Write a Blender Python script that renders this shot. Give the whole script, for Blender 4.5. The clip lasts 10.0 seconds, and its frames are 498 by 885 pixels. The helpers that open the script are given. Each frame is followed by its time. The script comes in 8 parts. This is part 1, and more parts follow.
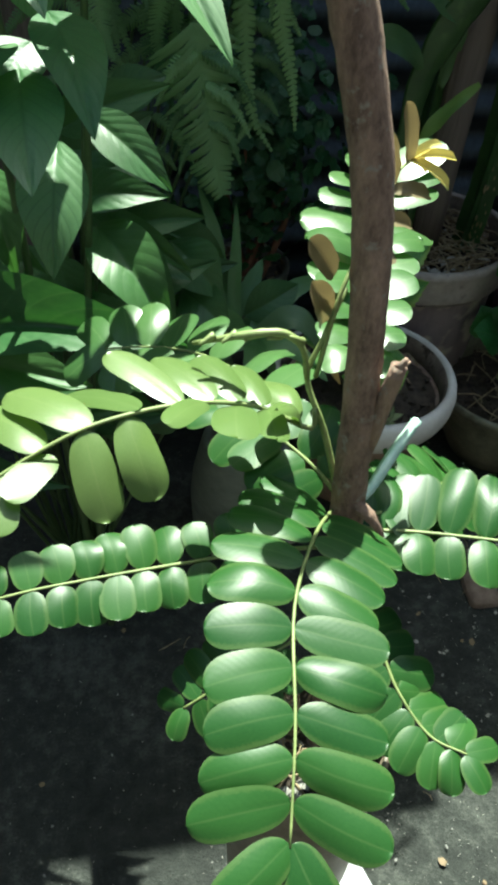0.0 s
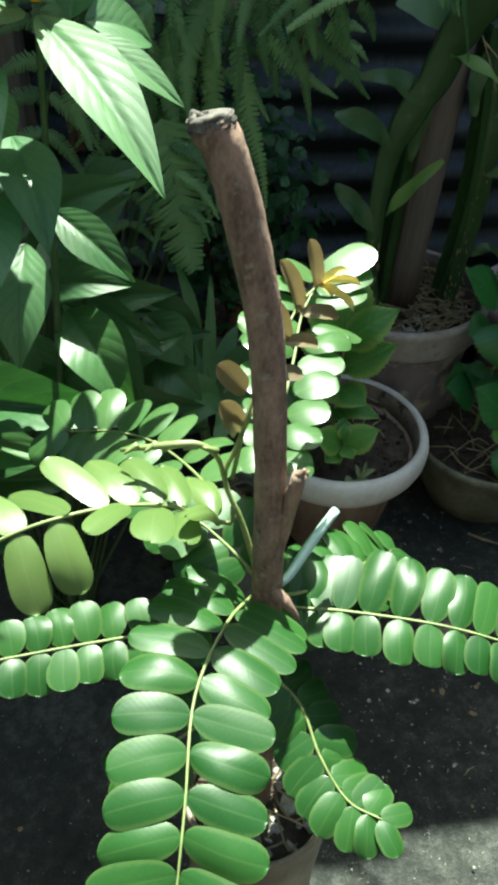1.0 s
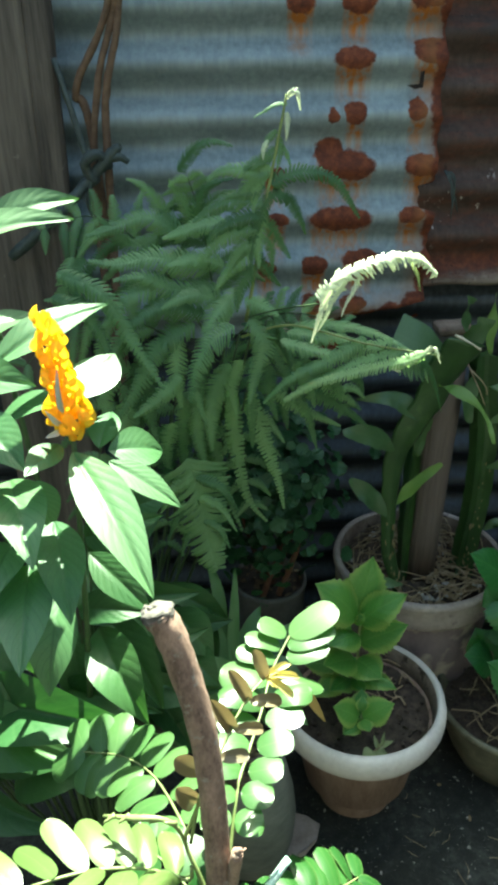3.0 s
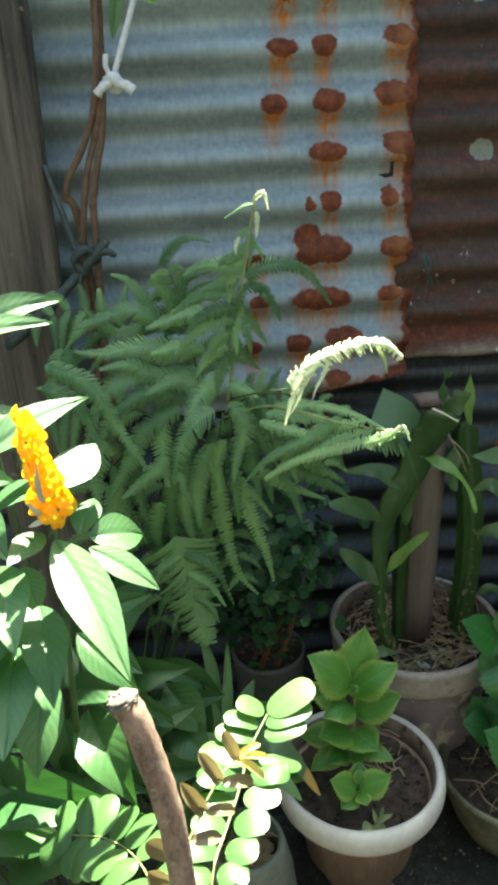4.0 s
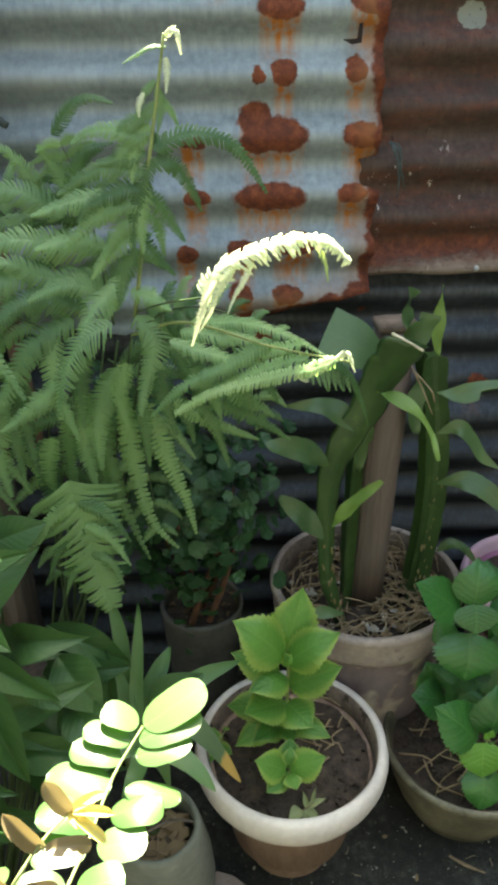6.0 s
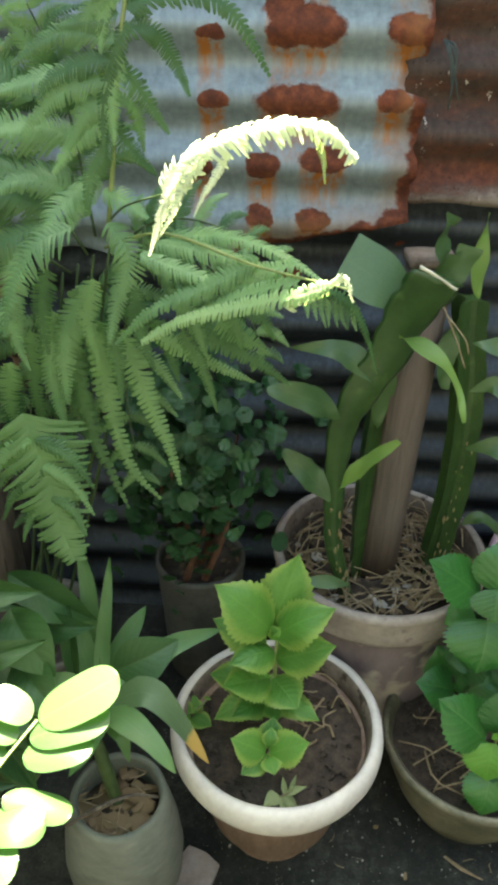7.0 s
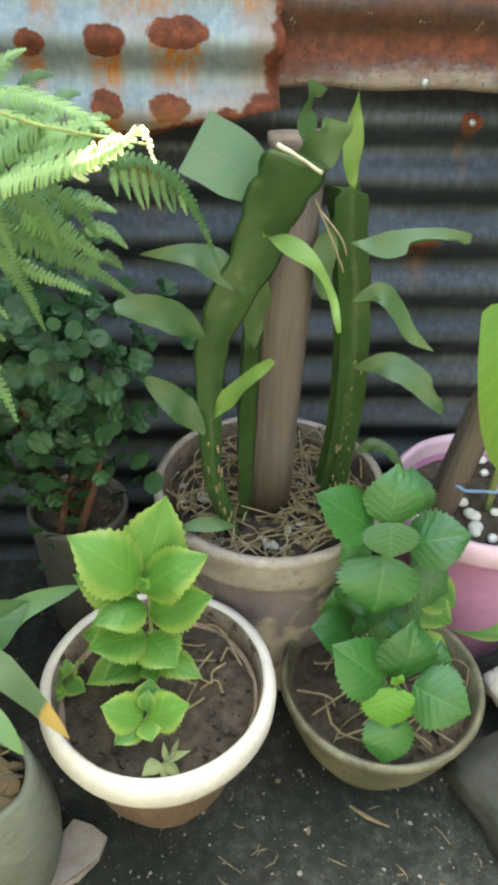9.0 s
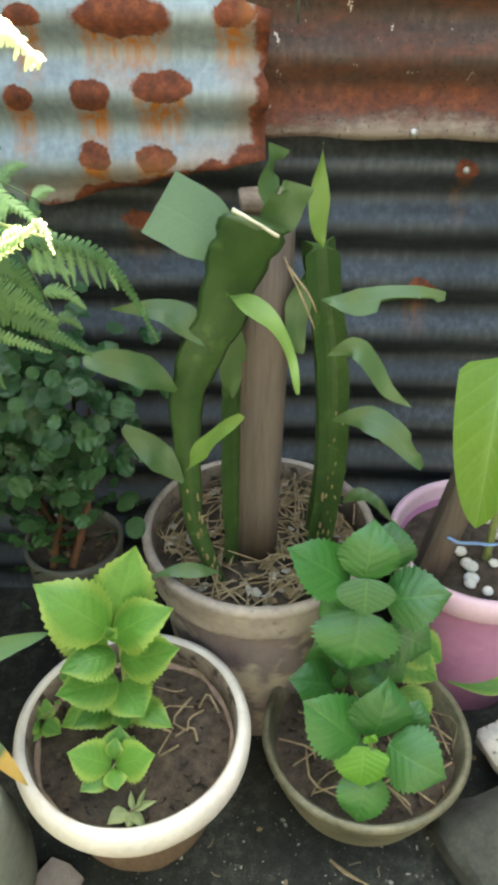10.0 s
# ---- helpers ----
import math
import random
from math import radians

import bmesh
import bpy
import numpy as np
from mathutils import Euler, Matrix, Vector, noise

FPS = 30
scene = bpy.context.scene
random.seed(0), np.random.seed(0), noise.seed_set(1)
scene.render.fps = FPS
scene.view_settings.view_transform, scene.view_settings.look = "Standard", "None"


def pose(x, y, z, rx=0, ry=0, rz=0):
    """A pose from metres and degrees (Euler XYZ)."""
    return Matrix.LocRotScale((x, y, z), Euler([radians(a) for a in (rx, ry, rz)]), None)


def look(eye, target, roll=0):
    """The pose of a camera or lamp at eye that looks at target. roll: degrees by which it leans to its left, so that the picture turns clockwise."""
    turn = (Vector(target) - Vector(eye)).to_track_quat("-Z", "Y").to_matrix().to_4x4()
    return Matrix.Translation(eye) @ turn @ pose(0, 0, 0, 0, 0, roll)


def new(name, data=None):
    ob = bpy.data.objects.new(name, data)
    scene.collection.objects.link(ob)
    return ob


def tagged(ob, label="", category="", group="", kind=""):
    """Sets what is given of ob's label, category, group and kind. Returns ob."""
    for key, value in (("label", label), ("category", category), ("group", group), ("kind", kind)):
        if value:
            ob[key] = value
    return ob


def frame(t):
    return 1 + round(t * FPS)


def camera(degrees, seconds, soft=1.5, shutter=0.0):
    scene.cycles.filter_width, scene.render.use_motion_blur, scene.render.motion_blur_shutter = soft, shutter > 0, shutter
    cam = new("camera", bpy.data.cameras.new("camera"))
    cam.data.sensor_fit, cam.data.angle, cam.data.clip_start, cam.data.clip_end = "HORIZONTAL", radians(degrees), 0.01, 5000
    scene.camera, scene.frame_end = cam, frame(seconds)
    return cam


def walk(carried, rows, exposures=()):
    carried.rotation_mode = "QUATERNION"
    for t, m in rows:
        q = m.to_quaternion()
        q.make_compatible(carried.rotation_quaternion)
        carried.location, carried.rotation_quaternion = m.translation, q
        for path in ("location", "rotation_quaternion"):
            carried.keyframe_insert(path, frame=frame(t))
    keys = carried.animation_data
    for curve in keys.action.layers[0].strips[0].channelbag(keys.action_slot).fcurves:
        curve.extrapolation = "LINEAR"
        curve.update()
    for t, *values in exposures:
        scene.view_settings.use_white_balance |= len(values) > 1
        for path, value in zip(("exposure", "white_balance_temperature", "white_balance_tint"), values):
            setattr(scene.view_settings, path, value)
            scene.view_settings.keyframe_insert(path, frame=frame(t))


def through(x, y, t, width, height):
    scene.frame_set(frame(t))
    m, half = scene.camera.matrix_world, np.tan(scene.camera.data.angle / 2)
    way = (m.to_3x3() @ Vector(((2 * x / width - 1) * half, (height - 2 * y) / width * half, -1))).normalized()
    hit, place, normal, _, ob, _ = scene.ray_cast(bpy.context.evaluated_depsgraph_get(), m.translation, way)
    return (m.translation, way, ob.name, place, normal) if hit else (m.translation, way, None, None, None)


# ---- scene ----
cam = camera(35.9, 10.0, soft=4.0)
PATH = [
    (0, (0.003, 0.78, 0.92), (0.291, 2.208, -0.451), 3.7),
    (0.5, (0.036, 0.771, 0.93), (0.358, 2.207, -0.424), 1.6),
    (1, (0.052, 0.765, 0.985), (0.306, 2.244, -0.337), 2.8),
    (1.5, (0.027, 0.781, 1.065), (0.359, 2.371, -0.102), 3.8),
    (2, (0.06, 0.762, 1.111), (0.241, 2.399, -0.025), 3.1),
    (2.5, (0.101, 0.743, 1.155), (0.168, 2.452, 0.118), 0.4),
    (3, (0.133, 0.73, 1.19), (0.197, 2.491, 0.243), -1.1),
    (3.2, (0.15, 0.723, 1.205), (0.193, 2.5, 0.288), -2.4),
    (4.3, (0.187, 0.704, 1.225), (0.23, 2.543, 0.439), -3.4),
    (4.5, (0.204, 0.703, 1.225), (0.283, 2.543, 0.445), -3.6),
    (5, (0.23, 0.69, 1.236), (0.243, 2.564, 0.538), -3.9),
    (5.5, (0.252, 0.761, 1.174), (0.253, 2.567, 0.315), -4.6),
    (5.7, (0.247, 0.813, 1.157), (0.31, 2.589, 0.239), -2.0),
    (6.8, (0.292, 0.985, 1.098), (0.345, 2.679, 0.037), 1.8),
    (7, (0.318, 0.99, 1.076), (0.262, 2.666, -0.014), 1.2),
    (7.5, (0.347, 1.013, 1.022), (0.274, 2.596, -0.198), 1.8),
    (8, (0.379, 1.021, 0.993), (0.373, 2.555, -0.29), 2.0),
    (8.5, (0.391, 1.04, 0.971), (0.401, 2.528, -0.366), 2.7),
    (9, (0.397, 1.079, 0.995), (0.513, 2.671, -0.209), 2.0),
    (9.5, (0.462, 1.101, 1.028), (0.442, 2.716, -0.151), 1.0),
    (10, (0.486, 1.106, 1.03), (0.455, 2.718, -0.153), 0.3),
]
EXPOSURES = [(0, 1.94, 6250, -11), (2, 2.48, 6350, -14), (2.5, 2.62, 6350, -15), (3.2, 3.02, 6550, -15), (4.5, 3.45, 7350, -4), (5, 3.75, 7550, -2), (5.5, 3.62, 7700, -1), (7, 3.94, 7800, -6), (7.5, 4.3, 7900, -6), (8.5, 4.76, 8100, -5), (10, 4.6, 8450, -4)]
walk(cam, [(t, look(eye, target, roll)) for t, eye, target, roll in PATH], EXPOSURES)

# ---- world and sun: the sun stands behind the fence, whose shadow falls towards the camera
SUN = Vector((0.18, 1.0, 2.05)).normalized()
world = bpy.data.worlds.new("sky")
scene.world = world
world.use_nodes = True
wn = world.node_tree.nodes
sky = wn.new("ShaderNodeTexSky")
sky.sky_type = "NISHITA"
sky.sun_disc = False
sky.dust_density = 3.0
sky.sun_elevation = math.asin(SUN.z)
sky.sun_rotation = math.atan2(SUN.x, SUN.y)
world.node_tree.links.new(sky.outputs[0], wn["Background"].inputs[0])
wn["Background"].inputs[1].default_value = 0.066
lamp = bpy.data.lights.new("sun", "SUN")
lamp.energy, lamp.angle, lamp.color = 5.0, radians(0.6), (1.0, 0.95, 0.87)
sun = new("sun", lamp)
sun.matrix_world = look((0, 0, 0), -SUN) @ Matrix.Identity(4)
sun.location = (0, 3, 6)


# ---- materials
def node(nt, kind, **given):
    n = nt.nodes.new(kind)
    for k, v in given.items():
        n.inputs[k].default_value = v
    return n


def ramp(nt, fac, stops):
    r = nt.nodes.new("ShaderNodeValToRGB")
    el = r.color_ramp.elements
    while len(el) < len(stops):
        el.new(0.5)
    for e, (p, c) in zip(el, stops):
        e.position, e.color = p, (*c, 1) if len(c) == 3 else c
    nt.links.new(fac, r.inputs[0])
    return r.outputs[0]


def grey(v):
    return (v, v, v)


def math_node(nt, op, a, b=0.0, c=0.0):
    m = nt.nodes.new("ShaderNodeMath")
    m.operation = op
    for i, v in enumerate((a, b, c)):
        if isinstance(v, (int, float)):
            m.inputs[i].default_value = v
        else:
            nt.links.new(v, m.inputs[i])
    return m.outputs[0]


def mix(nt, fac, a, b, blend="MIX"):
    m = nt.nodes.new("ShaderNodeMix")
    m.data_type, m.blend_type = "RGBA", blend
    for sock, v in ((m.inputs[0], fac), (m.inputs[6], a), (m.inputs[7], b)):
        if isinstance(v, (int, float)):
            sock.default_value = v
        elif isinstance(v, tuple):
            sock.default_value = (*v, 1)
        else:
            nt.links.new(v, sock)
    return m.outputs[2]


def noise_tex(nt, scale, detail=4.0, rough=0.55, vec=None, stretch=None):
    n = node(nt, "ShaderNodeTexNoise", Scale=scale, Detail=detail, Roughness=rough)
    if vec is None:
        vec = nt.nodes.new("ShaderNodeTexCoord").outputs["Object"]
    if stretch:
        m = nt.nodes.new("ShaderNodeMapping")
        m.inputs["Scale"].default_value = stretch
        nt.links.new(vec, m.inputs[0])
        vec = m.outputs[0]
    nt.links.new(vec, n.inputs["Vector"])
    return n.outputs["Fac"]


def material(name):
    m = bpy.data.materials.new(name)
    m.use_nodes = True
    nt = m.node_tree
    return m, nt, nt.nodes["Principled BSDF"]


def bump(nt, bsdf, height, strength, dist=0.002):
    b = node(nt, "ShaderNodeBump", Strength=strength, Distance=dist)
    nt.links.new(height, b.inputs["Height"])
    nt.links.new(b.outputs[0], bsdf.inputs["Normal"])
    return b.outputs[0]


def rough_mat(name, dark, light, scale=30.0, roughness=0.9, spots=None, relief=0.4, metal=0.0, stretch=None, fine=6.0):
    """A plain matt surface with two scales of stain and grain."""
    m, nt, b = material(name)
    big = noise_tex(nt, scale, 5.0, 0.6, stretch=stretch)
    small = noise_tex(nt, scale * fine, 4.0, 0.7, stretch=stretch)
    f = math_node(nt, "ADD", math_node(nt, "MULTIPLY", big, 0.65), math_node(nt, "MULTIPLY", small, 0.35))
    col = ramp(nt, f, [(0.33, dark), (0.67, light)])
    if spots:
        s = ramp(nt, noise_tex(nt, scale * 1.7, 3.0, 0.6), [(spots[1], grey(0)), (spots[1] + 0.08, grey(1))])
        col = mix(nt, s, col, spots[0])
    nt.links.new(col, b.inputs["Base Color"])
    b.inputs["Roughness"].default_value = roughness
    b.inputs["Metallic"].default_value = metal
    bump(nt, b, f, relief)
    return m


def leaf_mat(name, deep, pale, vein, through=0.35, roughness=0.38, veins=9.0, slope=0.55, glow=None, edge=None, relief=0.5, vein_mix=0.5, tip=None, blotch=0.25, gloss=0.5, side_mix=0.55):
    """A leaf: waxy face, light passing through, midrib and side veins, differing from leaf to leaf."""
    m, nt, b = material(name)
    uv = nt.nodes.new("ShaderNodeUVMap").outputs[0]
    sep = nt.nodes.new("ShaderNodeSeparateXYZ")
    nt.links.new(uv, sep.inputs[0])
    u = math_node(nt, "ABSOLUTE", math_node(nt, "SUBTRACT", math_node(nt, "MULTIPLY", sep.outputs[0], 2.0), 1.0))
    v = sep.outputs[1]
    info = nt.nodes.new("ShaderNodeObjectInfo").outputs["Random"]
    n1 = noise_tex(nt, 28.0, 3.0, 0.5)
    f = math_node(nt, "ADD", math_node(nt, "MULTIPLY", info, 0.65), math_node(nt, "MULTIPLY", n1, 0.5))
    col = ramp(nt, f, [(0.15, deep), (0.95, pale)])
    spots = ramp(nt, noise_tex(nt, 160.0, 4.0, 0.6), [(0.62, grey(0)), (0.8, grey(1))])
    col = mix(nt, math_node(nt, "MULTIPLY", spots, blotch), col, vein)
    mid = math_node(nt, "SUBTRACT", 1.0, math_node(nt, "MULTIPLY", u, 14.0))
    mid = math_node(nt, "MAXIMUM", mid, 0.0)
    wave = math_node(nt, "FRACT", math_node(nt, "MULTIPLY", math_node(nt, "SUBTRACT", v, math_node(nt, "MULTIPLY", u, slope * 0.4)), veins))
    side = math_node(nt, "ABSOLUTE", math_node(nt, "SUBTRACT", wave, 0.5))
    sidev = math_node(nt, "MAXIMUM", math_node(nt, "SUBTRACT", 1.0, math_node(nt, "MULTIPLY", side, 9.0)), 0.0)
    line = math_node(nt, "MAXIMUM", mid, math_node(nt, "MULTIPLY", sidev, side_mix))
    col = mix(nt, math_node(nt, "MULTIPLY", line, vein_mix), col, vein)
    if edge:
        e = ramp(nt, math_node(nt, "ADD", u, math_node(nt, "MULTIPLY", n1, 0.25)), [(edge[1] - 0.1, grey(0)), (min(1.0, edge[1] + 0.4), grey(1))])
        col = mix(nt, math_node(nt, "MULTIPLY", e, edge[2]), col, edge[0])
    if tip:
        e = ramp(nt, math_node(nt, "ADD", v, math_node(nt, "MULTIPLY", n1, 0.3)), [(tip[1], grey(0)), (tip[1] + 0.15, grey(1))])
        col = mix(nt, e, col, tip[0])
    nt.links.new(col, b.inputs["Base Color"])
    rv = math_node(nt, "ADD", roughness - 0.06, math_node(nt, "MULTIPLY", n1, 0.14))
    nt.links.new(rv, b.inputs["Roughness"])
    b.inputs["Specular IOR Level"].default_value = gloss
    h = math_node(nt, "ADD", math_node(nt, "POWER", math_node(nt, "MULTIPLY", side, 2.0), 0.6), math_node(nt, "ADD", math_node(nt, "MULTIPLY", mid, -1.0), math_node(nt, "MULTIPLY", noise_tex(nt, 240.0), 0.35)))
    nrm = bump(nt, b, h, relief, 0.0015)
    t = nt.nodes.new("ShaderNodeBsdfTranslucent")
    tc = mix(nt, 1.0, col, glow or (0.85, 1.0, 0.5), "MULTIPLY")
    tc = mix(nt, 1.0, tc, (1.35, 1.35, 1.35), "MULTIPLY")
    nt.links.new(tc, t.inputs["Color"])
    nt.links.new(nrm, t.inputs["Normal"])
    ms = node(nt, "ShaderNodeMixShader", Fac=through)
    nt.links.new(b.outputs[0], ms.inputs[1])
    nt.links.new(t.outputs[0], ms.inputs[2])
    nt.links.new(ms.outputs[0], nt.nodes["Material Output"].inputs["Surface"])
    return m


def ground_mat():
    """Packed dark earth: damp patches, crumbly lumps, dust and pale grains."""
    m, nt, b = material("packed_ground")
    big = noise_tex(nt, 5.0, 4.0, 0.6)
    lumps = noise_tex(nt, 55.0, 6.0, 0.7)
    grain = noise_tex(nt, 330.0, 3.0, 0.7)
    f = math_node(nt, "ADD", math_node(nt, "MULTIPLY", big, 0.4), math_node(nt, "ADD", math_node(nt, "MULTIPLY", lumps, 0.42), math_node(nt, "MULTIPLY", grain, 0.18)))
    col = ramp(nt, f, [(0.36, (0.0045, 0.006, 0.005)), (0.5, (0.019, 0.022, 0.019)), (0.64, (0.075, 0.08, 0.07))])
    dust = ramp(nt, noise_tex(nt, 120.0, 4.0, 0.75), [(0.64, grey(0)), (0.72, grey(1))])
    col = mix(nt, math_node(nt, "MULTIPLY", dust, 0.55), col, (0.14, 0.14, 0.12))
    nt.links.new(col, b.inputs["Base Color"])
    b.inputs["Roughness"].default_value = 0.92
    bump(nt, b, math_node(nt, "ADD", lumps, math_node(nt, "MULTIPLY", grain, 0.4)), 1.0, 0.006)
    return m


def sheet_mat(name, base, spots=(), drips=0.8, extra=None, metal=0.35, roughness=0.5):
    """Corrugated sheet: weathered coat in two scales, ragged rust spots (x, z, half width, half height) and drips below them."""
    m, nt, b = material(name)
    tc = nt.nodes.new("ShaderNodeTexCoord").outputs["Object"]
    warp_n = node(nt, "ShaderNodeTexNoise", Scale=38.0, Detail=4.0, Roughness=0.65)
    nt.links.new(tc, warp_n.inputs["Vector"])
    w1 = nt.nodes.new("ShaderNodeVectorMath")
    w1.operation = "MULTIPLY_ADD"
    nt.links.new(warp_n.outputs["Color"], w1.inputs[0])
    w1.inputs[1].default_value = (0.028, 0.028, 0.02)
    nt.links.new(tc, w1.inputs[2])
    sep = nt.nodes.new("ShaderNodeSeparateXYZ")
    nt.links.new(tc, sep.inputs[0])
    x, z = sep.outputs[0], sep.outputs[2]
    grain = math_node(nt, "ADD", math_node(nt, "MULTIPLY", noise_tex(nt, 11.0, 6.0, 0.65, tc, (0.3, 1, 1)), 0.62), math_node(nt, "MULTIPLY", noise_tex(nt, 120.0, 3.0, 0.6, tc, (1, 1, 0.22)), 0.38))
    col = ramp(nt, grain, base)
    rust_col = ramp(nt, noise_tex(nt, 70.0, 6.0, 0.7, tc), [(0.28, (0.05, 0.016, 0.01)), (0.5, (0.14, 0.036, 0.016)), (0.75, (0.27, 0.075, 0.028))])
    lines = ramp(nt, noise_tex(nt, 120.0, 2.0, 0.5, tc, (1, 1, 0.03)), [(0.35, grey(0)), (0.68, grey(1))])
    near, drip = None, None
    for sx, sz, a, c in spots:
        mp = nt.nodes.new("ShaderNodeMapping")
        mp.inputs["Scale"].default_value = (1 / a, 0.0, 1 / c)
        mp.inputs["Location"].default_value = (-(sx - 0.386) / a, 0.0, -(sz + 0.01) / c)
        nt.links.new(w1.outputs[0], mp.inputs[0])
        ln = nt.nodes.new("ShaderNodeVectorMath")
        ln.operation = "LENGTH"
        nt.links.new(mp.outputs[0], ln.inputs[0])
        near = ln.outputs["Value"] if near is None else math_node(nt, "MINIMUM", near, ln.outputs["Value"])
        if a > 0.013:
            dp = nt.nodes.new("ShaderNodeMapping")
            dp.inputs["Scale"].default_value = (1.15 / a, 0.0, 1 / 0.075)
            dp.inputs["Location"].default_value = (-(sx - 0.4) * 1.15 / a, 0.0, -sz / 0.075)
            nt.links.new(tc, dp.inputs[0])
            sp = nt.nodes.new("ShaderNodeSeparateXYZ")
            nt.links.new(dp.outputs[0], sp.inputs[0])
            wide = math_node(nt, "MAXIMUM", math_node(nt, "SUBTRACT", 1.0, math_node(nt, "ABSOLUTE", sp.outputs[0])), 0.0)
            tail = math_node(nt, "MULTIPLY", math_node(nt, "LESS_THAN", sp.outputs[2], 0.0), math_node(nt, "MAXIMUM", math_node(nt, "ADD", 1.0, sp.outputs[2]), 0.0))
            dd = math_node(nt, "MULTIPLY", math_node(nt, "POWER", wide, 0.5), tail)
            drip = dd if drip is None else math_node(nt, "MAXIMUM", drip, dd)
    total = None
    if drip is not None:
        f = math_node(nt, "MULTIPLY", math_node(nt, "MULTIPLY", drip, drips), math_node(nt, "ADD", 0.2, math_node(nt, "MULTIPLY", lines, 1.2)))
        col = mix(nt, math_node(nt, "MINIMUM", f, 1.0), col, (0.44, 0.15, 0.025))
    if near is not None:
        total = ramp(nt, near, [(0.0, grey(1)), (0.86, grey(1)), (1.0, grey(0))])
        col = mix(nt, total, col, rust_col)
    if extra:
        col, more = extra(nt, tc, x, z, col, rust_col)
        total = more if total is None else math_node(nt, "MAXIMUM", total, more)
    nt.links.new(col, b.inputs["Base Color"])
    if total is not None:
        nt.links.new(math_node(nt, "ADD", roughness, math_node(nt, "MULTIPLY", total, 0.9 - roughness)), b.inputs["Roughness"])
        nt.links.new(math_node(nt, "SUBTRACT", metal, math_node(nt, "MULTIPLY", total, metal)), b.inputs["Metallic"])
    hgt = math_node(nt, "ADD", noise_tex(nt, 90.0, 5.0, 0.6, tc), math_node(nt, "MULTIPLY", total, 0.6) if total is not None else 0.0)
    bump(nt, b, hgt, 0.3, 0.001)
    return m


def eaten_edge(nt, tc, x, z, col, rust_col):
    """Rust along the torn right and lower edges."""
    warp = math_node(nt, "SUBTRACT", noise_tex(nt, 45.0, 4.0, 0.6, tc), 0.5)
    warp2 = math_node(nt, "SUBTRACT", noise_tex(nt, 9.0, 3.0, 0.5, tc), 0.5)
    low = math_node(nt, "SUBTRACT", z, math_node(nt, "ADD", 0.776, math_node(nt, "MAXIMUM", math_node(nt, "MULTIPLY", math_node(nt, "SUBTRACT", x, 0.087), 0.24), -0.06)))
    far = math_node(nt, "MINIMUM", math_node(nt, "SUBTRACT", 0.087, x), math_node(nt, "ADD", low, math_node(nt, "MULTIPLY", math_node(nt, "LESS_THAN", x, -0.2), 1.0)))
    far = math_node(nt, "ADD", far, math_node(nt, "ADD", math_node(nt, "MULTIPLY", warp, 0.03), math_node(nt, "MULTIPLY", warp2, 0.06)))
    e = math_node(nt, "MINIMUM", math_node(nt, "MAXIMUM", math_node(nt, "MULTIPLY", math_node(nt, "SUBTRACT", 0.012, far), 200.0), 0.0), 1.0)
    stain = math_node(nt, "MINIMUM", math_node(nt, "MAXIMUM", math_node(nt, "MULTIPLY", math_node(nt, "SUBTRACT", 0.04, far), 18.0), 0.0), 0.45)
    col = mix(nt, stain, col, (0.3, 0.13, 0.045))
    return mix(nt, e, col, rust_col), e


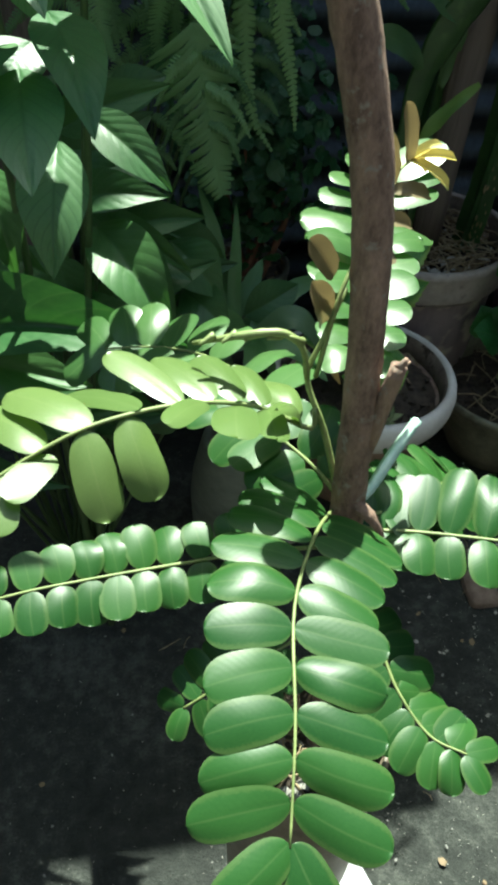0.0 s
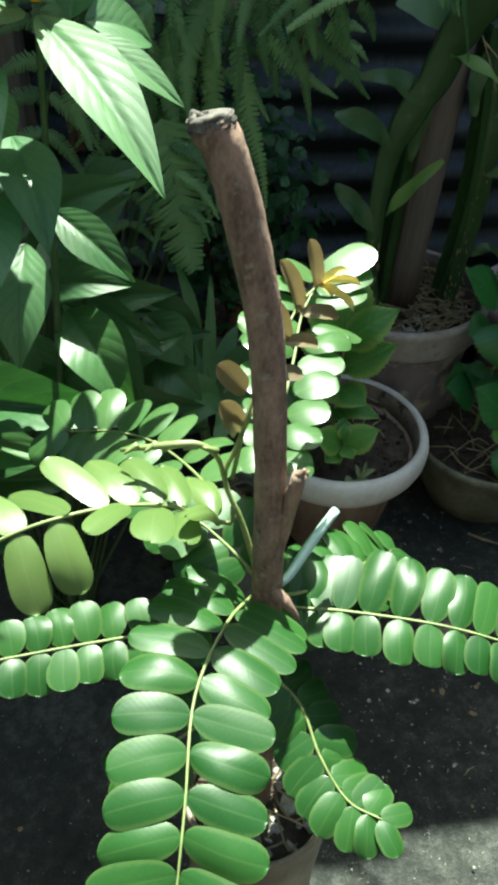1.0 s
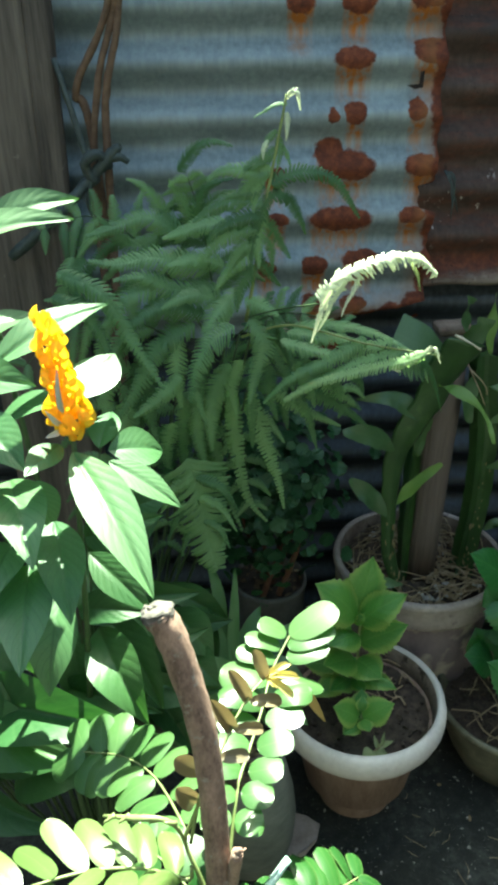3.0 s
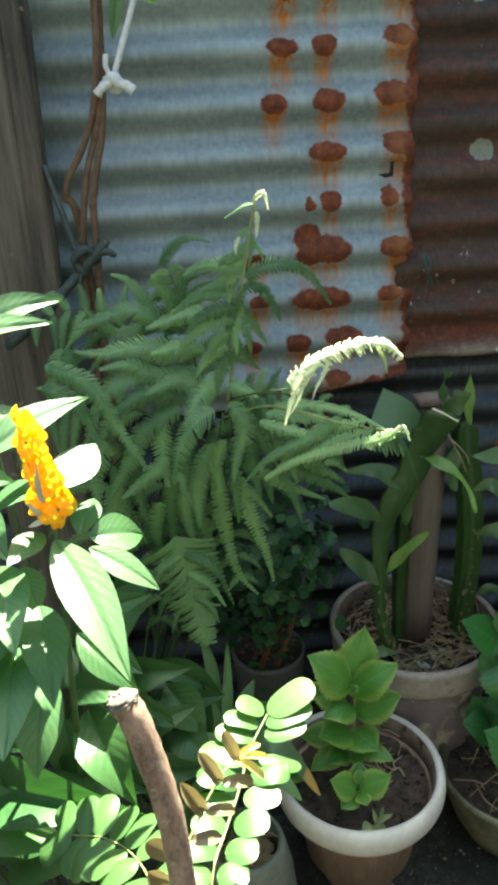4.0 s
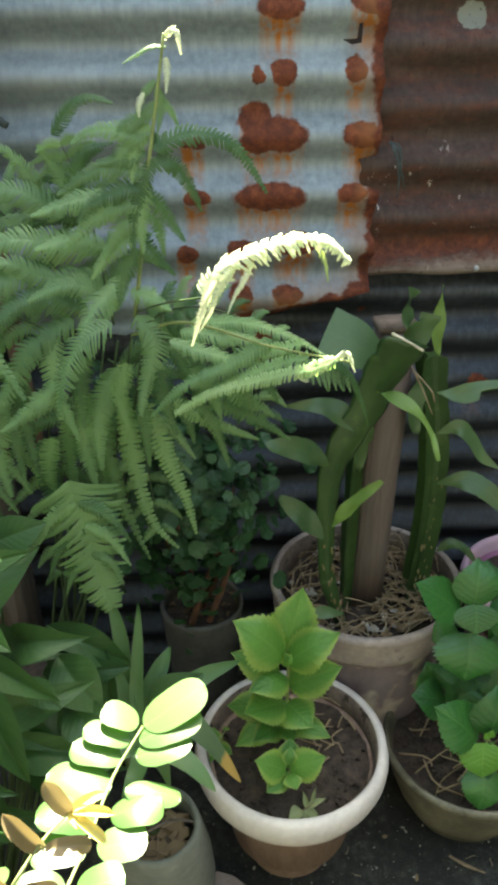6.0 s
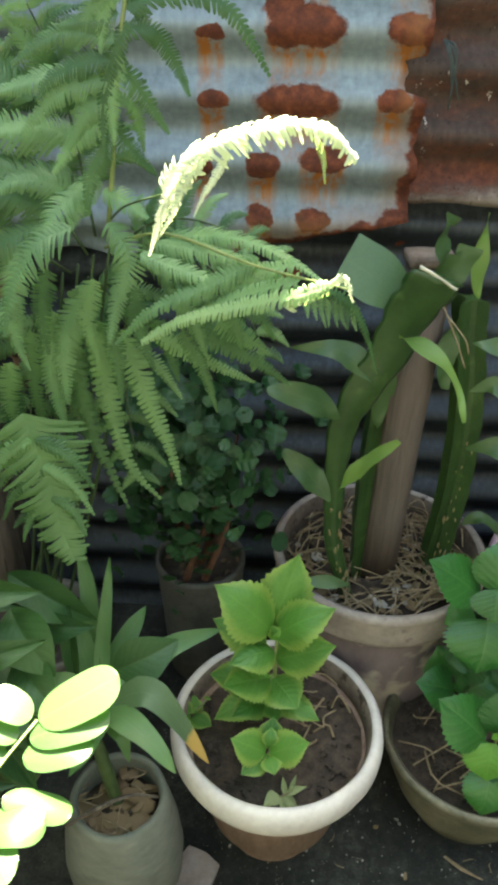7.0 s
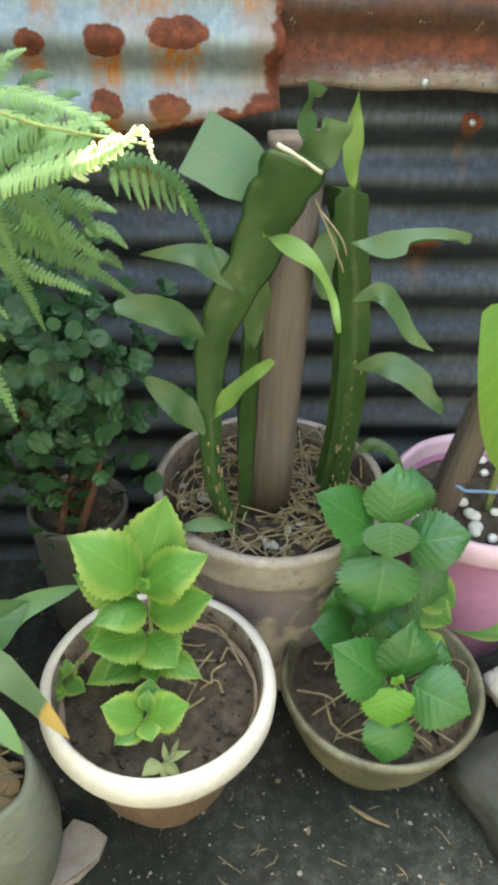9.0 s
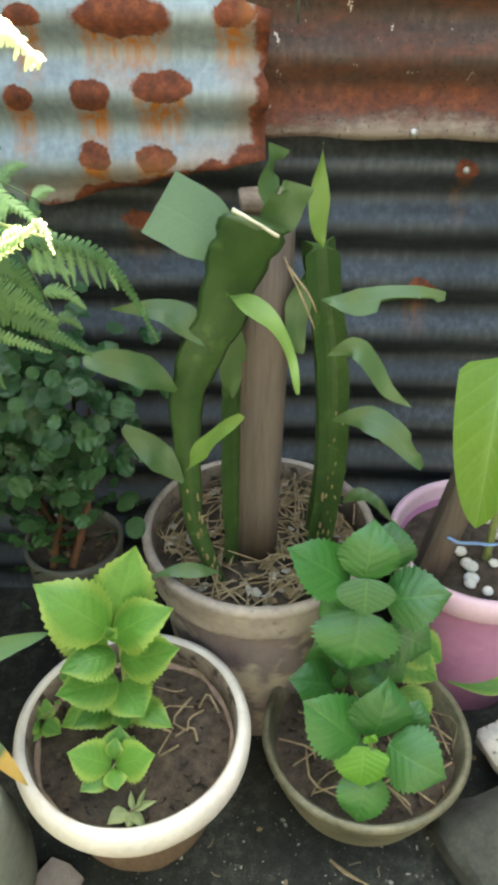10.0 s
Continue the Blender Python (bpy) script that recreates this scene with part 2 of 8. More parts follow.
def rust_film(nt, tc, x, z, col, rust_col):
    """Orange rust on the lowest ridges, a bare grey lip, chipped paint and a grey repair patch."""
    n1 = math_node(nt, "SUBTRACT", noise_tex(nt, 9.0, 6.0, 0.7, tc, (0.35, 1, 1.4)), 0.5)
    warp = math_node(nt, "SUBTRACT", noise_tex(nt, 60.0, 4.0, 0.7, tc), 0.5)
    zz = math_node(nt, "ADD", z, math_node(nt, "ADD", math_node(nt, "MULTIPLY", n1, 0.10), math_node(nt, "MULTIPLY", warp, 0.03)))
    band = ramp(nt, zz, [(0.80, grey(0)), (0.818, grey(0.8)), (0.838, grey(0.7)), (0.862, grey(0.0))])
    streaks = ramp(nt, noise_tex(nt, 20.0, 6.0, 0.75, tc, (0.25, 1, 1)), [(0.48, grey(0)), (0.62, grey(0.45))])
    film = math_node(nt, "MAXIMUM", band, streaks)
    col = mix(nt, film, col, rust_col)
    lip = ramp(nt, zz, [(0.79, grey(1)), (0.808, grey(0))])
    col = mix(nt, math_node(nt, "MULTIPLY", lip, 0.8), col, (0.27, 0.22, 0.18))
    px = math_node(nt, "DIVIDE", math_node(nt, "SUBTRACT", x, 0.209), 0.017)
    pz = math_node(nt, "DIVIDE", math_node(nt, "SUBTRACT", z, 1.137), 0.016)
    pd = math_node(nt, "ADD", math_node(nt, "ADD", math_node(nt, "MULTIPLY", px, px), math_node(nt, "MULTIPLY", pz, pz)), math_node(nt, "ADD", math_node(nt, "MULTIPLY", warp, 2.6), math_node(nt, "MULTIPLY", n1, 2.0)))
    col = mix(nt, math_node(nt, "MULTIPLY", math_node(nt, "LESS_THAN", pd, 1.0), 0.85), col, (0.24, 0.26, 0.22))
    qx = math_node(nt, "DIVIDE", math_node(nt, "SUBTRACT", x, 0.196), 0.018)
    qz = math_node(nt, "DIVIDE", math_node(nt, "SUBTRACT", math_node(nt, "SUBTRACT", z, 1.363), math_node(nt, "MULTIPLY", math_node(nt, "SUBTRACT", x, 0.196), 0.5)), 0.011)
    qd = math_node(nt, "ADD", math_node(nt, "ADD", math_node(nt, "MULTIPLY", qx, qx), math_node(nt, "MULTIPLY", qz, qz)), math_node(nt, "ADD", math_node(nt, "MULTIPLY", warp, 2.6), math_node(nt, "MULTIPLY", n1, 2.0)))
    col = mix(nt, math_node(nt, "MULTIPLY", math_node(nt, "LESS_THAN", qd, 1.0), 0.85), col, (0.27, 0.27, 0.22))
    flecks = ramp(nt, noise_tex(nt, 130.0, 3.0, 0.6, tc, (1, 1, 0.35)), [(0.72, grey(0)), (0.75, grey(1))])
    col = mix(nt, math_node(nt, "MULTIPLY", flecks, 0.6), col, (0.42, 0.38, 0.34))
    big = math_node(nt, "MULTIPLY", ramp(nt, noise_tex(nt, 34.0, 4.0, 0.7, tc, (1.4, 1, 0.5)), [(0.638, grey(0)), (0.66, grey(1))]), ramp(nt, z, [(0.84, grey(0)), (0.88, grey(1)), (0.94, grey(1)), (1.0, grey(0))]))
    col = mix(nt, big, col, (0.55, 0.5, 0.45))
    pits = ramp(nt, noise_tex(nt, 210.0, 3.0, 0.6, tc, (1, 1, 0.5)), [(0.32, grey(1)), (0.38, grey(0))])
    return mix(nt, math_node(nt, "MULTIPLY", pits, 0.7), col, (0.015, 0.01, 0.008)), film


MAT = {
    "soil": rough_mat("dark_soil", (0.010, 0.0075, 0.0055), (0.095, 0.070, 0.052), 60.0, 0.95, relief=0.9),
    "ground": ground_mat(),
    "chip": rough_mat("pale_litter", (0.12, 0.115, 0.1), (0.46, 0.44, 0.4), 80.0, 0.85),
    "straw": rough_mat("dry_straw", (0.12, 0.085, 0.045), (0.38, 0.3, 0.19), 90.0, 0.8),
    "bark": rough_mat("brown_bark", (0.06, 0.033, 0.025), (0.33, 0.215, 0.16), 70.0, 0.85, spots=((0.24, 0.2, 0.165), 0.59), relief=1.0, stretch=(1, 1, 0.45)),
    "cut": rough_mat("grey_cut_wood", (0.03, 0.026, 0.022), (0.22, 0.2, 0.175), 150.0, 0.95, relief=1.0),
    "old_wood": rough_mat("weathered_wood", (0.012, 0.009, 0.008), (0.17, 0.14, 0.115), 26.0, 0.85, spots=((0.22, 0.19, 0.155), 0.66), relief=1.0, stretch=(1, 1, 0.07)),
    "stake": rough_mat("brown_stake_wood", (0.05, 0.039, 0.034), (0.145, 0.114, 0.1), 40.0, 0.75, relief=0.6, stretch=(1, 1, 0.06)),
    "white_lip": rough_mat("chalky_cream_plastic", (0.45, 0.425, 0.405), (0.66, 0.635, 0.605), 18.0, 0.55, relief=0.15),
    "terracotta": rough_mat("faded_terracotta", (0.17, 0.105, 0.078), (0.37, 0.27, 0.215), 45.0, 0.7, relief=0.3, stretch=(1, 1, 0.12)),
    "worn_pot": rough_mat("worn_painted_pot", (0.10, 0.075, 0.09), (0.27, 0.22, 0.22), 7.0, 0.7, spots=((0.42, 0.36, 0.29), 0.48), relief=0.4, stretch=(1, 1, 0.5)),
    "worn_rim": rough_mat("chipped_cream_rim", (0.17, 0.14, 0.135), (0.4, 0.35, 0.31), 14.0, 0.65, spots=((0.13, 0.1, 0.11), 0.6), relief=0.4),
    "dirty_wall": rough_mat("soil_stained_wall", (0.08, 0.06, 0.047), (0.26, 0.21, 0.175), 24.0, 0.9, spots=((0.04, 0.03, 0.022), 0.58), relief=0.3),
    "dark_stone": rough_mat("dark_mossy_stone", (0.018, 0.021, 0.018), (0.06, 0.063, 0.055), 26.0, 0.85, relief=0.5),
    "olive_pot": rough_mat("dull_olive_pot", (0.045, 0.045, 0.027), (0.21, 0.2, 0.14), 20.0, 0.5, relief=0.25),
    "cement_pot": rough_mat("grey_cement_pot", (0.07, 0.082, 0.066), (0.2, 0.215, 0.18), 9.0, 0.8, relief=0.35, stretch=(0.7, 0.7, 1.4)),
    "grey_pot": rough_mat("dark_grey_pot", (0.05, 0.05, 0.042), (0.13, 0.125, 0.105), 16.0, 0.8, relief=0.4),
    "pink_pot": rough_mat("pink_plastic", (0.36, 0.15, 0.29), (0.46, 0.22, 0.38), 12.0, 0.4, relief=0.08),
    "pink_lip": rough_mat("pale_pink_plastic", (0.55, 0.36, 0.47), (0.68, 0.5, 0.6), 12.0, 0.4, relief=0.08),
    "bag": rough_mat("dusty_clear_bag", (0.10, 0.08, 0.055), (0.26, 0.21, 0.155), 26.0, 0.45, relief=0.5),
    "pebble": rough_mat("white_pebble", (0.5, 0.5, 0.48), (0.78, 0.78, 0.76), 90.0, 0.6),
    "shard": rough_mat("pinkish_pot_shard", (0.2, 0.165, 0.15), (0.36, 0.31, 0.29), 30.0, 0.85, relief=0.4),
    "concrete": rough_mat("grey_concrete", (0.10, 0.10, 0.095), (0.26, 0.255, 0.24), 35.0, 0.9, relief=0.7),
    "terrazzo": rough_mat("speckled_white_stone", (0.4, 0.39, 0.37), (0.62, 0.6, 0.57), 60.0, 0.7, spots=((0.12, 0.11, 0.1), 0.6)),
    "paper": rough_mat("white_paper", (0.4, 0.41, 0.42), (0.55, 0.56, 0.57), 20.0, 0.8, relief=0.1),
    "brick": rough_mat("old_red_brick", (0.12, 0.085, 0.065), (0.25, 0.19, 0.15), 60.0, 0.9, relief=0.8),
    "rope": rough_mat("white_plastic_cord", (0.5, 0.5, 0.5), (0.75, 0.76, 0.78), 120.0, 0.5),
    "dark_cord": rough_mat("dark_cord", (0.02, 0.03, 0.03), (0.07, 0.09, 0.085), 120.0, 0.6),
    "blue_cord": rough_mat("blue_plastic_cord", (0.10, 0.2, 0.42), (0.2, 0.34, 0.58), 120.0, 0.45),
    "mint": rough_mat("mint_plastic_strip", (0.3, 0.48, 0.42), (0.55, 0.7, 0.64), 60.0, 0.5),
    "vine": rough_mat("brown_twig", (0.07, 0.04, 0.025), (0.2, 0.125, 0.08), 90.0, 0.85, relief=0.7),
    "petiole": rough_mat("green_petiole", (0.12, 0.17, 0.05), (0.28, 0.33, 0.13), 60.0, 0.5, relief=0.2),
    "dark_petiole": rough_mat("dark_green_petiole", (0.03, 0.06, 0.02), (0.07, 0.11, 0.04), 60.0, 0.55, relief=0.2),
    "rachis": rough_mat("pale_green_rachis", (0.11, 0.15, 0.05), (0.22, 0.26, 0.1), 60.0, 0.5, relief=0.2),
    "red_twig": rough_mat("rusty_stem", (0.07, 0.03, 0.018), (0.2, 0.095, 0.055), 60.0, 0.8),
    "cactus": rough_mat("green_cactus_skin", (0.018, 0.048, 0.012), (0.042, 0.09, 0.025), 16.0, 0.42, spots=((0.055, 0.105, 0.032), 0.6), relief=0.3),
    "tear": rough_mat("dark_gap_plate", (0.004, 0.003, 0.003), (0.03, 0.014, 0.01), 60.0, 0.9),
    "scar": rough_mat("tan_cork", (0.16, 0.12, 0.06), (0.32, 0.25, 0.14), 90.0, 0.85),
    "cactus_pale": rough_mat("corky_cut", (0.4, 0.38, 0.28), (0.65, 0.62, 0.5), 90.0, 0.8),
    "steel": rough_mat("nail_steel", (0.25, 0.25, 0.25), (0.6, 0.6, 0.6), 90.0, 0.4, metal=0.6),
    "wall": rough_mat("unseen_fill_wall", (0.075, 0.072, 0.066), (0.125, 0.12, 0.11), 5.0, 0.9),
    # leaves
    "leaflet": leaf_mat("fresh_green_leaflet", (0.011, 0.048, 0.010), (0.028, 0.086, 0.017), (0.15, 0.2, 0.08), 0.22, 0.4, 12.0, relief=0.02, vein_mix=0.16, blotch=0.1, gloss=0.34, edge=((0.1, 0.14, 0.045), 0.95, 0.3), side_mix=0.04),
    "leaflet_olive": leaf_mat("olive_young_leaflet", (0.078, 0.132, 0.036), (0.125, 0.185, 0.056), (0.22, 0.26, 0.11), 0.33, 0.33, 12.0, relief=0.02, vein_mix=0.16, blotch=0.03, side_mix=0.04),
    # leaflet green made paler: the look of sunlight is in this colour
    "leaflet_pale": leaf_mat("painted_sunlit_leaflet", (0.05, 0.12, 0.034), (0.095, 0.18, 0.06), (0.22, 0.3, 0.14), 0.4, 0.32, 12.0, relief=0.02, vein_mix=0.18, blotch=0.05, side_mix=0.04),
    "leaflet_brown": leaf_mat("bronze_young_leaflet", (0.11, 0.086, 0.046), (0.185, 0.145, 0.084), (0.24, 0.19, 0.11), 0.25, 0.35, 9.0, relief=0.02, side_mix=0.04, glow=(1.0, 0.95, 0.68)),
    "leaflet_yellow": leaf_mat("yellow_bud_leaflet", (0.5, 0.42, 0.12), (0.65, 0.57, 0.22), (0.7, 0.64, 0.35), 0.3, 0.4, 10.0, glow=(1.0, 0.95, 0.75), relief=0.1),
    "lance": leaf_mat("veined_green_leaf", (0.045, 0.13, 0.045), (0.11, 0.215, 0.085), (0.035, 0.10, 0.03), 0.32, 0.45, 9.0, 0.75, relief=0.12, vein_mix=0.7, gloss=0.8, side_mix=0.8),
    "broad": leaf_mat("dark_broad_leaf", (0.028, 0.085, 0.027), (0.07, 0.155, 0.048), (0.12, 0.2, 0.09), 0.3, 0.4, 8.0, 0.75, relief=0.2, vein_mix=0.25),
    "bract": leaf_mat("yellow_bract", (0.84, 0.55, 0.04), (0.9, 0.67, 0.09), (0.85, 0.6, 0.12), 0.4, 0.5, 6.0, glow=(1.0, 0.8, 0.3), relief=0.3),
    "fern": leaf_mat("fern_green", (0.034, 0.10, 0.034), (0.225, 0.375, 0.17), (0.17, 0.28, 0.13), 0.34, 0.45, 1.0, relief=0.05, vein_mix=0.1),
    # paler copy of the fern green; sunlight on the tips is in its colour
    "fern_sunlit": leaf_mat("painted_sunlit_fern", (0.55, 0.62, 0.42), (0.68, 0.73, 0.55), (0.66, 0.7, 0.55), 0.3, 0.45, 1.0, glow=(1.0, 1.0, 0.8), relief=0.05, vein_mix=0.1),
    # the fern green set lighter, for one edge pinna
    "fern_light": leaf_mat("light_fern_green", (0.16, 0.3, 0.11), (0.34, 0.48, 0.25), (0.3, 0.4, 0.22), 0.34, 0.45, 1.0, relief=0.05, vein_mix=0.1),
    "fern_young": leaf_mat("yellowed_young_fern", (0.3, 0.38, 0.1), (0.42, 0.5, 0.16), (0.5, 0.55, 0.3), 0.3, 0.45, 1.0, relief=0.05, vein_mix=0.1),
    "withered": leaf_mat("withered_leaf", (0.16, 0.19, 0.09), (0.30, 0.34, 0.17), (0.36, 0.38, 0.22), 0.1, 0.7, 12.0, 1.2, gloss=0.2, relief=0.2, vein_mix=0.3),
    "lime": leaf_mat("lime_edged_leaf", (0.05, 0.17, 0.03), (0.125, 0.3, 0.05), (0.2, 0.38, 0.09), 0.3, 0.43, 7.0, 0.75, gloss=0.6, edge=((0.36, 0.45, 0.11), 0.76, 0.5), relief=0.3, vein_mix=0.3),
    "green": leaf_mat("bright_green_leaf", (0.013, 0.085, 0.02), (0.05, 0.195, 0.036), (0.11, 0.27, 0.07), 0.28, 0.31, 7.0, 0.75, relief=0.3, vein_mix=0.3, gloss=0.7),
    "fresh": leaf_mat("fresh_light_leaf", (0.06, 0.2, 0.02), (0.11, 0.3, 0.035), (0.18, 0.36, 0.08), 0.3, 0.36, 7.0, 0.75, relief=0.3, vein_mix=0.3, gloss=0.6),
    "strap": leaf_mat("strap_leaf", (0.07, 0.16, 0.05), (0.13, 0.24, 0.09), (0.2, 0.28, 0.16), 0.3, 0.42, 1.0, relief=0.1, vein_mix=0.15),
    "strap_tip": leaf_mat("yellow_tipped_strap_leaf", (0.09, 0.155, 0.075), (0.15, 0.22, 0.12), (0.2, 0.28, 0.16), 0.3, 0.42, 1.0, relief=0.1, vein_mix=0.15, tip=((0.5, 0.33, 0.1), 0.95)),
    "blade": leaf_mat("flat_cactus_blade", (0.04, 0.092, 0.032), (0.09, 0.16, 0.062), (0.09, 0.15, 0.06), 0.22, 0.36, 2.0, relief=0.1, vein_mix=0.4),
    "blade_pale": leaf_mat("young_pale_blade", (0.12, 0.22, 0.045), (0.19, 0.31, 0.08), (0.2, 0.3, 0.1), 0.25, 0.42, 2.0, relief=0.1, vein_mix=0.3),
    "crisp": leaf_mat("crimped_dark_leaf", (0.012, 0.055, 0.02), (0.03, 0.10, 0.035), (0.07, 0.15, 0.06), 0.22, 0.45, 6.0, relief=0.06, vein_mix=0.15),
    "glossy": leaf_mat("glossy_big_leaf", (0.11, 0.22, 0.025), (0.18, 0.31, 0.05), (0.25, 0.38, 0.12), 0.35, 0.32, 7.0, relief=0.3, vein_mix=0.3),
    "dry": leaf_mat("dry_brown_leaf", (0.10, 0.065, 0.035), (0.2, 0.14, 0.08), (0.25, 0.19, 0.12), 0.2, 0.7, 7.0, relief=0.8),
}
PITCH = 0.0765
SPOTS = [
    (0.196, 1.443, 0.017, 0.026), (0.173, 1.377, 0.008, 0.008),     (0.280, 1.301, 0.024, 0.015), (0.266, 1.223, 0.023, 0.016), (0.285, 1.378, 0.025, 0.014), (0.344, 1.302, 0.019, 0.017), (0.351, 1.225, 0.027, 0.018), (0.348, 1.150, 0.033, 0.018),
    (0.354, 1.073, 0.017, 0.018), (0.318, 1.072, 0.010, 0.012), (0.315, 1.017, 0.026, 0.024), (0.351, 0.996, 0.038, 0.025), (0.320, 0.99, 0.028, 0.022), (0.335, 0.915, 0.058, 0.022), (0.371, 0.848, 0.036, 0.016),
    (0.294, 0.839, 0.024, 0.018), (0.213, 0.836, 0.018, 0.016), (0.360, 0.772, 0.024, 0.015), (0.291, 0.773, 0.021, 0.015), (0.228, 0.989, 0.020, 0.009), (0.459, 1.310, 0.028, 0.015),
    (0.451, 1.231, 0.033, 0.018), (0.464, 1.157, 0.031, 0.018), (0.450, 1.077, 0.015, 0.017), (0.487, 1.123, 0.009, 0.018), (0.462, 0.995, 0.030, 0.019), (0.449, 0.919, 0.022, 0.014), (0.203, 1.375, 0.013, 0.007),
    (0.23, 0.915, 0.02, 0.012), (0.35, 1.38, 0.02, 0.015), (0.46, 1.385, 0.03, 0.016)]
MAT["zinc"] = sheet_mat("weathered_zinc_with_rust", [(0.3, (0.15, 0.18, 0.195)), (0.5, (0.27, 0.318, 0.338)), (0.72, (0.41, 0.47, 0.49))], SPOTS, 1.6, eaten_edge, 0.32, 0.58)
MAT["rusty"] = sheet_mat("brown_rusted_sheet", [(0.32, (0.024, 0.015, 0.012)), (0.5, (0.058, 0.036, 0.029)), (0.72, (0.13, 0.085, 0.072))], (), 0.0, rust_film, 0.0, 0.75)
MAT["dark_zinc"] = sheet_mat("dark_weathered_sheet", [(0.3, (0.015, 0.018, 0.022)), (0.5, (0.037, 0.045, 0.054)), (0.75, (0.11, 0.128, 0.148))],
                             [(0.73, 0.747, 0.014, 0.012), (0.49, 0.72, 0.006, 0.005), (0.695, 0.59, 0.022, 0.016), (0.33, 0.68, 0.025, 0.01), (0.62, 0.82, 0.01, 0.008)], 0.4)


# ---- builders
ORIGIN = {}


def thing(name, place, label, category, group="", kind=""):
    ob = new(name)
    ob.empty_display_size = 0.05
    ob.location = place
    ORIGIN[ob.name] = Vector(place)
    return tagged(ob, label, category, group, kind)


def mesh_of(name, verts, faces, mat, uvs=None, smooth=True):
    me = bpy.data.meshes.new(name)
    me.from_pydata([tuple(v) for v in verts], [], faces)
    if uvs:
        layer = me.uv_layers.new(name="UVMap")
        for loop in me.loops:
            layer.data[loop.index].uv = uvs[loop.vertex_index]
    if smooth:
        for p in me.polygons:
            p.use_smooth = True
    me.materials.append(MAT[mat])
    me.update()
    return me


def hang(name, me, parent, m, label=""):
    """A part on the mesh me, at the world pose m, under a thing or a part of it."""
    ob = new(name, me)
    o = ORIGIN[parent.name]
    ob.parent = parent
    ob.matrix_basis = Matrix.Translation(-o) @ m if parent.parent is None else parent.matrix_basis.inverted() @ Matrix.Translation(-o) @ m
    ORIGIN[ob.name] = o
    return tagged(ob, label)


def part(name, vf, mat, parent, label="", smooth=True, uvs=None):
    """A part whose vertices are given in the world."""
    o = ORIGIN[parent.name]
    verts, faces = vf
    me = mesh_of(name, [Vector(v) - o for v in verts], faces, mat, uvs, smooth)
    ob = new(name, me)
    ob.parent = parent
    ORIGIN[ob.name] = o
    return tagged(ob, label)


def solo(name, vf, mat, label, category, kind="", group="", smooth=True):
    """A thing of a single mesh, given in the world, with its origin at its base."""
    verts, faces = vf
    verts = [Vector(v) for v in verts]
    o = Vector((sum(v.x for v in verts) / len(verts), sum(v.y for v in verts) / len(verts), min(v.z for v in verts)))
    ob = new(name, mesh_of(name, [v - o for v in verts], faces, mat, None, smooth))
    ob.location = o
    return tagged(ob, label, category, group, kind)


def join(*parts):
    verts, faces = [], []
    for v, f in parts:
        n = len(verts)
        verts += list(v)
        faces += [tuple(i + n for i in q) for q in f]
    return verts, faces


def spline(pts, n):
    """n + 1 places along a smooth line through pts."""
    p = [Vector(q) for q in pts]
    p = [2 * p[0] - p[1]] + p + [2 * p[-1] - p[-2]]
    out = []
    for i in range(n + 1):
        s = i / n * (len(p) - 3)
        k = min(int(s), len(p) - 4)
        t = s - k
        a, b, c, d = p[k:k + 4]
        out.append(0.5 * (2 * b + (c - a) * t + (2 * a - 5 * b + 4 * c - d) * t * t + (3 * b - a - 3 * c + d) * t ** 3))
    return out


def tube(pts, radii, n=12, sides=8, wobble=0.0, seed=0):
    """A round stem through pts, its radius running through radii."""
    rnd = random.Random(seed)
    line = spline(pts, n)
    verts, faces = [], []
    ref = Vector((0.3, 0.9, 0.31)).normalized()
    for i, c in enumerate(line):
        d = (line[min(i + 1, n)] - line[max(i - 1, 0)]).normalized()
        a = d.cross(ref).normalized()
        b = d.cross(a)
        s = i / n * (len(radii) - 1)
        k = min(int(s), len(radii) - 2)
        r = radii[k] + (radii[k + 1] - radii[k]) * (s - k)
        for j in range(sides):
            w = 2 * math.pi * j / sides
            q = r * (1 + wobble * (rnd.random() - 0.5) * 2)
            verts.append(c + a * (q * math.cos(w)) + b * (q * math.sin(w)))
    for i in range(n):
        for j in range(sides):
            k = (j + 1) % sides
            faces.append((i * sides + j, i * sides + k, (i + 1) * sides + k, (i + 1) * sides + j))
    faces.append(tuple(range(sides))[::-1])
    faces.append(tuple(n * sides + j for j in range(sides)))
    return verts, faces


def lathe(profile, centre, segs=64, dent=0.0, seed=0, lean=(0, 0)):
    """A turned form: profile of radius and height."""
    rnd = random.Random(seed)
    ph = [rnd.random() * 6.28 for _ in range(3)]
    cx, cy, cz = centre
    verts, faces = [], []
    for r, z in profile:
        for j in range(segs):
            w = 2 * math.pi * j / segs
            q = r * (1 + dent * (math.sin(2 * w + ph[0]) + 0.5 * math.sin(5 * w + ph[1] + z * 20) + 0.3 * math.sin(9 * w + ph[2] - z * 30)))
            verts.append((cx + q * math.cos(w) + lean[0] * z, cy + q * math.sin(w) + lean[1] * z, cz + z))
    for i in range(len(profile) - 1):
        for j in range(segs):
            k = (j + 1) % segs
            faces.append((i * segs + j, i * segs + k, (i + 1) * segs + k, (i + 1) * segs + j))
    return verts, faces


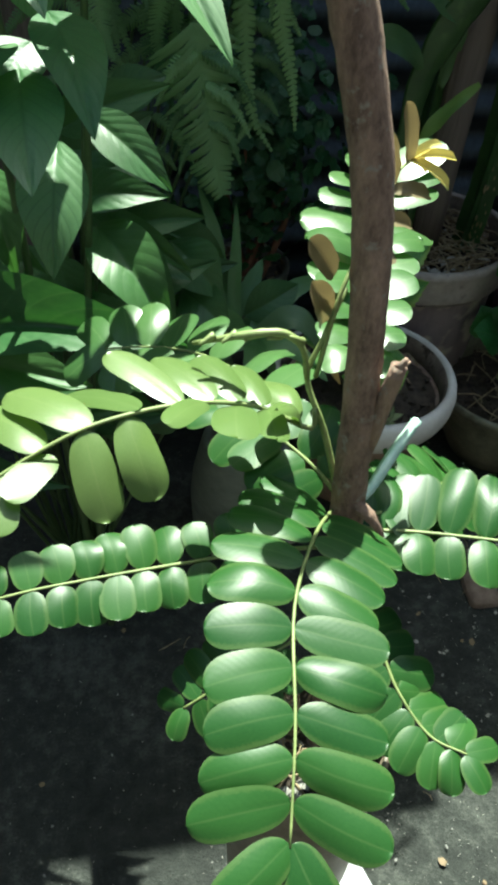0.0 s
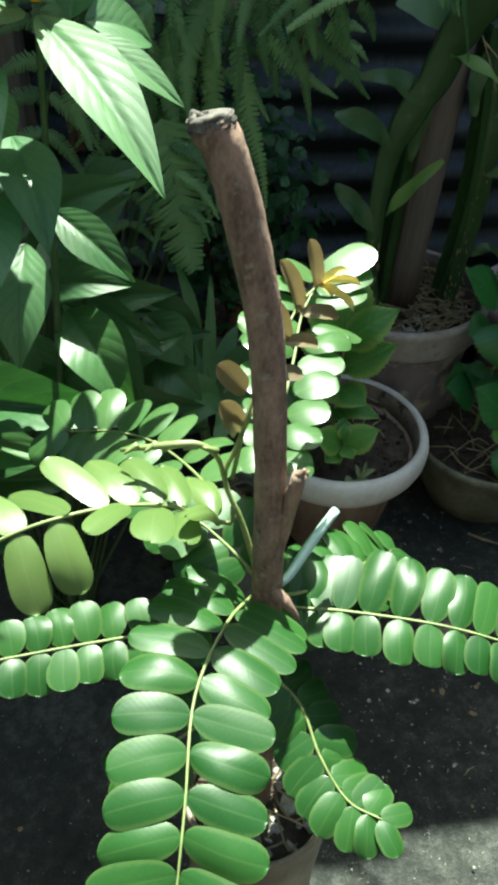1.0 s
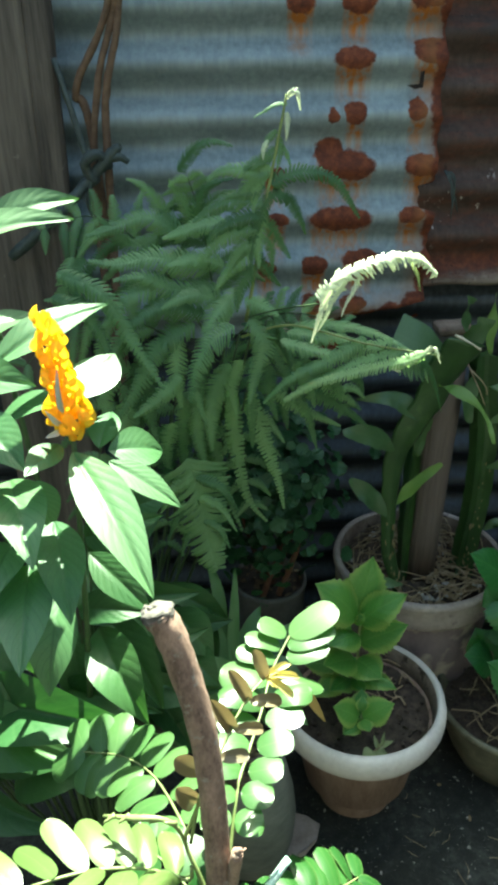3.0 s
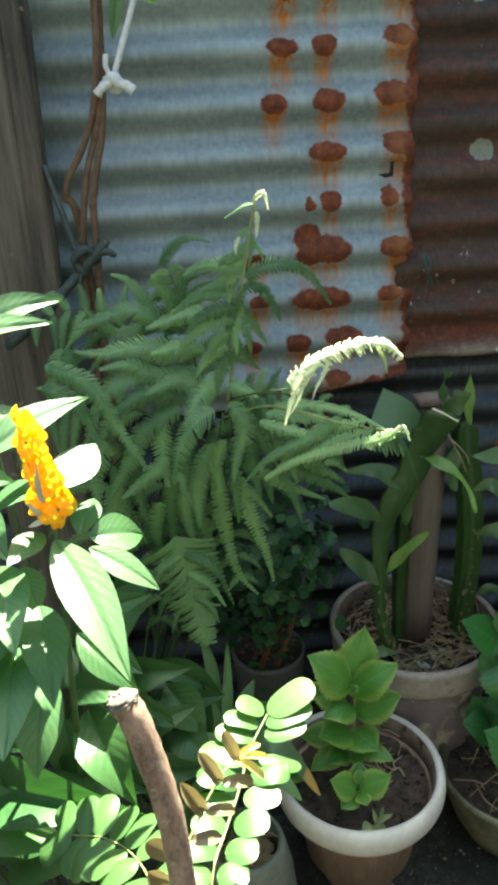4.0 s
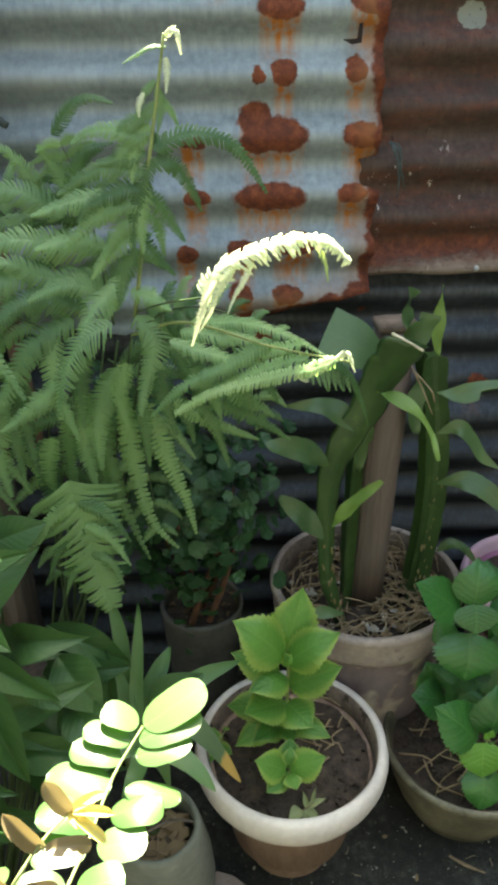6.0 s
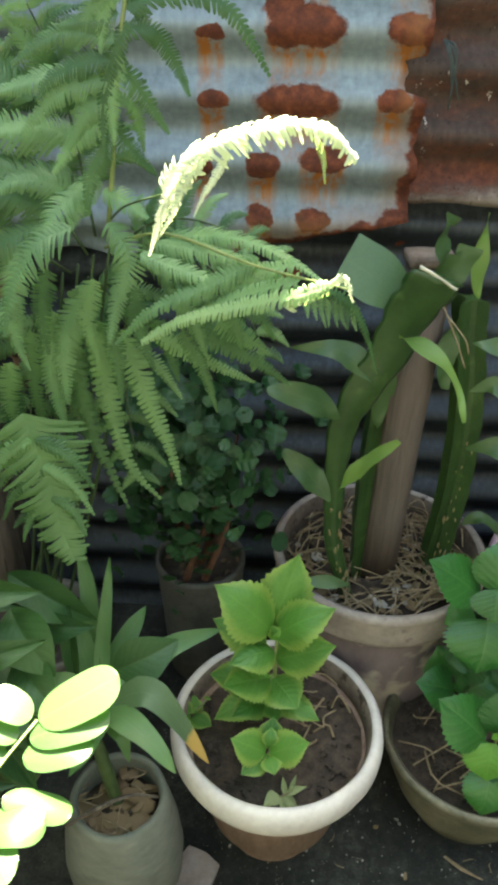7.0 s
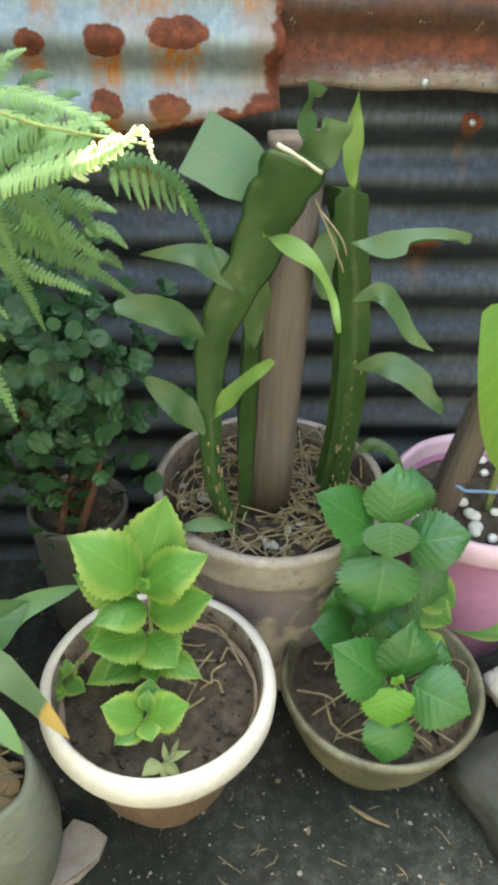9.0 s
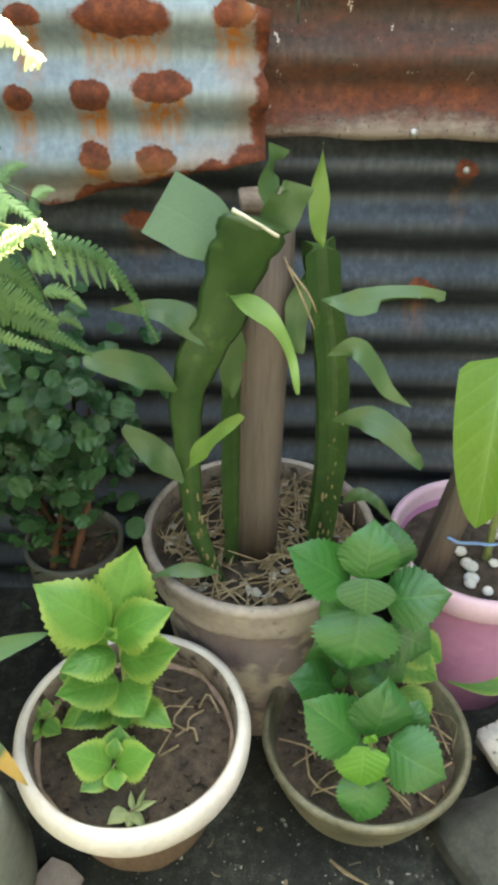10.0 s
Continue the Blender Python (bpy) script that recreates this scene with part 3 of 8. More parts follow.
def mound(centre, radius, height, seed, segs=40, rings=12, rough=0.006):
    """Loose soil that fills a pot: an uneven round surface."""
    noise.seed_set(seed)
    cx, cy, cz = centre
    verts, faces = [(cx, cy, cz + height)], []
    for i in range(1, rings + 1):
        r = radius * i / rings
        for j in range(segs):
            w = 2 * math.pi * j / segs
            x, y = cx + r * math.cos(w), cy + r * math.sin(w)
            z = cz + height * (1 - (i / rings) ** 2) + rough * noise.noise(Vector((x * 40, y * 40, seed))) + rough * 0.6 * noise.noise(Vector((x * 120, y * 120, seed)))
            verts.append((x, y, z))
    for j in range(segs):
        faces.append((0, 1 + j, 1 + (j + 1) % segs))
    for i in range(rings - 1):
        for j in range(segs):
            k = (j + 1) % segs
            faces.append((1 + i * segs + j, 1 + (i + 1) * segs + j, 1 + (i + 1) * segs + k, 1 + i * segs + k))
    return verts, faces


def block(size, m, cuts=3, rough=0.003, seed=1):
    """A worn block: a box with chamfered, uneven faces, at the pose m."""
    bm = bmesh.new()
    bmesh.ops.create_cube(bm, size=1.0)
    bmesh.ops.scale(bm, vec=size, verts=bm.verts)
    bmesh.ops.bevel(bm, geom=bm.edges[:], offset=min(size) * 0.12, segments=2, affect="EDGES")
    bmesh.ops.subdivide_edges(bm, edges=[e for e in bm.edges if e.calc_length() > min(size) * 0.4], cuts=cuts, use_grid_fill=True)
    noise.seed_set(seed)
    for v in bm.verts:
        v.co += noise.noise_vector(v.co * 60) * rough
    bm.verts.index_update()
    out = [m @ v.co for v in bm.verts], [tuple(v.index for v in f.verts) for f in bm.faces]
    bm.free()
    return out


# ---- leaf shapes: length 1 along y, width 1 along x, face up along z
def oblong(v):
    return 0.5 * max(0.0, 1 - abs(2 * v - 1.0) ** 3.2) ** 0.5 * (0.84 + 0.2 * v)


def lance(v):
    return 0.5 * math.sin(math.pi * min(1.0, v ** 0.85)) ** 1.05 * (1 - 0.22 * v) * 1.14 + 0.004


def ovate(v):
    return 0.5 * math.sin(math.pi * min(1.0, v ** 0.8)) ** 0.58 * (1 - 0.2 * v) * 1.1 + 0.003


def toothed(v):
    return 0.5 * math.sin(math.pi * min(1.0, v ** 0.8)) ** 0.66 * (1 - 0.82 * v ** 7) * 0.98 + 0.002


def elliptic(v):
    return 0.5 * math.sin(math.pi * min(1.0, v ** 0.88)) ** 0.85 * (1 - 0.3 * v ** 3) * 1.04 + 0.003


def strap(v):
    return 0.5 * min(1.0, 0.35 + 2.2 * v) * (1 - v ** 2.6) ** 0.8 + 0.004


def blade(v):
    return 0.5 * min(1.0, 0.12 + 2.3 * v) * (1 - 0.25 * v) * (1 - 0.7 * v ** 6) * 1.1


def blunt(v):
    return 0.5 * min(1.0, 0.62 + 0.9 * v)


def round_leaf(v):
    return 0.5 * max(0.0, 1 - (2 * v - 1) ** 2) ** 0.5


def leaf_mesh(name, shape, mat, nv=14, nu=6, fold=0.15, curl=0.1, arch=0.0, wave=0.0, waves=3.0, saw=0.0, teeth=14, quilt=0.0, skew=0.0, seed=0, ease=False, crease=1.0, droop=0.0, groove=0.0, ribs=8.0):
    rnd = random.Random(seed)
    ph = rnd.random() * 6.28
    verts, faces, uvs = [], [], []
    for i in range(nv + 1):
        v = (1 - math.cos(math.pi * i / nv)) / 2 if ease else i / nv
        h = shape(v)
        for j in range(nu + 1):
            u = 2 * j / nu - 1
            e = abs(u)
            w = h * (1 + (saw * ((v * teeth) % 1.0 - 0.4) if e > 0.99 else 0.0))
            x = u * w + skew * math.sin(math.pi * v) * 0.2
            z = fold * e ** crease * h + curl * v * (1 - v) + arch * math.sin(math.pi * v)
            z += wave * e * math.sin(ph + v * waves * 6.28 + (1.7 if u > 0 else 0)) * (0.3 + 0.7 * min(1, 3 * v))
            z += quilt * (abs(math.cos((v - 0.3 * e) * 3.1416 * ribs)) ** 0.7 - 0.5) * e ** 0.5 * (1.1 - e) * 1.6
            z -= droop * v * v + groove * math.exp(-(e / 0.16) ** 2) * min(1.0, 6 * h)
            verts.append((x, v, z))
            uvs.append((j / nu, v))
    for i in range(nv):
        for j in range(nu):
            a = i * (nu + 1) + j
            faces.append((a, a + 1, a + nu + 2, a + nu + 1))
    return mesh_of(name, verts, faces, mat, uvs)


def frame_of(base, tip, up, width, lift=None):
    """The pose that lays a unit leaf from base to tip with its face towards up."""
    base, tip = Vector(base), Vector(tip)
    y = tip - base
    length = y.length
    y.normalize()
    z = Vector(up) - y * y.dot(Vector(up))
    if z.length < 1e-4:
        z = y.orthogonal()
    z.normalize()
    x = y.cross(z)
    m = Matrix((x * width, y * length, z * (lift or length))).transposed().to_4x4()
    return Matrix.Translation(base) @ m


def lay(name, me, parent, base, tip, up, width, label=""):
    return hang(name, me, parent, frame_of(base, tip, up, width), label)


def kinds(name, shape, mat, n=3, **given):
    """A few bodies of one kind of leaf, so that no two neighbours are the same."""
    out = []
    for k in range(n):
        g = dict(given)
        for key in ("fold", "curl", "arch", "wave"):
            if key in g:
                g[key] = g[key] * (0.6 + 0.5 * k)
        out.append(leaf_mesh(name, shape, mat, seed=k + 1, **g))
    return out


LEAFLET = {m: kinds("leaflet", oblong, m, 5, fold=-0.05, curl=0.03, arch=0.03, wave=0.016, waves=0.7, skew=0.2, nv=16, nu=10, ease=True, crease=2.0, droop=0.06, groove=0.003) for m in ("leaflet", "leaflet_olive", "leaflet_pale", "leaflet_brown")}


def ribbon_leaf(name, parent, pts, width, up, mat, shape, n=18, nu=4, fold=0.15, wave=0.0, waves=2.0, bite=None, seed=0, label=""):
    """A long leaf laid along a curved line, with a hollow midrib and uneven edges; bite: a piece missing at one side."""
    rnd = random.Random(seed)
    ph = rnd.random() * 6.28
    line = spline(pts, n)
    up = Vector(up).normalized()
    verts, faces, uvs = [], [], []
    for i, c in enumerate(line):
        v = i / n
        d = (line[min(i + 1, n)] - line[max(i - 1, 0)]).normalized()
        side = d.cross(up).normalized()
        nrm = side.cross(d)
        h = shape(v) * width * (1 + 0.06 * (rnd.random() - 0.5))
        for j in range(nu + 1):
            u = 2 * j / nu - 1
            w = h
            if bite and u * bite[0] > 0.4 and bite[1] < v < bite[2]:
                w = h * bite[3]
            verts.append(c + side * (u * w) + nrm * (fold * abs(u) * h + wave * u * math.sin(ph + v * waves * 6.28)))
            uvs.append((j / nu, v))
    for i in range(n):
        for j in range(nu):
            a = i * (nu + 1) + j
            faces.append((a, a + 1, a + nu + 2, a + nu + 1))
    return part(name, (verts, faces), mat, parent, label, True, uvs)


def compound_leaf(plant, pts, pairs, length, width, up, mat="leaflet", start=0.08, sweep=0.35, lift=0.0, radius=0.0010, seed=0, size=None, cup=0.0, tip_pair=True, name="compound_leaf", face_to=(0, 0, 0), sides=(1.0, 1.0), hang=0.0):
    """A pinnate leaf: a rachis with pairs of rounded leaflets."""
    rnd = random.Random(seed)
    rach = part(name, tube(pts, [radius * 1.5, radius, radius * 0.7], 24, 6), "rachis", plant)
    line = spline(pts, 120)
    up = Vector(up).normalized()
    for i in range(pairs):
        s = start + (1 - start) * i / max(1, pairs - 1)
        k = min(int(s * 120), 119)
        p, d = line[k], (line[k + 1] - line[max(k - 1, 0)]).normalized()
        side = d.cross(up).normalized()
        nrm = side.cross(d)
        f = size(s) if size else 1.0
        for sgn in (-1, 1):
            last = tip_pair and i == pairs - 1
            sw = ((sweep(s) if callable(sweep) else sweep) + (0.9 if last else 0.0)) * rnd.uniform(0.75, 1.25)
            way = (side * sgn + d * sw + nrm * (lift + rnd.uniform(-0.14, 0.14)) + Vector((0, 0, -hang))).normalized()
            le = length * f * (sides[0] if sgn < 0 else sides[1]) * rnd.uniform(0.9, 1.06)
            face = (nrm + Vector(face_to) + side * sgn * (-cup) + Vector((rnd.uniform(-1, 1), rnd.uniform(-1, 1), rnd.uniform(-1, 1))) * 0.2).normalized()
            lay("leaflet", rnd.choice(LEAFLET[mat]), rach, p + side * sgn * radius * 0.7, p + way * le, face, width * f * rnd.uniform(1.0, 1.14))
    return rach


# ---- ground and fence
def ground_mesh():
    noise.seed_set(5)
    xs = [-60, -20, -6, -2.5] + [-1.2 + 0.03 * i for i in range(87)] + [2.5, 6, 20, 60]
    ys = [-60, -20, -6, -2, -0.5] + [0.4 + 0.03 * i for i in range(58)] + [2.6, 4, 8, 20, 60]
    verts = [(x, y, (0.004 * noise.noise(Vector((x * 6, y * 6, 0))) + 0.003 * noise.noise(Vector((x * 25, y * 25, 3))) - 0.004) if abs(x) < 2 and 0 < y < 2.3 else -0.004) for y in ys for x in xs]
    n = len(xs)
    faces = [(j * n + i, j * n + i + 1, (j + 1) * n + i + 1, (j + 1) * n + i) for j in range(len(ys) - 1) for i in range(n - 1)]
    return verts, faces


ground = new("ground", mesh_of("ground", *ground_mesh(), "ground"))
tagged(ground, "dark packed earth ground with grit and litter", "ground", kind="structure")

TOP = 1.865


def sheet(x0, x1, z0, z1, y, phase, seed, depth=0.0115, nx=70, ragged=(0.0, 0.0), slope=0.0, notch=None):
    """A corrugated sheet with its ridges lying, edges eaten away a little."""
    noise.seed_set(seed)
    nz = int((z1 - z0) / PITCH * 12)
    verts, faces = [], []
    for i in range(nz + 1):
        for j in range(nx + 1):
            s, t = j / nx, i / nz
            x = x0 + (x1 - x0) * s
            z = z0 + (z1 - z0) * t
            ex = ragged[0] * (noise.noise(Vector((z * 18, seed, 0))) + 0.5 * noise.noise(Vector((z * 70, seed, 2))))
            ez = ragged[1] * (noise.noise(Vector((x * 14, seed, 5))) + 0.4 * noise.noise(Vector((x * 60, seed, 7))))
            if notch and notch[0] < z < notch[1]:
                ex -= notch[2]
            x += ex * s ** 30
            z += (ez + max(-0.06, slope * (s - 1) * (x1 - x0))) * (1 - t) ** 8
            dent = 0.006 * noise.noise(Vector((x * 2.2, z * 2.2, seed))) + 0.0015 * noise.noise(Vector((x * 11, z * 11, seed)))
            verts.append((x, y - depth * math.cos(2 * math.pi * (z - phase) / PITCH) + dent, z))
    for i in range(nz):
        for j in range(nx):
            a = i * (nx + 1) + j
            faces.append((a, a + 1, a + nx + 2, a + nx + 1))
    return verts, faces


fence = thing("fence", (0.4, 2.05, 0), "corrugated metal fence of overlapping weathered and rusted sheets", "fence", kind="structure")
for vf, mat, label in (
    (sheet(-2.6, 0.487, 0.776, TOP, 2.005, 0.764, 3, ragged=(0.012, 0.008), nx=190, slope=0.24, notch=(0.925, 0.968, 0.024)), "zinc", "blue-grey zinc sheet with rust rosettes"),
    (sheet(0.44, 2.9, 0.79, TOP - 0.01, 2.034, 0.798, 8, ragged=(0.0, 0.006), nx=90), "rusty", "brown rusted sheet"),
    (sheet(-2.6, 2.9, -0.06, 0.90, 2.066, 0.747, 12, nx=90), "dark_zinc", "dark grey weathered sheet"),
):
    p = part("panel", vf, mat, fence, label)
    sol = p.modifiers.new("thickness", "SOLIDIFY")
    sol.thickness, sol.offset = 0.0012, 0


def nail(x, y, z):
    part("nail", lathe([(0.0001, 0.004), (0.003, 0.0035), (0.0048, 0.001), (0.005, 0.0)], (0, 0, 0), 10), "steel", fence)
    ob = bpy.context.scene.collection.objects[-1]
    ob.matrix_basis = Matrix.Translation(Vector((x, y, z)) - ORIGIN[fence.name]) @ pose(0, 0, 0, 90, 0, 0) @ Matrix.Translation(ORIGIN[fence.name])


for x, y, z in ((0.654, 2.022, 0.798), (0.729, 2.054, 0.747), (0.49, 2.054, 0.47)):
    nail(x, y, z)

# plain unseen walls, added beside and behind the camera to shape the fill light
for nm, a, b in (("wall_west", (-2.6, -1.2), (-2.6, 2.2)), ("wall_east", (2.9, -1.2), (2.9, 2.2)), ("wall_south", (-2.6, -1.2), (2.9, -1.2))):
    c = ((a[0] + b[0]) / 2, (a[1] + b[1]) / 2, 1.0)
    size = (abs(b[0] - a[0]) + 0.12, abs(b[1] - a[1]) + 0.12, 3.0)
    w = new(nm, mesh_of(nm, *block(size, pose(0, 0, 1.5), 1, 0.0), "wall", smooth=False))
    w.location = (c[0], c[1], 0)
    tagged(w, "plain unseen wall added to shape the fill light", "wall", kind="structure")


# ---- pots
def pot(place, label, mat, profile, lip=None, lip_mat=None, soil=None, dent=0.004, seed=1, name="plant_pot", soil_mat="soil", bump_h=0.01, inner=None):
    """A pot: body, rim and soil."""
    t = thing(name, place, label, "pot", "pots along the fence")
    part("body", lathe(profile, place, 72, dent, seed), mat, t)
    if lip:
        part("rim", lathe(lip, place, 72, dent, seed), lip_mat, t)
    if inner:
        part("inner_wall", lathe(inner, place, 72, dent, seed), "dirty_wall", t, "soil-stained inner wall")
    if soil:
        part("soil", mound((place[0], place[1], place[2] + soil[1]), soil[0], bump_h, seed + 20), soil_mat, t)
    return t


A = (0.341, 1.636, 0.0)
pot(A, "round terracotta-coloured pot with a thick cream rim and soil", "terracotta",
    [(0.0, 0.0), (0.061, 0.0), (0.066, 0.006), (0.084, 0.07), (0.102, 0.14), (0.116, 0.19), (0.119, 0.196), (0.112, 0.19), (0.09, 0.06), (0.0, 0.05)],
    [(0.1195, 0.186), (0.131, 0.184), (0.1345, 0.188), (0.1385, 0.2), (0.1395, 0.214), (0.137, 0.226), (0.131, 0.2325), (0.1255, 0.232), (0.1225, 0.226), (0.119, 0.19)], "white_lip", (0.119, 0.19), seed=2, inner=[(0.1238, 0.2285), (0.1215, 0.226), (0.1175, 0.188), (0.1185, 0.187), (0.1225, 0.2255)])
C = (0.486, 1.876, 0.0)
pot(C, "large worn grey-brown pot with a pale chipped rim and mulch", "worn_pot",
    [(0.0, 0.0), (0.104, 0.0), (0.109, 0.006), (0.122, 0.1), (0.133, 0.2), (0.14, 0.275), (0.143, 0.285), (0.134, 0.27), (0.1, 0.05), (0.0, 0.04)],
    [(0.142, 0.272), (0.149, 0.27), (0.1515, 0.275), (0.152, 0.29), (0.1535, 0.31), (0.157, 0.318), (0.157, 0.326), (0.152, 0.33), (0.146, 0.329), (0.143, 0.32), (0.139, 0.27)], "worn_rim", (0.142, 0.285), seed=3, inner=[(0.1445, 0.3275), (0.1415, 0.319), (0.1375, 0.272), (0.139, 0.271), (0.143, 0.319)])
G = (0.628, 1.692, 0.0)
pot(G, "low olive-grey bowl pot with dark soil and dry stalks", "olive_pot",
    [(0.0, 0.0), (0.075, 0.0), (0.082, 0.005), (0.105, 0.05), (0.121, 0.095), (0.127, 0.12), (0.131, 0.128), (0.134, 0.136), (0.133, 0.143), (0.128, 0.146), (0.124, 0.142), (0.119, 0.12), (0.09, 0.05), (0.0, 0.03)],
    None, None, (0.121, 0.113), seed=4)
S = (0.150, 1.535, 0.0)
pot(S, "grey cement pot with a bulging body and dry bark chips", "cement_pot",
    [(0.0, 0.0), (0.058, 0.0), (0.063, 0.005), (0.073, 0.05), (0.076, 0.095), (0.072, 0.14), (0.064, 0.18), (0.06, 0.198), (0.058, 0.204), (0.053, 0.206), (0.05, 0.2), (0.051, 0.17), (0.05, 0.06), (0.0, 0.04)],
    None, None, (0.052, 0.165), seed=5, dent=0.008)
K = (0.212, 1.93, 0.0)
pot(K, "small dark grey pot by the fence", "grey_pot",
    [(0.0, 0.0), (0.052, 0.0), (0.055, 0.005), (0.063, 0.1), (0.07, 0.22), (0.073, 0.236), (0.072, 0.244), (0.067, 0.245), (0.064, 0.235), (0.055, 0.08), (0.0, 0.04)],
    None, None, (0.065, 0.222), seed=6)
N = (-0.02, 1.80, 0.0)
pot(N, "grey pot half hidden under the fern", "grey_pot",
    [(0.0, 0.0), (0.07, 0.0), (0.075, 0.005), (0.085, 0.1), (0.093, 0.19), (0.098, 0.2), (0.098, 0.212), (0.092, 0.214), (0.088, 0.2), (0.08, 0.08), (0.0, 0.05)],
    None, None, (0.088, 0.19), seed=7)
Q = (0.805, 1.915, 0.0)
pot(Q, "pink plastic pot with a pale rim and white pebbles", "pink_pot",
    [(0.0, 0.0), (0.092, 0.0), (0.097, 0.006), (0.108, 0.1), (0.118, 0.2), (0.123, 0.25), (0.124, 0.262), (0.117, 0.25), (0.09, 0.05), (0.0, 0.04)],
    [(0.1235, 0.242), (0.13, 0.241), (0.134, 0.246), (0.135, 0.262), (0.133, 0.275), (0.128, 0.28), (0.123, 0.279), (0.12, 0.27), (0.117, 0.24)], "pink_lip", (0.119, 0.24), seed=8, dent=0.002)
F = (0.122, 1.048, 0.0)
pot(F, "dusty clear plastic nursery bag filled with earth", "bag",
    [(0.0, 0.0), (0.05, 0.0), (0.056, 0.01), (0.06, 0.12), (0.058, 0.22), (0.061, 0.31), (0.059, 0.335), (0.062, 0.345), (0.058, 0.348), (0.055, 0.335), (0.055, 0.3), (0.05, 0.05), (0.0, 0.03)],
    None, None, (0.056, 0.318), seed=9, dent=0.02, name="nursery_bag")


def chips(centre, radius, z, n, mat, label, name, seed, size=(0.004, 0.012), flat=0.25, category="litter", shift=None):
    """Small flakes scattered on a round patch, as one piece of stuff."""
    rnd = random.Random(seed)
    verts, faces = [], []
    for _ in range(n):
        a, r = rnd.random() * 6.28, radius * math.sqrt(rnd.random())
        c = Vector((centre[0] + r * math.cos(a), centre[1] + r * math.sin(a), z + rnd.uniform(0, 0.004)))
        if shift:
            c = Vector(shift(rnd))
        s = rnd.uniform(*size)
        m = Matrix.Translation(c) @ Euler((rnd.uniform(-0.4, 0.4), rnd.uniform(-0.4, 0.4), rnd.random() * 6.28)).to_matrix().to_4x4()
        k = len(verts)
        asp = rnd.uniform(0.35, 0.9)
        for zz in (-1, 1):
            for j in range(5):
                w = 2 * math.pi * j / 5
                q = s * 0.5 * rnd.uniform(0.7, 1.2)
                verts.append(m @ Vector((q * math.cos(w), q * asp * math.sin(w), zz * s * flat * 0.5 * (0.6 if zz > 0 else 1))))
        faces.append((k + 4, k + 3, k + 2, k + 1, k))
        faces.append((k + 5, k + 6, k + 7, k + 8, k + 9))
        for j in range(5):
            i = (j + 1) % 5
            faces.append((k + j, k + i, k + 5 + i, k + 5 + j))
    return solo(name, (verts, faces), mat, label, category, "stuff", smooth=False)


def stalks(centre, radius, z, n, mat, label, name, seed, length=(0.04, 0.12), thick=0.0011, rise=0.02, curve=0.02, ring=0.0):
    """Dry stalks lying crosswise, as one piece of stuff."""
    rnd = random.Random(seed)
    bits = []
    for _ in range(n):
        a, r = rnd.random() * 6.28, radius * (ring + (1 - ring) * math.sqrt(rnd.random()))
        c = Vector((centre[0] + r * math.cos(a), centre[1] + r * math.sin(a), z + rnd.uniform(0.001, rise)))
        w, le = rnd.random() * 6.28, rnd.uniform(*length)
        d = Vector((math.cos(w), math.sin(w), rnd.uniform(-0.15, 0.15))) * le / 2
        e = Vector((rnd.uniform(-1, 1), rnd.uniform(-1, 1), rnd.uniform(-0.2, 0.9))) * curve
        p, q = c - d, c + d
        for v in (p, q):
            h = Vector((v.x - centre[0], v.y - centre[1], 0))
            if h.length > radius:
                h *= radius / h.length
                v.x, v.y = centre[0] + h.x, centre[1] + h.y
            v.z = max(v.z, z)
        bits.append(tube([p, c + e, q], [thick, thick * rnd.uniform(0.6, 1.4)], 5, 5))
    return solo(name, join(*bits), mat, label, "straw", "stuff")


stalks(C, 0.13, 0.298, 150, "straw", "dry straw mulch in the cactus pot", "straw_mulch", 1, rise=0.016)
chips(C, 0.125, 0.302, 60, "chip", "pale dry flakes among the straw", "dry_flakes", 2, (0.006, 0.02), 0.12)
chips(C, 0.128, 0.3, 90, "dry", "brown leaf scraps among the straw", "leaf_scraps", 15, (0.01, 0.03), 0.1)
stalks(G, 0.112, 0.122, 34, "straw", "dry stalks on the soil of the olive bowl", "dry_stalks", 3, (0.03, 0.1), 0.0013, 0.01)
chips(G, 0.11, 0.123, 260, "soil", "brown leaf crumbs on dark soil", "leaf_crumbs", 4, (0.004, 0.012), 0.4)
stalks((A[0] + 0.05, A[1] + 0.04), 0.05, 0.2, 9, "straw", "few dry stalks on the pot soil", "dry_stalks", 5, (0.03, 0.06), 0.0012, 0.012)
chips(A, 0.11, 0.196, 140, "soil", "small clods and crumbs on the pot soil", "soil_crumbs", 6, (0.003, 0.012), 0.7)
chips(S, 0.045, 0.178, 34, "dry", "dry bark chips in the cement pot", "bark_chips", 7, (0.015, 0.04), 0.2)
stalks(S, 0.05, 0.18, 10, "straw", "dry stalks in the cement pot", "dry_stalks", 8, (0.03, 0.07), 0.001, 0.02)
chips(F, 0.05, 0.325, 60, "chip", "pale dry bits on the nursery bag soil", "dry_bits", 9, (0.006, 0.016))
stalks(F, 0.052, 0.325, 26, "straw", "dry stalks on the nursery bag soil", "dry_stalks", 10, (0.02, 0.06), 0.001, 0.02)
chips(K, 0.06, 0.238, 40, "dry", "brown crumbs in the grey pot", "leaf_crumbs", 11, (0.006, 0.016))

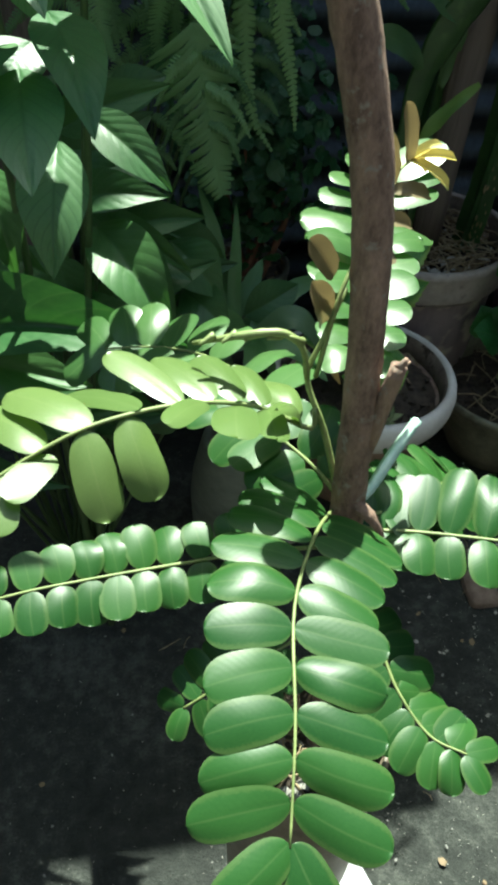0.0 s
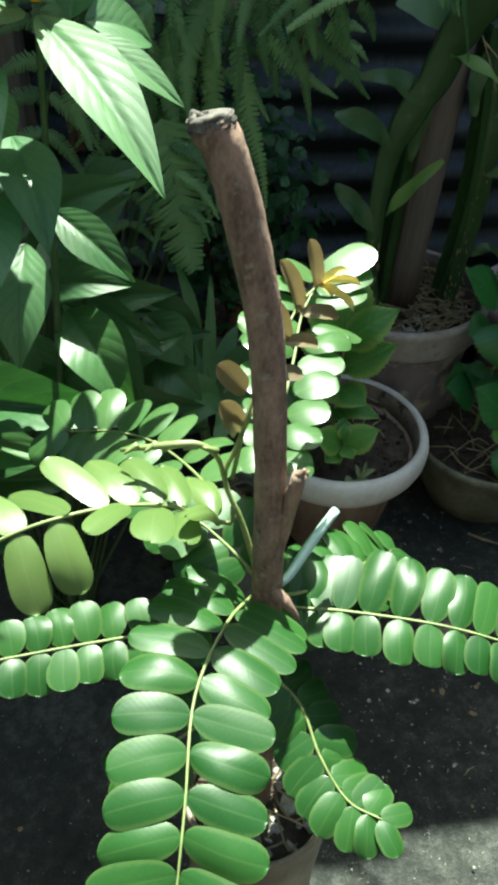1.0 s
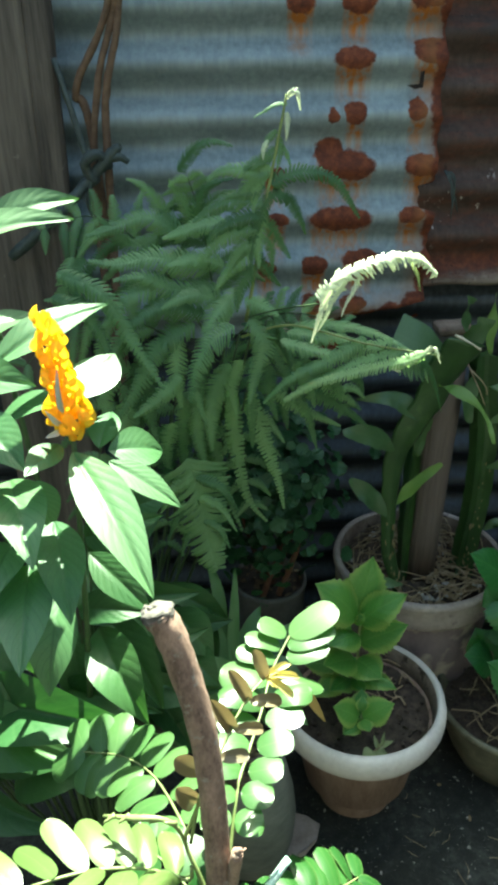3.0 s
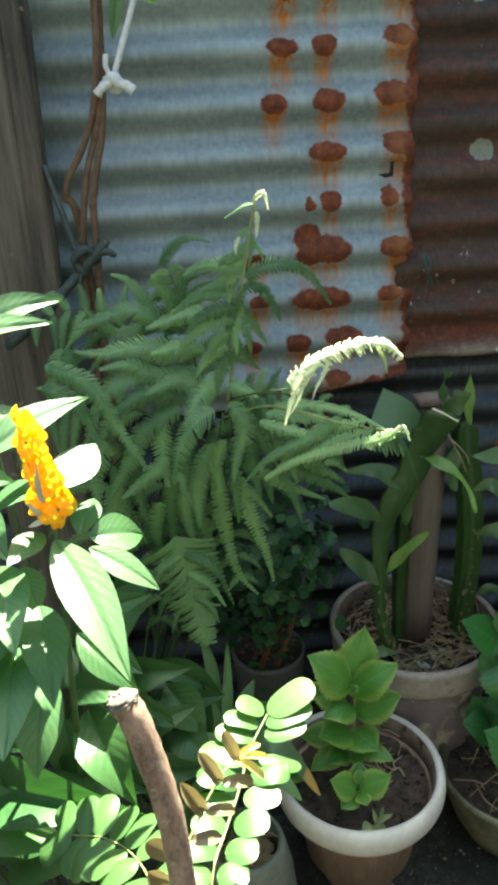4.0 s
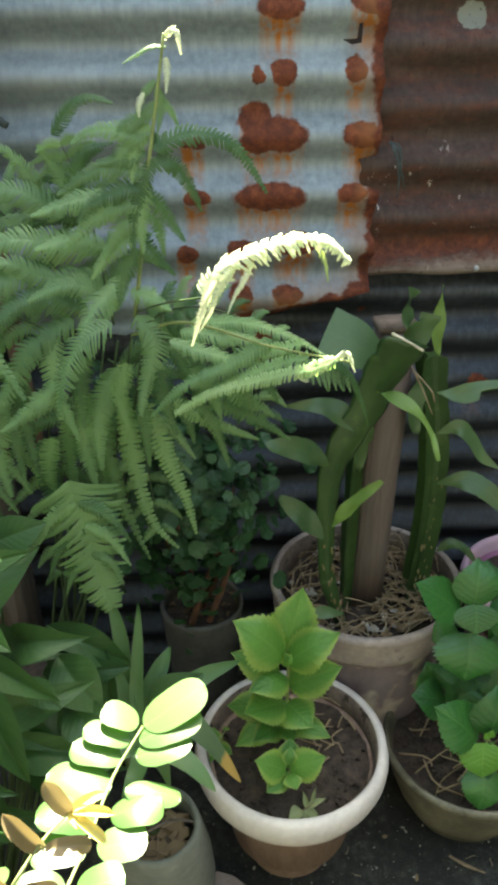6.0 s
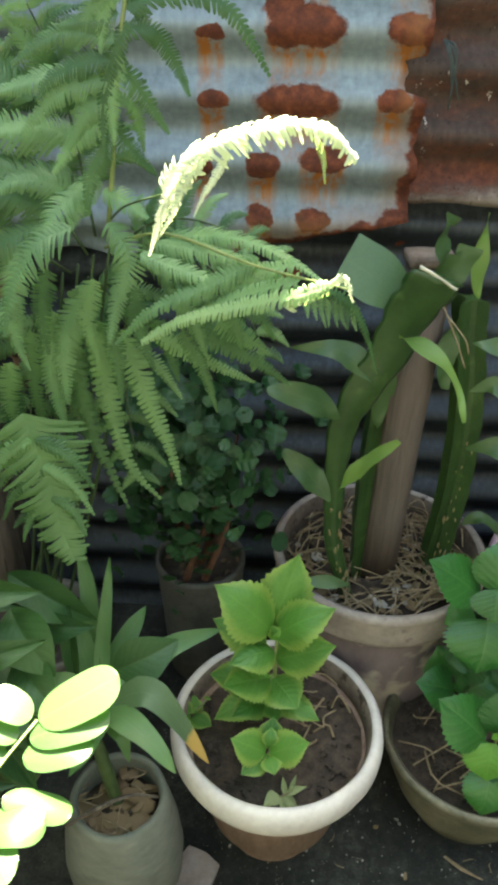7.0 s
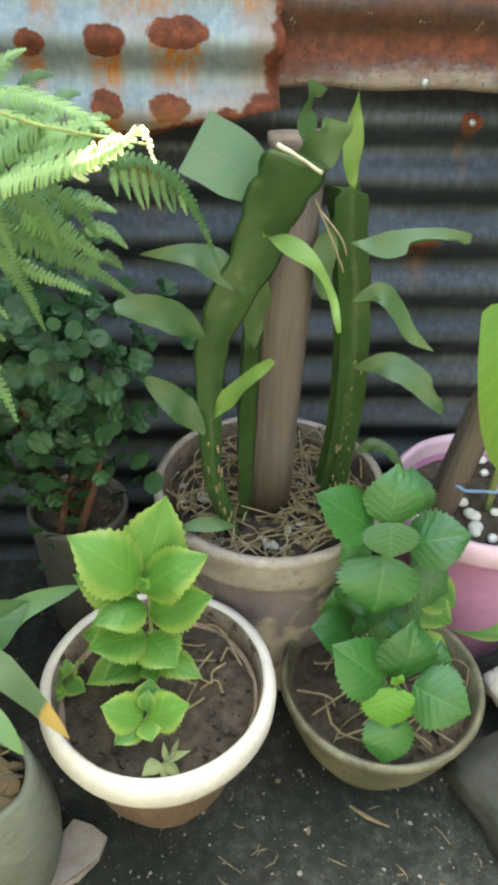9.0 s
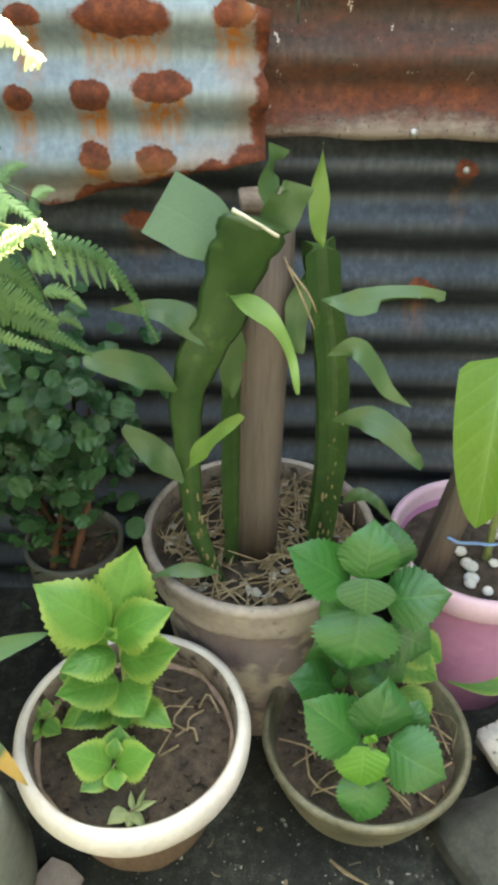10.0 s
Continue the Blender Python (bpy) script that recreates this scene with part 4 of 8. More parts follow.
# ---- the shrub in front: a cut trunk and pinnate leaves
shrub = thing("shrub", F, "young shrub with a thick cut stem and rounded pinnate leaves", "plant")
trunk_line = [(0.127, 1.048, 0.31), (0.124, 1.05, 0.45), (0.119, 1.058, 0.58), (0.118, 1.064, 0.64), (0.117, 1.075, 0.71), (0.111, 1.09, 0.785), (0.095, 1.104, 0.85), (0.087, 1.108, 0.8665)]
trunk = part("trunk", tube(trunk_line, [0.007, 0.0075, 0.0098, 0.0092, 0.0092, 0.0096, 0.0102, 0.0104], 60, 18, 0.05, 4), "bark", shrub, "brown bark stem, scarred and cut off")
rnd = random.Random(11)
cut = [tube([(0.0875, 1.1078, 0.8655), (0.0868, 1.1081, 0.8685), (0.0863, 1.1084, 0.8705)], [0.0104, 0.0108, 0.0094], 4, 20, 0.13, 5)]
for i in range(9):
    a, r = rnd.random() * 6.28, 0.008 * math.sqrt(rnd.random())
    c = Vector((0.0866 + r * math.cos(a), 1.108 + r * math.sin(a), 0.8685))
    cut.append(block((rnd.uniform(0.003, 0.007), rnd.uniform(0.002, 0.005), rnd.uniform(0.003, 0.006)), Matrix.Translation(c) @ Euler((rnd.uniform(-0.6, 0.6), rnd.uniform(-0.6, 0.6), rnd.random() * 6)).to_matrix().to_4x4(), 1, 0.0012, i))
part("cut_end", join(*cut), "cut", shrub, "frayed grey cut end")
part("branch_stub", join(tube([(0.12, 1.064, 0.612), (0.126, 1.063, 0.65), (0.1315, 1.061, 0.694)], [0.0055, 0.005, 0.0042], 12, 10, 0.08, 5),
                         tube([(0.1315, 1.061, 0.692), (0.134, 1.06, 0.699)], [0.003, 0.0012], 2, 6, 0.3, 2),
                         tube([(0.1315, 1.061, 0.692), (0.138, 1.063, 0.695)], [0.0015, 0.0006], 3, 5),
                         tube([(0.119, 1.055, 0.605), (0.128, 1.047, 0.6), (0.137, 1.043, 0.586)], [0.005, 0.0035, 0.001], 6, 8, 0.1, 3)), "bark", shrub, "short dry branch stub")
bell = lambda s: 0.72 + 0.45 * math.sin(math.pi * min(1, 0.15 + s * 0.75))
compound_leaf(shrub, [(0.112, 1.062, 0.592), (0.088, 1.018, 0.625), (0.066, 0.968, 0.638), (0.057, 0.918, 0.63), (0.049, 0.88, 0.611)], 11, 0.049, 0.0225, (0.0, -0.3, 1), start=0.1, sweep=lambda s: 0.0 + 0.36 * s, seed=3, radius=0.0008, size=lambda s: 0.92 - 0.1 * s, lift=0.05, cup=0.25, face_to=(0, -0.28, 0.4))
part("petiole", tube([(0.113, 1.068, 0.605), (0.104, 1.078, 0.64), (0.094, 1.088, 0.668), (0.1, 1.09, 0.69), (0.112, 1.10, 0.715)], [0.0022, 0.0016, 0.0013], 16, 7), "petiole", shrub)
olive = part("compound_leaf", tube([(0.098, 1.078, 0.655), (0.095, 1.075, 0.644), (0.067, 1.072, 0.664), (0.041, 1.068, 0.673), (0.021, 1.064, 0.676), (-0.001, 1.058, 0.677), (-0.022, 1.052, 0.675), (-0.043, 1.046, 0.668), (-0.060, 1.040, 0.661), (-0.079, 1.030, 0.655)], [0.0016, 0.0011, 0.0009], 30, 6), "rachis", shrub)
for k, (base, tip, up, w) in enumerate((
    ((0.026, 1.065, 0.676), (-0.009, 1.102, 0.684), (0.1, -0.12, 1), 0.0195),
    ((0.042, 1.068, 0.674), (0.015, 1.108, 0.675), (0.1, -0.12, 1), 0.0207),
    ((0.056, 1.070, 0.671), (0.037, 1.110, 0.672), (0.1, -0.12, 1), 0.0207),
    ((0.069, 1.072, 0.665), (0.056, 1.110, 0.664), (0.1, -0.12, 1), 0.0195),
    ((0.087, 1.074, 0.652), (0.077, 1.112, 0.651), (0.1, -0.12, 1), 0.0183),
    ((0.006, 1.060, 0.679), (-0.032, 1.095, 0.664), (0.1, -0.12, 1), 0.0171),
    ((-0.018, 1.053, 0.675), (-0.059, 1.086, 0.675), (0.1, -0.12, 1), 0.0244),
    ((-0.041, 1.047, 0.668), (-0.071, 1.081, 0.668), (0.1, -0.12, 1), 0.0232),
    ((-0.021, 1.052, 0.674), (-0.012, 1.021, 0.643), (0, -0.3, 0.95), 0.0225),
    ((-0.001, 1.058, 0.676), (0.010, 1.029, 0.647), (0, -0.3, 0.95), 0.0225),
    ((-0.036, 1.048, 0.663), (-0.056, 1.022, 0.665), (0.1, -0.2, 1), 0.0183),
    ((0.038, 1.067, 0.674), (0.018, 1.035, 0.693), (0, -0.3, 0.95), 0.0146),
    ((0.054, 1.070, 0.668), (0.049, 1.035, 0.681), (0, -0.3, 0.95), 0.0244),
    ((0.070, 1.072, 0.663), (0.068, 1.035, 0.678), (0, -0.3, 0.95), 0.0171),
    ((0.090, 1.075, 0.647), (0.069, 1.044, 0.689), (0, -0.3, 0.95), 0.0122),
    ((-0.060, 1.040, 0.661), (-0.062, 1.010, 0.654), (0, -0.3, 0.95), 0.0232),
    ((-0.070, 1.036, 0.657), (-0.097, 1.064, 0.654), (0.1, -0.12, 1), 0.0220),
    ((-0.077, 1.030, 0.656), (-0.075, 1.002, 0.653), (0, -0.3, 0.95), 0.0232),
)):
    lay("leaflet", LEAFLET["leaflet_olive"][k % 5], olive, base, tip, up, w)
compound_leaf(shrub, [(0.121, 1.07, 0.575), (0.144, 1.076, 0.553), (0.175, 1.068, 0.555), (0.231, 1.046, 0.562), (0.275, 1.03, 0.557), (0.315, 1.015, 0.545)], 15, 0.036, 0.0185, (0, -0.3, 1), start=0.06, sweep=0.12, seed=7, size=bell, cup=0.25, face_to=(0, -0.2, 0), sides=(1.12, 0.72))
compound_leaf(shrub, [(0.12, 1.075, 0.568), (0.157, 1.088, 0.555), (0.191, 1.115, 0.539), (0.2205, 1.136, 0.524), (0.240, 1.153, 0.511)], 9, 0.036, 0.0185, (0.1, -0.25, 1), start=0.25, sweep=0.25, seed=9, size=bell)
compound_leaf(shrub, [(0.122, 1.05, 0.52), (0.143, 1.033, 0.5), (0.152, 1.003, 0.484), (0.166, 0.976, 0.474), (0.186, 0.962, 0.472)], 10, 0.027, 0.0185, (0.15, -0.45, 1), start=0.12, sweep=0.3, seed=12, size=bell, hang=0.2)
compound_leaf(shrub, [(0.12, 1.06, 0.56), (0.068, 1.078, 0.538), (0.015, 1.079, 0.531), (-0.027, 1.075, 0.531), (-0.075, 1.068, 0.532), (-0.13, 1.06, 0.525)], 12, 0.025, 0.0185, (0, -0.35, 1), start=0.16, sweep=0.1, seed=13, size=bell)
compound_leaf(shrub, [(0.12, 1.05, 0.5), (0.08, 1.035, 0.49), (0.045, 1.025, 0.475), (0.02, 1.02, 0.46)], 6, 0.026, 0.016, (0, -0.4, 1), start=0.3, sweep=0.2, seed=14, size=bell)
compound_leaf(shrub, [(0.113, 1.066, 0.6), (0.1, 1.078, 0.613), (0.08, 1.1, 0.62), (0.058, 1.12, 0.62)], 5, 0.031, 0.019, (0, -0.4, 1), start=0.2, sweep=0.25, seed=16, size=bell)
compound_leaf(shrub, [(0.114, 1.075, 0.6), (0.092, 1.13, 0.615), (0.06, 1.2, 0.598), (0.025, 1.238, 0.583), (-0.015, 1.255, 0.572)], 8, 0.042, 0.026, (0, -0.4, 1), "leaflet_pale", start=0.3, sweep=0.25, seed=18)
pale = part("compound_leaf", tube([(0.116, 1.075, 0.600), (0.123, 1.088, 0.620), (0.133, 1.130, 0.666), (0.144, 1.165, 0.670), (0.156, 1.200, 0.674), (0.168, 1.240, 0.681), (0.187, 1.275, 0.690)], [0.0017, 0.0012, 0.0009], 30, 6), "rachis", shrub)
for k, (base, tip, up, w) in enumerate((
    ((0.188, 1.275, 0.690), (0.232, 1.295, 0.710), (0.05, -0.08, 1), 0.0335),
    ((0.185, 1.265, 0.686), (0.229, 1.280, 0.697), (0.05, -0.08, 1), 0.0273),
    ((0.183, 1.255, 0.681), (0.222, 1.265, 0.688), (0.05, -0.08, 1), 0.0248),
    ((0.176, 1.235, 0.673), (0.215, 1.235, 0.665), (0.05, -0.08, 1), 0.0198),
    ((0.167, 1.220, 0.668), (0.203, 1.225, 0.671), (0.05, -0.08, 1), 0.0261),
    ((0.160, 1.200, 0.663), (0.193, 1.205, 0.668), (0.05, -0.08, 1), 0.0273),
    ((0.151, 1.170, 0.666), (0.181, 1.175, 0.674), (0.05, -0.08, 1), 0.0273),
    ((0.143, 1.150, 0.662), (0.171, 1.150, 0.669), (0.05, -0.08, 1), 0.0261),
    ((0.136, 1.130, 0.661), (0.162, 1.130, 0.664), (0.05, -0.08, 1), 0.0261),
    ((0.130, 1.110, 0.657), (0.153, 1.110, 0.658), (0.05, -0.08, 1), 0.0261),
    ((0.184, 1.275, 0.692), (0.159, 1.280, 0.705), (0.05, -0.08, 1), 0.0236),
    ((0.178, 1.265, 0.686), (0.146, 1.270, 0.698), (0.05, -0.08, 1), 0.0212),
    ((0.173, 1.255, 0.680), (0.137, 1.260, 0.690), (0.05, -0.08, 1), 0.0236),
    ((0.167, 1.238, 0.674), (0.121, 1.240, 0.682), (0.05, -0.08, 1), 0.0323),
    ((0.159, 1.215, 0.669), (0.120, 1.215, 0.682), (0.05, -0.08, 1), 0.0273),
    ((0.153, 1.200, 0.662), (0.118, 1.195, 0.669), (0.05, -0.08, 1), 0.0248),
    ((0.145, 1.170, 0.671), (0.116, 1.165, 0.680), (0.05, -0.08, 1), 0.0236),
    ((0.138, 1.150, 0.666), (0.113, 1.145, 0.676), (0.05, -0.08, 1), 0.0223),
    ((0.132, 1.130, 0.664), (0.108, 1.125, 0.671), (0.05, -0.08, 1), 0.0223),
    ((0.128, 1.110, 0.665), (0.104, 1.105, 0.664), (0.05, -0.08, 1), 0.0223),
)):
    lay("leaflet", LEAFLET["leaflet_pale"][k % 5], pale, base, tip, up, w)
# the young bronze leaf, half folded, with its yellow bud
FOLDED = kinds("leaflet", oblong, "leaflet_brown", 3, fold=0.2, curl=0.05, arch=0.05, wave=0.012, nv=12, nu=8, ease=True, crease=1.2)
young = part("compound_leaf", tube([(0.098, 1.086, 0.670), (0.108, 1.095, 0.715), (0.123, 1.115, 0.732), (0.132, 1.130, 0.741), (0.145, 1.150, 0.748), (0.158, 1.165, 0.751)], [0.0014, 0.0011, 0.0008], 24, 6), "rachis", shrub)
for k, (base, tip, up, w) in enumerate((
    ((0.158, 1.165, 0.749), (0.149, 1.160, 0.784), (0.3, -0.8, 0.5), 0.011),
    ((0.144, 1.150, 0.742), (0.130, 1.145, 0.780), (0.3, -0.8, 0.5), 0.011),
    ((0.131, 1.130, 0.734), (0.116, 1.125, 0.772), (0.3, -0.8, 0.5), 0.012),
    ((0.108, 1.110, 0.716), (0.090, 1.100, 0.743), (0.3, -0.8, 0.5), 0.015),
    ((0.145, 1.150, 0.741), (0.170, 1.155, 0.735), (0, -0.5, 0.85), 0.011),
    ((0.132, 1.130, 0.734), (0.154, 1.135, 0.728), (0, -0.5, 0.85), 0.010),
    ((0.121, 1.115, 0.723), (0.143, 1.120, 0.719), (0, -0.5, 0.85), 0.011),
    ((0.102, 1.100, 0.694), (0.091, 1.090, 0.726), (0.3, -0.8, 0.5), 0.015),
)):
    lay("leaflet", FOLDED[k % 3], young, base, tip, up, w)
bud_leaf = kinds("bud_leaflet", oblong, "leaflet_yellow", 2, fold=0.5, curl=0.2, arch=0.1, nv=8, nu=4)
YOUNG_TIP = (0.158, 1.165, 0.751)
rnd = random.Random(2)
for d in ((0.026, -0.004, 0.001), (0.02, 0.006, 0.006), (0.021, -0.012, -0.012), (0.008, -0.008, -0.004)):
    p = Vector(YOUNG_TIP)
    lay("bud_leaflet", rnd.choice(bud_leaf), young, p, p + Vector(d), (0, -0.4, 1), 0.0065, "yellow unfolding leaflet")
# the thin unopened leaf that bends over the olive one
part("young_shoot", join(tube([(0.094, 1.088, 0.668), (0.089, 1.085, 0.69), (0.078, 1.085, 0.7), (0.06, 1.088, 0.698), (0.035, 1.1, 0.686)], [0.0016, 0.0016, 0.0022, 0.0024, 0.0012], 20, 7, 0.12, 3),
                         *[tube([(0.089 - 0.011 * i, 1.0855 + 0.002 * i, 0.694 + 0.004 * math.sin(i * 0.7)), (0.081 - 0.011 * i, 1.082 + 0.002 * i, 0.7 - 0.002 * i)], [0.0021, 0.0008], 4, 6) for i in range(5)]), "rachis", shrub, "folded pale green young shoot")
solo("plant_tie", tube([(0.124, 1.067, 0.589), (0.134, 1.07, 0.595), (0.152, 1.088, 0.605), (0.1715, 1.106, 0.6155)], [0.0026, 0.0034, 0.0038, 0.0034], 14, 4), "mint", "pale mint plastic strip tied round the stem", "plant tie")

# ---- the yellow-flowered plant
LANCE = kinds("leaf", elliptic, "lance", 4, fold=0.06, curl=0.06, arch=0.05, wave=0.008, waves=1.2, quilt=0.0006, nv=80, nu=16, crease=1.4, droop=0.06, groove=0.014, ribs=9.0)
BROAD = kinds("leaf", elliptic, "broad", 4, fold=0.14, curl=0.14, arch=0.08, wave=0.016, waves=1.1, quilt=0.0008, nv=60, nu=16, droop=0.12, groove=0.012, ribs=8.0)
lolly = thing("flowering_plant", (-0.05, 1.40, 0.0), "leafy plant with an upright yellow flower spike", "plant")
part("stem", tube([(-0.05, 1.40, -0.01), (-0.045, 1.395, 0.35), (-0.02, 1.37, 0.65), (-0.005, 1.359, 0.862)], [0.005, 0.0035, 0.0025], 24, 8), "dark_petiole", lolly)
part("stem", tube([(-0.055, 1.41, -0.01), (-0.075, 1.4, 0.4), (-0.08, 1.36, 0.72), (-0.09, 1.35, 0.8)], [0.005, 0.0035, 0.002], 20, 8), "dark_petiole", lolly)
part("stem", tube([(-0.045, 1.42, -0.01), (-0.07, 1.5, 0.5), (-0.1, 1.5, 0.95), (-0.1, 1.5, 1.02)], [0.005, 0.0035, 0.002], 20, 8), "dark_petiole", lolly)
flower = part("flower_spike", tube([(-0.005, 1.359, 0.862), (-0.012, 1.346, 0.972)], [0.004, 0.0015], 10, 8), "bract", lolly, "upright spike of yellow bracts")
BRACT = kinds("bract", ovate, "bract", 3, fold=0.45, curl=-0.12, arch=0.16, nv=8, nu=6)
rnd = random.Random(31)
for i in range(44):
    s = i / 43
    c = Vector((-0.005, 1.359, 0.862)).lerp(Vector((-0.013, 1.345, 0.978)), s)
    w = i * 2.4
    out = Vector((math.cos(w), math.sin(w), 0))
    le = 0.03 * (1 - 0.45 * s)
    tip = c + out * (0.0095 * (1.3 - 0.85 * s)) + Vector((0, 0, le * rnd.uniform(0.8, 1.05)))
    lay("bract", rnd.choice(BRACT), flower, c + out * 0.002, tip, out, 0.02 * (1 - 0.4 * s))
WHITE = kinds("petal", strap, "pebble", 2, fold=0.5, curl=0.5, nv=8, nu=4)
for d in ((-0.018, -0.004, -0.002), (-0.012, -0.014, 0.03), (0.004, -0.016, 0.07)):
    p = Vector((-0.008, 1.352, 0.875))
    lay("petal", WHITE[0], flower, p + Vector(d) * 0.3, p + Vector(d) + Vector((0, -0.006, 0)), (0, -1, 0.4), 0.006, "white tubular petal")
for base, tip, up, w in (
    ((-0.004, 1.345, 0.856), (0.072, 1.225, 0.787), (0.14, -0.4, 0.9), 0.046),
    ((0.027, 1.345, 0.845), (0.093, 1.330, 0.804), (0.14, -0.4, 0.9), 0.029),
    ((0.026, 1.355, 0.851), (0.075, 1.395, 0.828), (0, -0.7, 0.75), 0.040),
    ((0.017, 1.360, 0.851), (0.023, 1.420, 0.862), (0, -0.7, 0.75), 0.030),
    ((0.005, 1.360, 0.902), (0.031, 1.430, 0.920), (0, -0.7, 0.75), 0.044),
    ((-0.074, 1.380, 0.927), (0.026, 1.450, 0.965), (0.14, -0.4, 0.9), 0.037),
    ((-0.093, 1.340, 0.926), (-0.015, 1.280, 0.954), (0, -0.7, 0.75), 0.046),
    ((-0.088, 1.370, 0.884), (-0.041, 1.310, 0.860), (0, -0.7, 0.75), 0.041),
    ((-0.017, 1.355, 0.859), (-0.037, 1.300, 0.861), (0, -0.7, 0.75), 0.028),
    ((-0.070, 1.360, 0.820), (-0.029, 1.250, 0.804), (0.14, -0.4, 0.9), 0.050),
    ((-0.035, 1.360, 0.772), (-0.008, 1.260, 0.732), (0.14, -0.4, 0.9), 0.045),
    ((-0.077, 1.360, 0.748), (-0.080, 1.260, 0.751), (0.14, -0.4, 0.9), 0.045),
    ((-0.056, 1.330, 0.746), (-0.047, 1.215, 0.718), (0, -0.7, 0.75), 0.051),
    ((-0.039, 1.360, 0.686), (-0.049, 1.285, 0.616), (0, -0.7, 0.75), 0.050),
    ((-0.112, 1.380, 0.711), (-0.084, 1.300, 0.678), (0, -0.7, 0.75), 0.053),
    ((-0.068, 1.380, 0.802), (-0.094, 1.330, 0.792), (0, -0.7, 0.75), 0.041),
    ((-0.054, 1.390, 0.801), (-0.037, 1.360, 0.763), (0, -0.7, 0.75), 0.033),
    ((-0.093, 1.380, 0.846), (-0.100, 1.300, 0.833), (0, -0.7, 0.75), 0.039),
    ((-0.052, 1.400, 0.742), (-0.076, 1.360, 0.724), (0, -0.7, 0.75), 0.044),
    # flat leaves added out of sight to shade the ones below
    ((-0.09, 1.42, 0.85), (-0.015, 1.42, 0.875), (0, -0.1, 1), 0.05), ((-0.11, 1.42, 0.93), (-0.04, 1.46, 0.95), (0, -0.1, 1), 0.05), ((-0.12, 1.38, 0.86), (-0.07, 1.33, 0.86), (0, -0.1, 1), 0.05),
    ((-0.1, 1.5, 1.015), (-0.005, 1.532, 1.047), (0, -0.7, 0.8), 0.038), ((-0.12, 1.4, 1.012), (0.006, 1.42, 1.053), (0.1, -0.4, 0.9), 0.04), ((-0.1, 1.5, 1.01), (-0.19, 1.47, 1.0), (0, -0.28, 1), 0.045),
    ((-0.1, 1.5, 0.97), (-0.16, 1.42, 0.94), (0, -0.28, 1), 0.042), ((-0.095, 1.5, 0.93), (-0.13, 1.4, 0.88), (0, -0.28, 1), 0.045),
):
    lay("leaf", random.Random(int(tip[0] * 1e4)).choice(LANCE), lolly, base, tip, up, w)

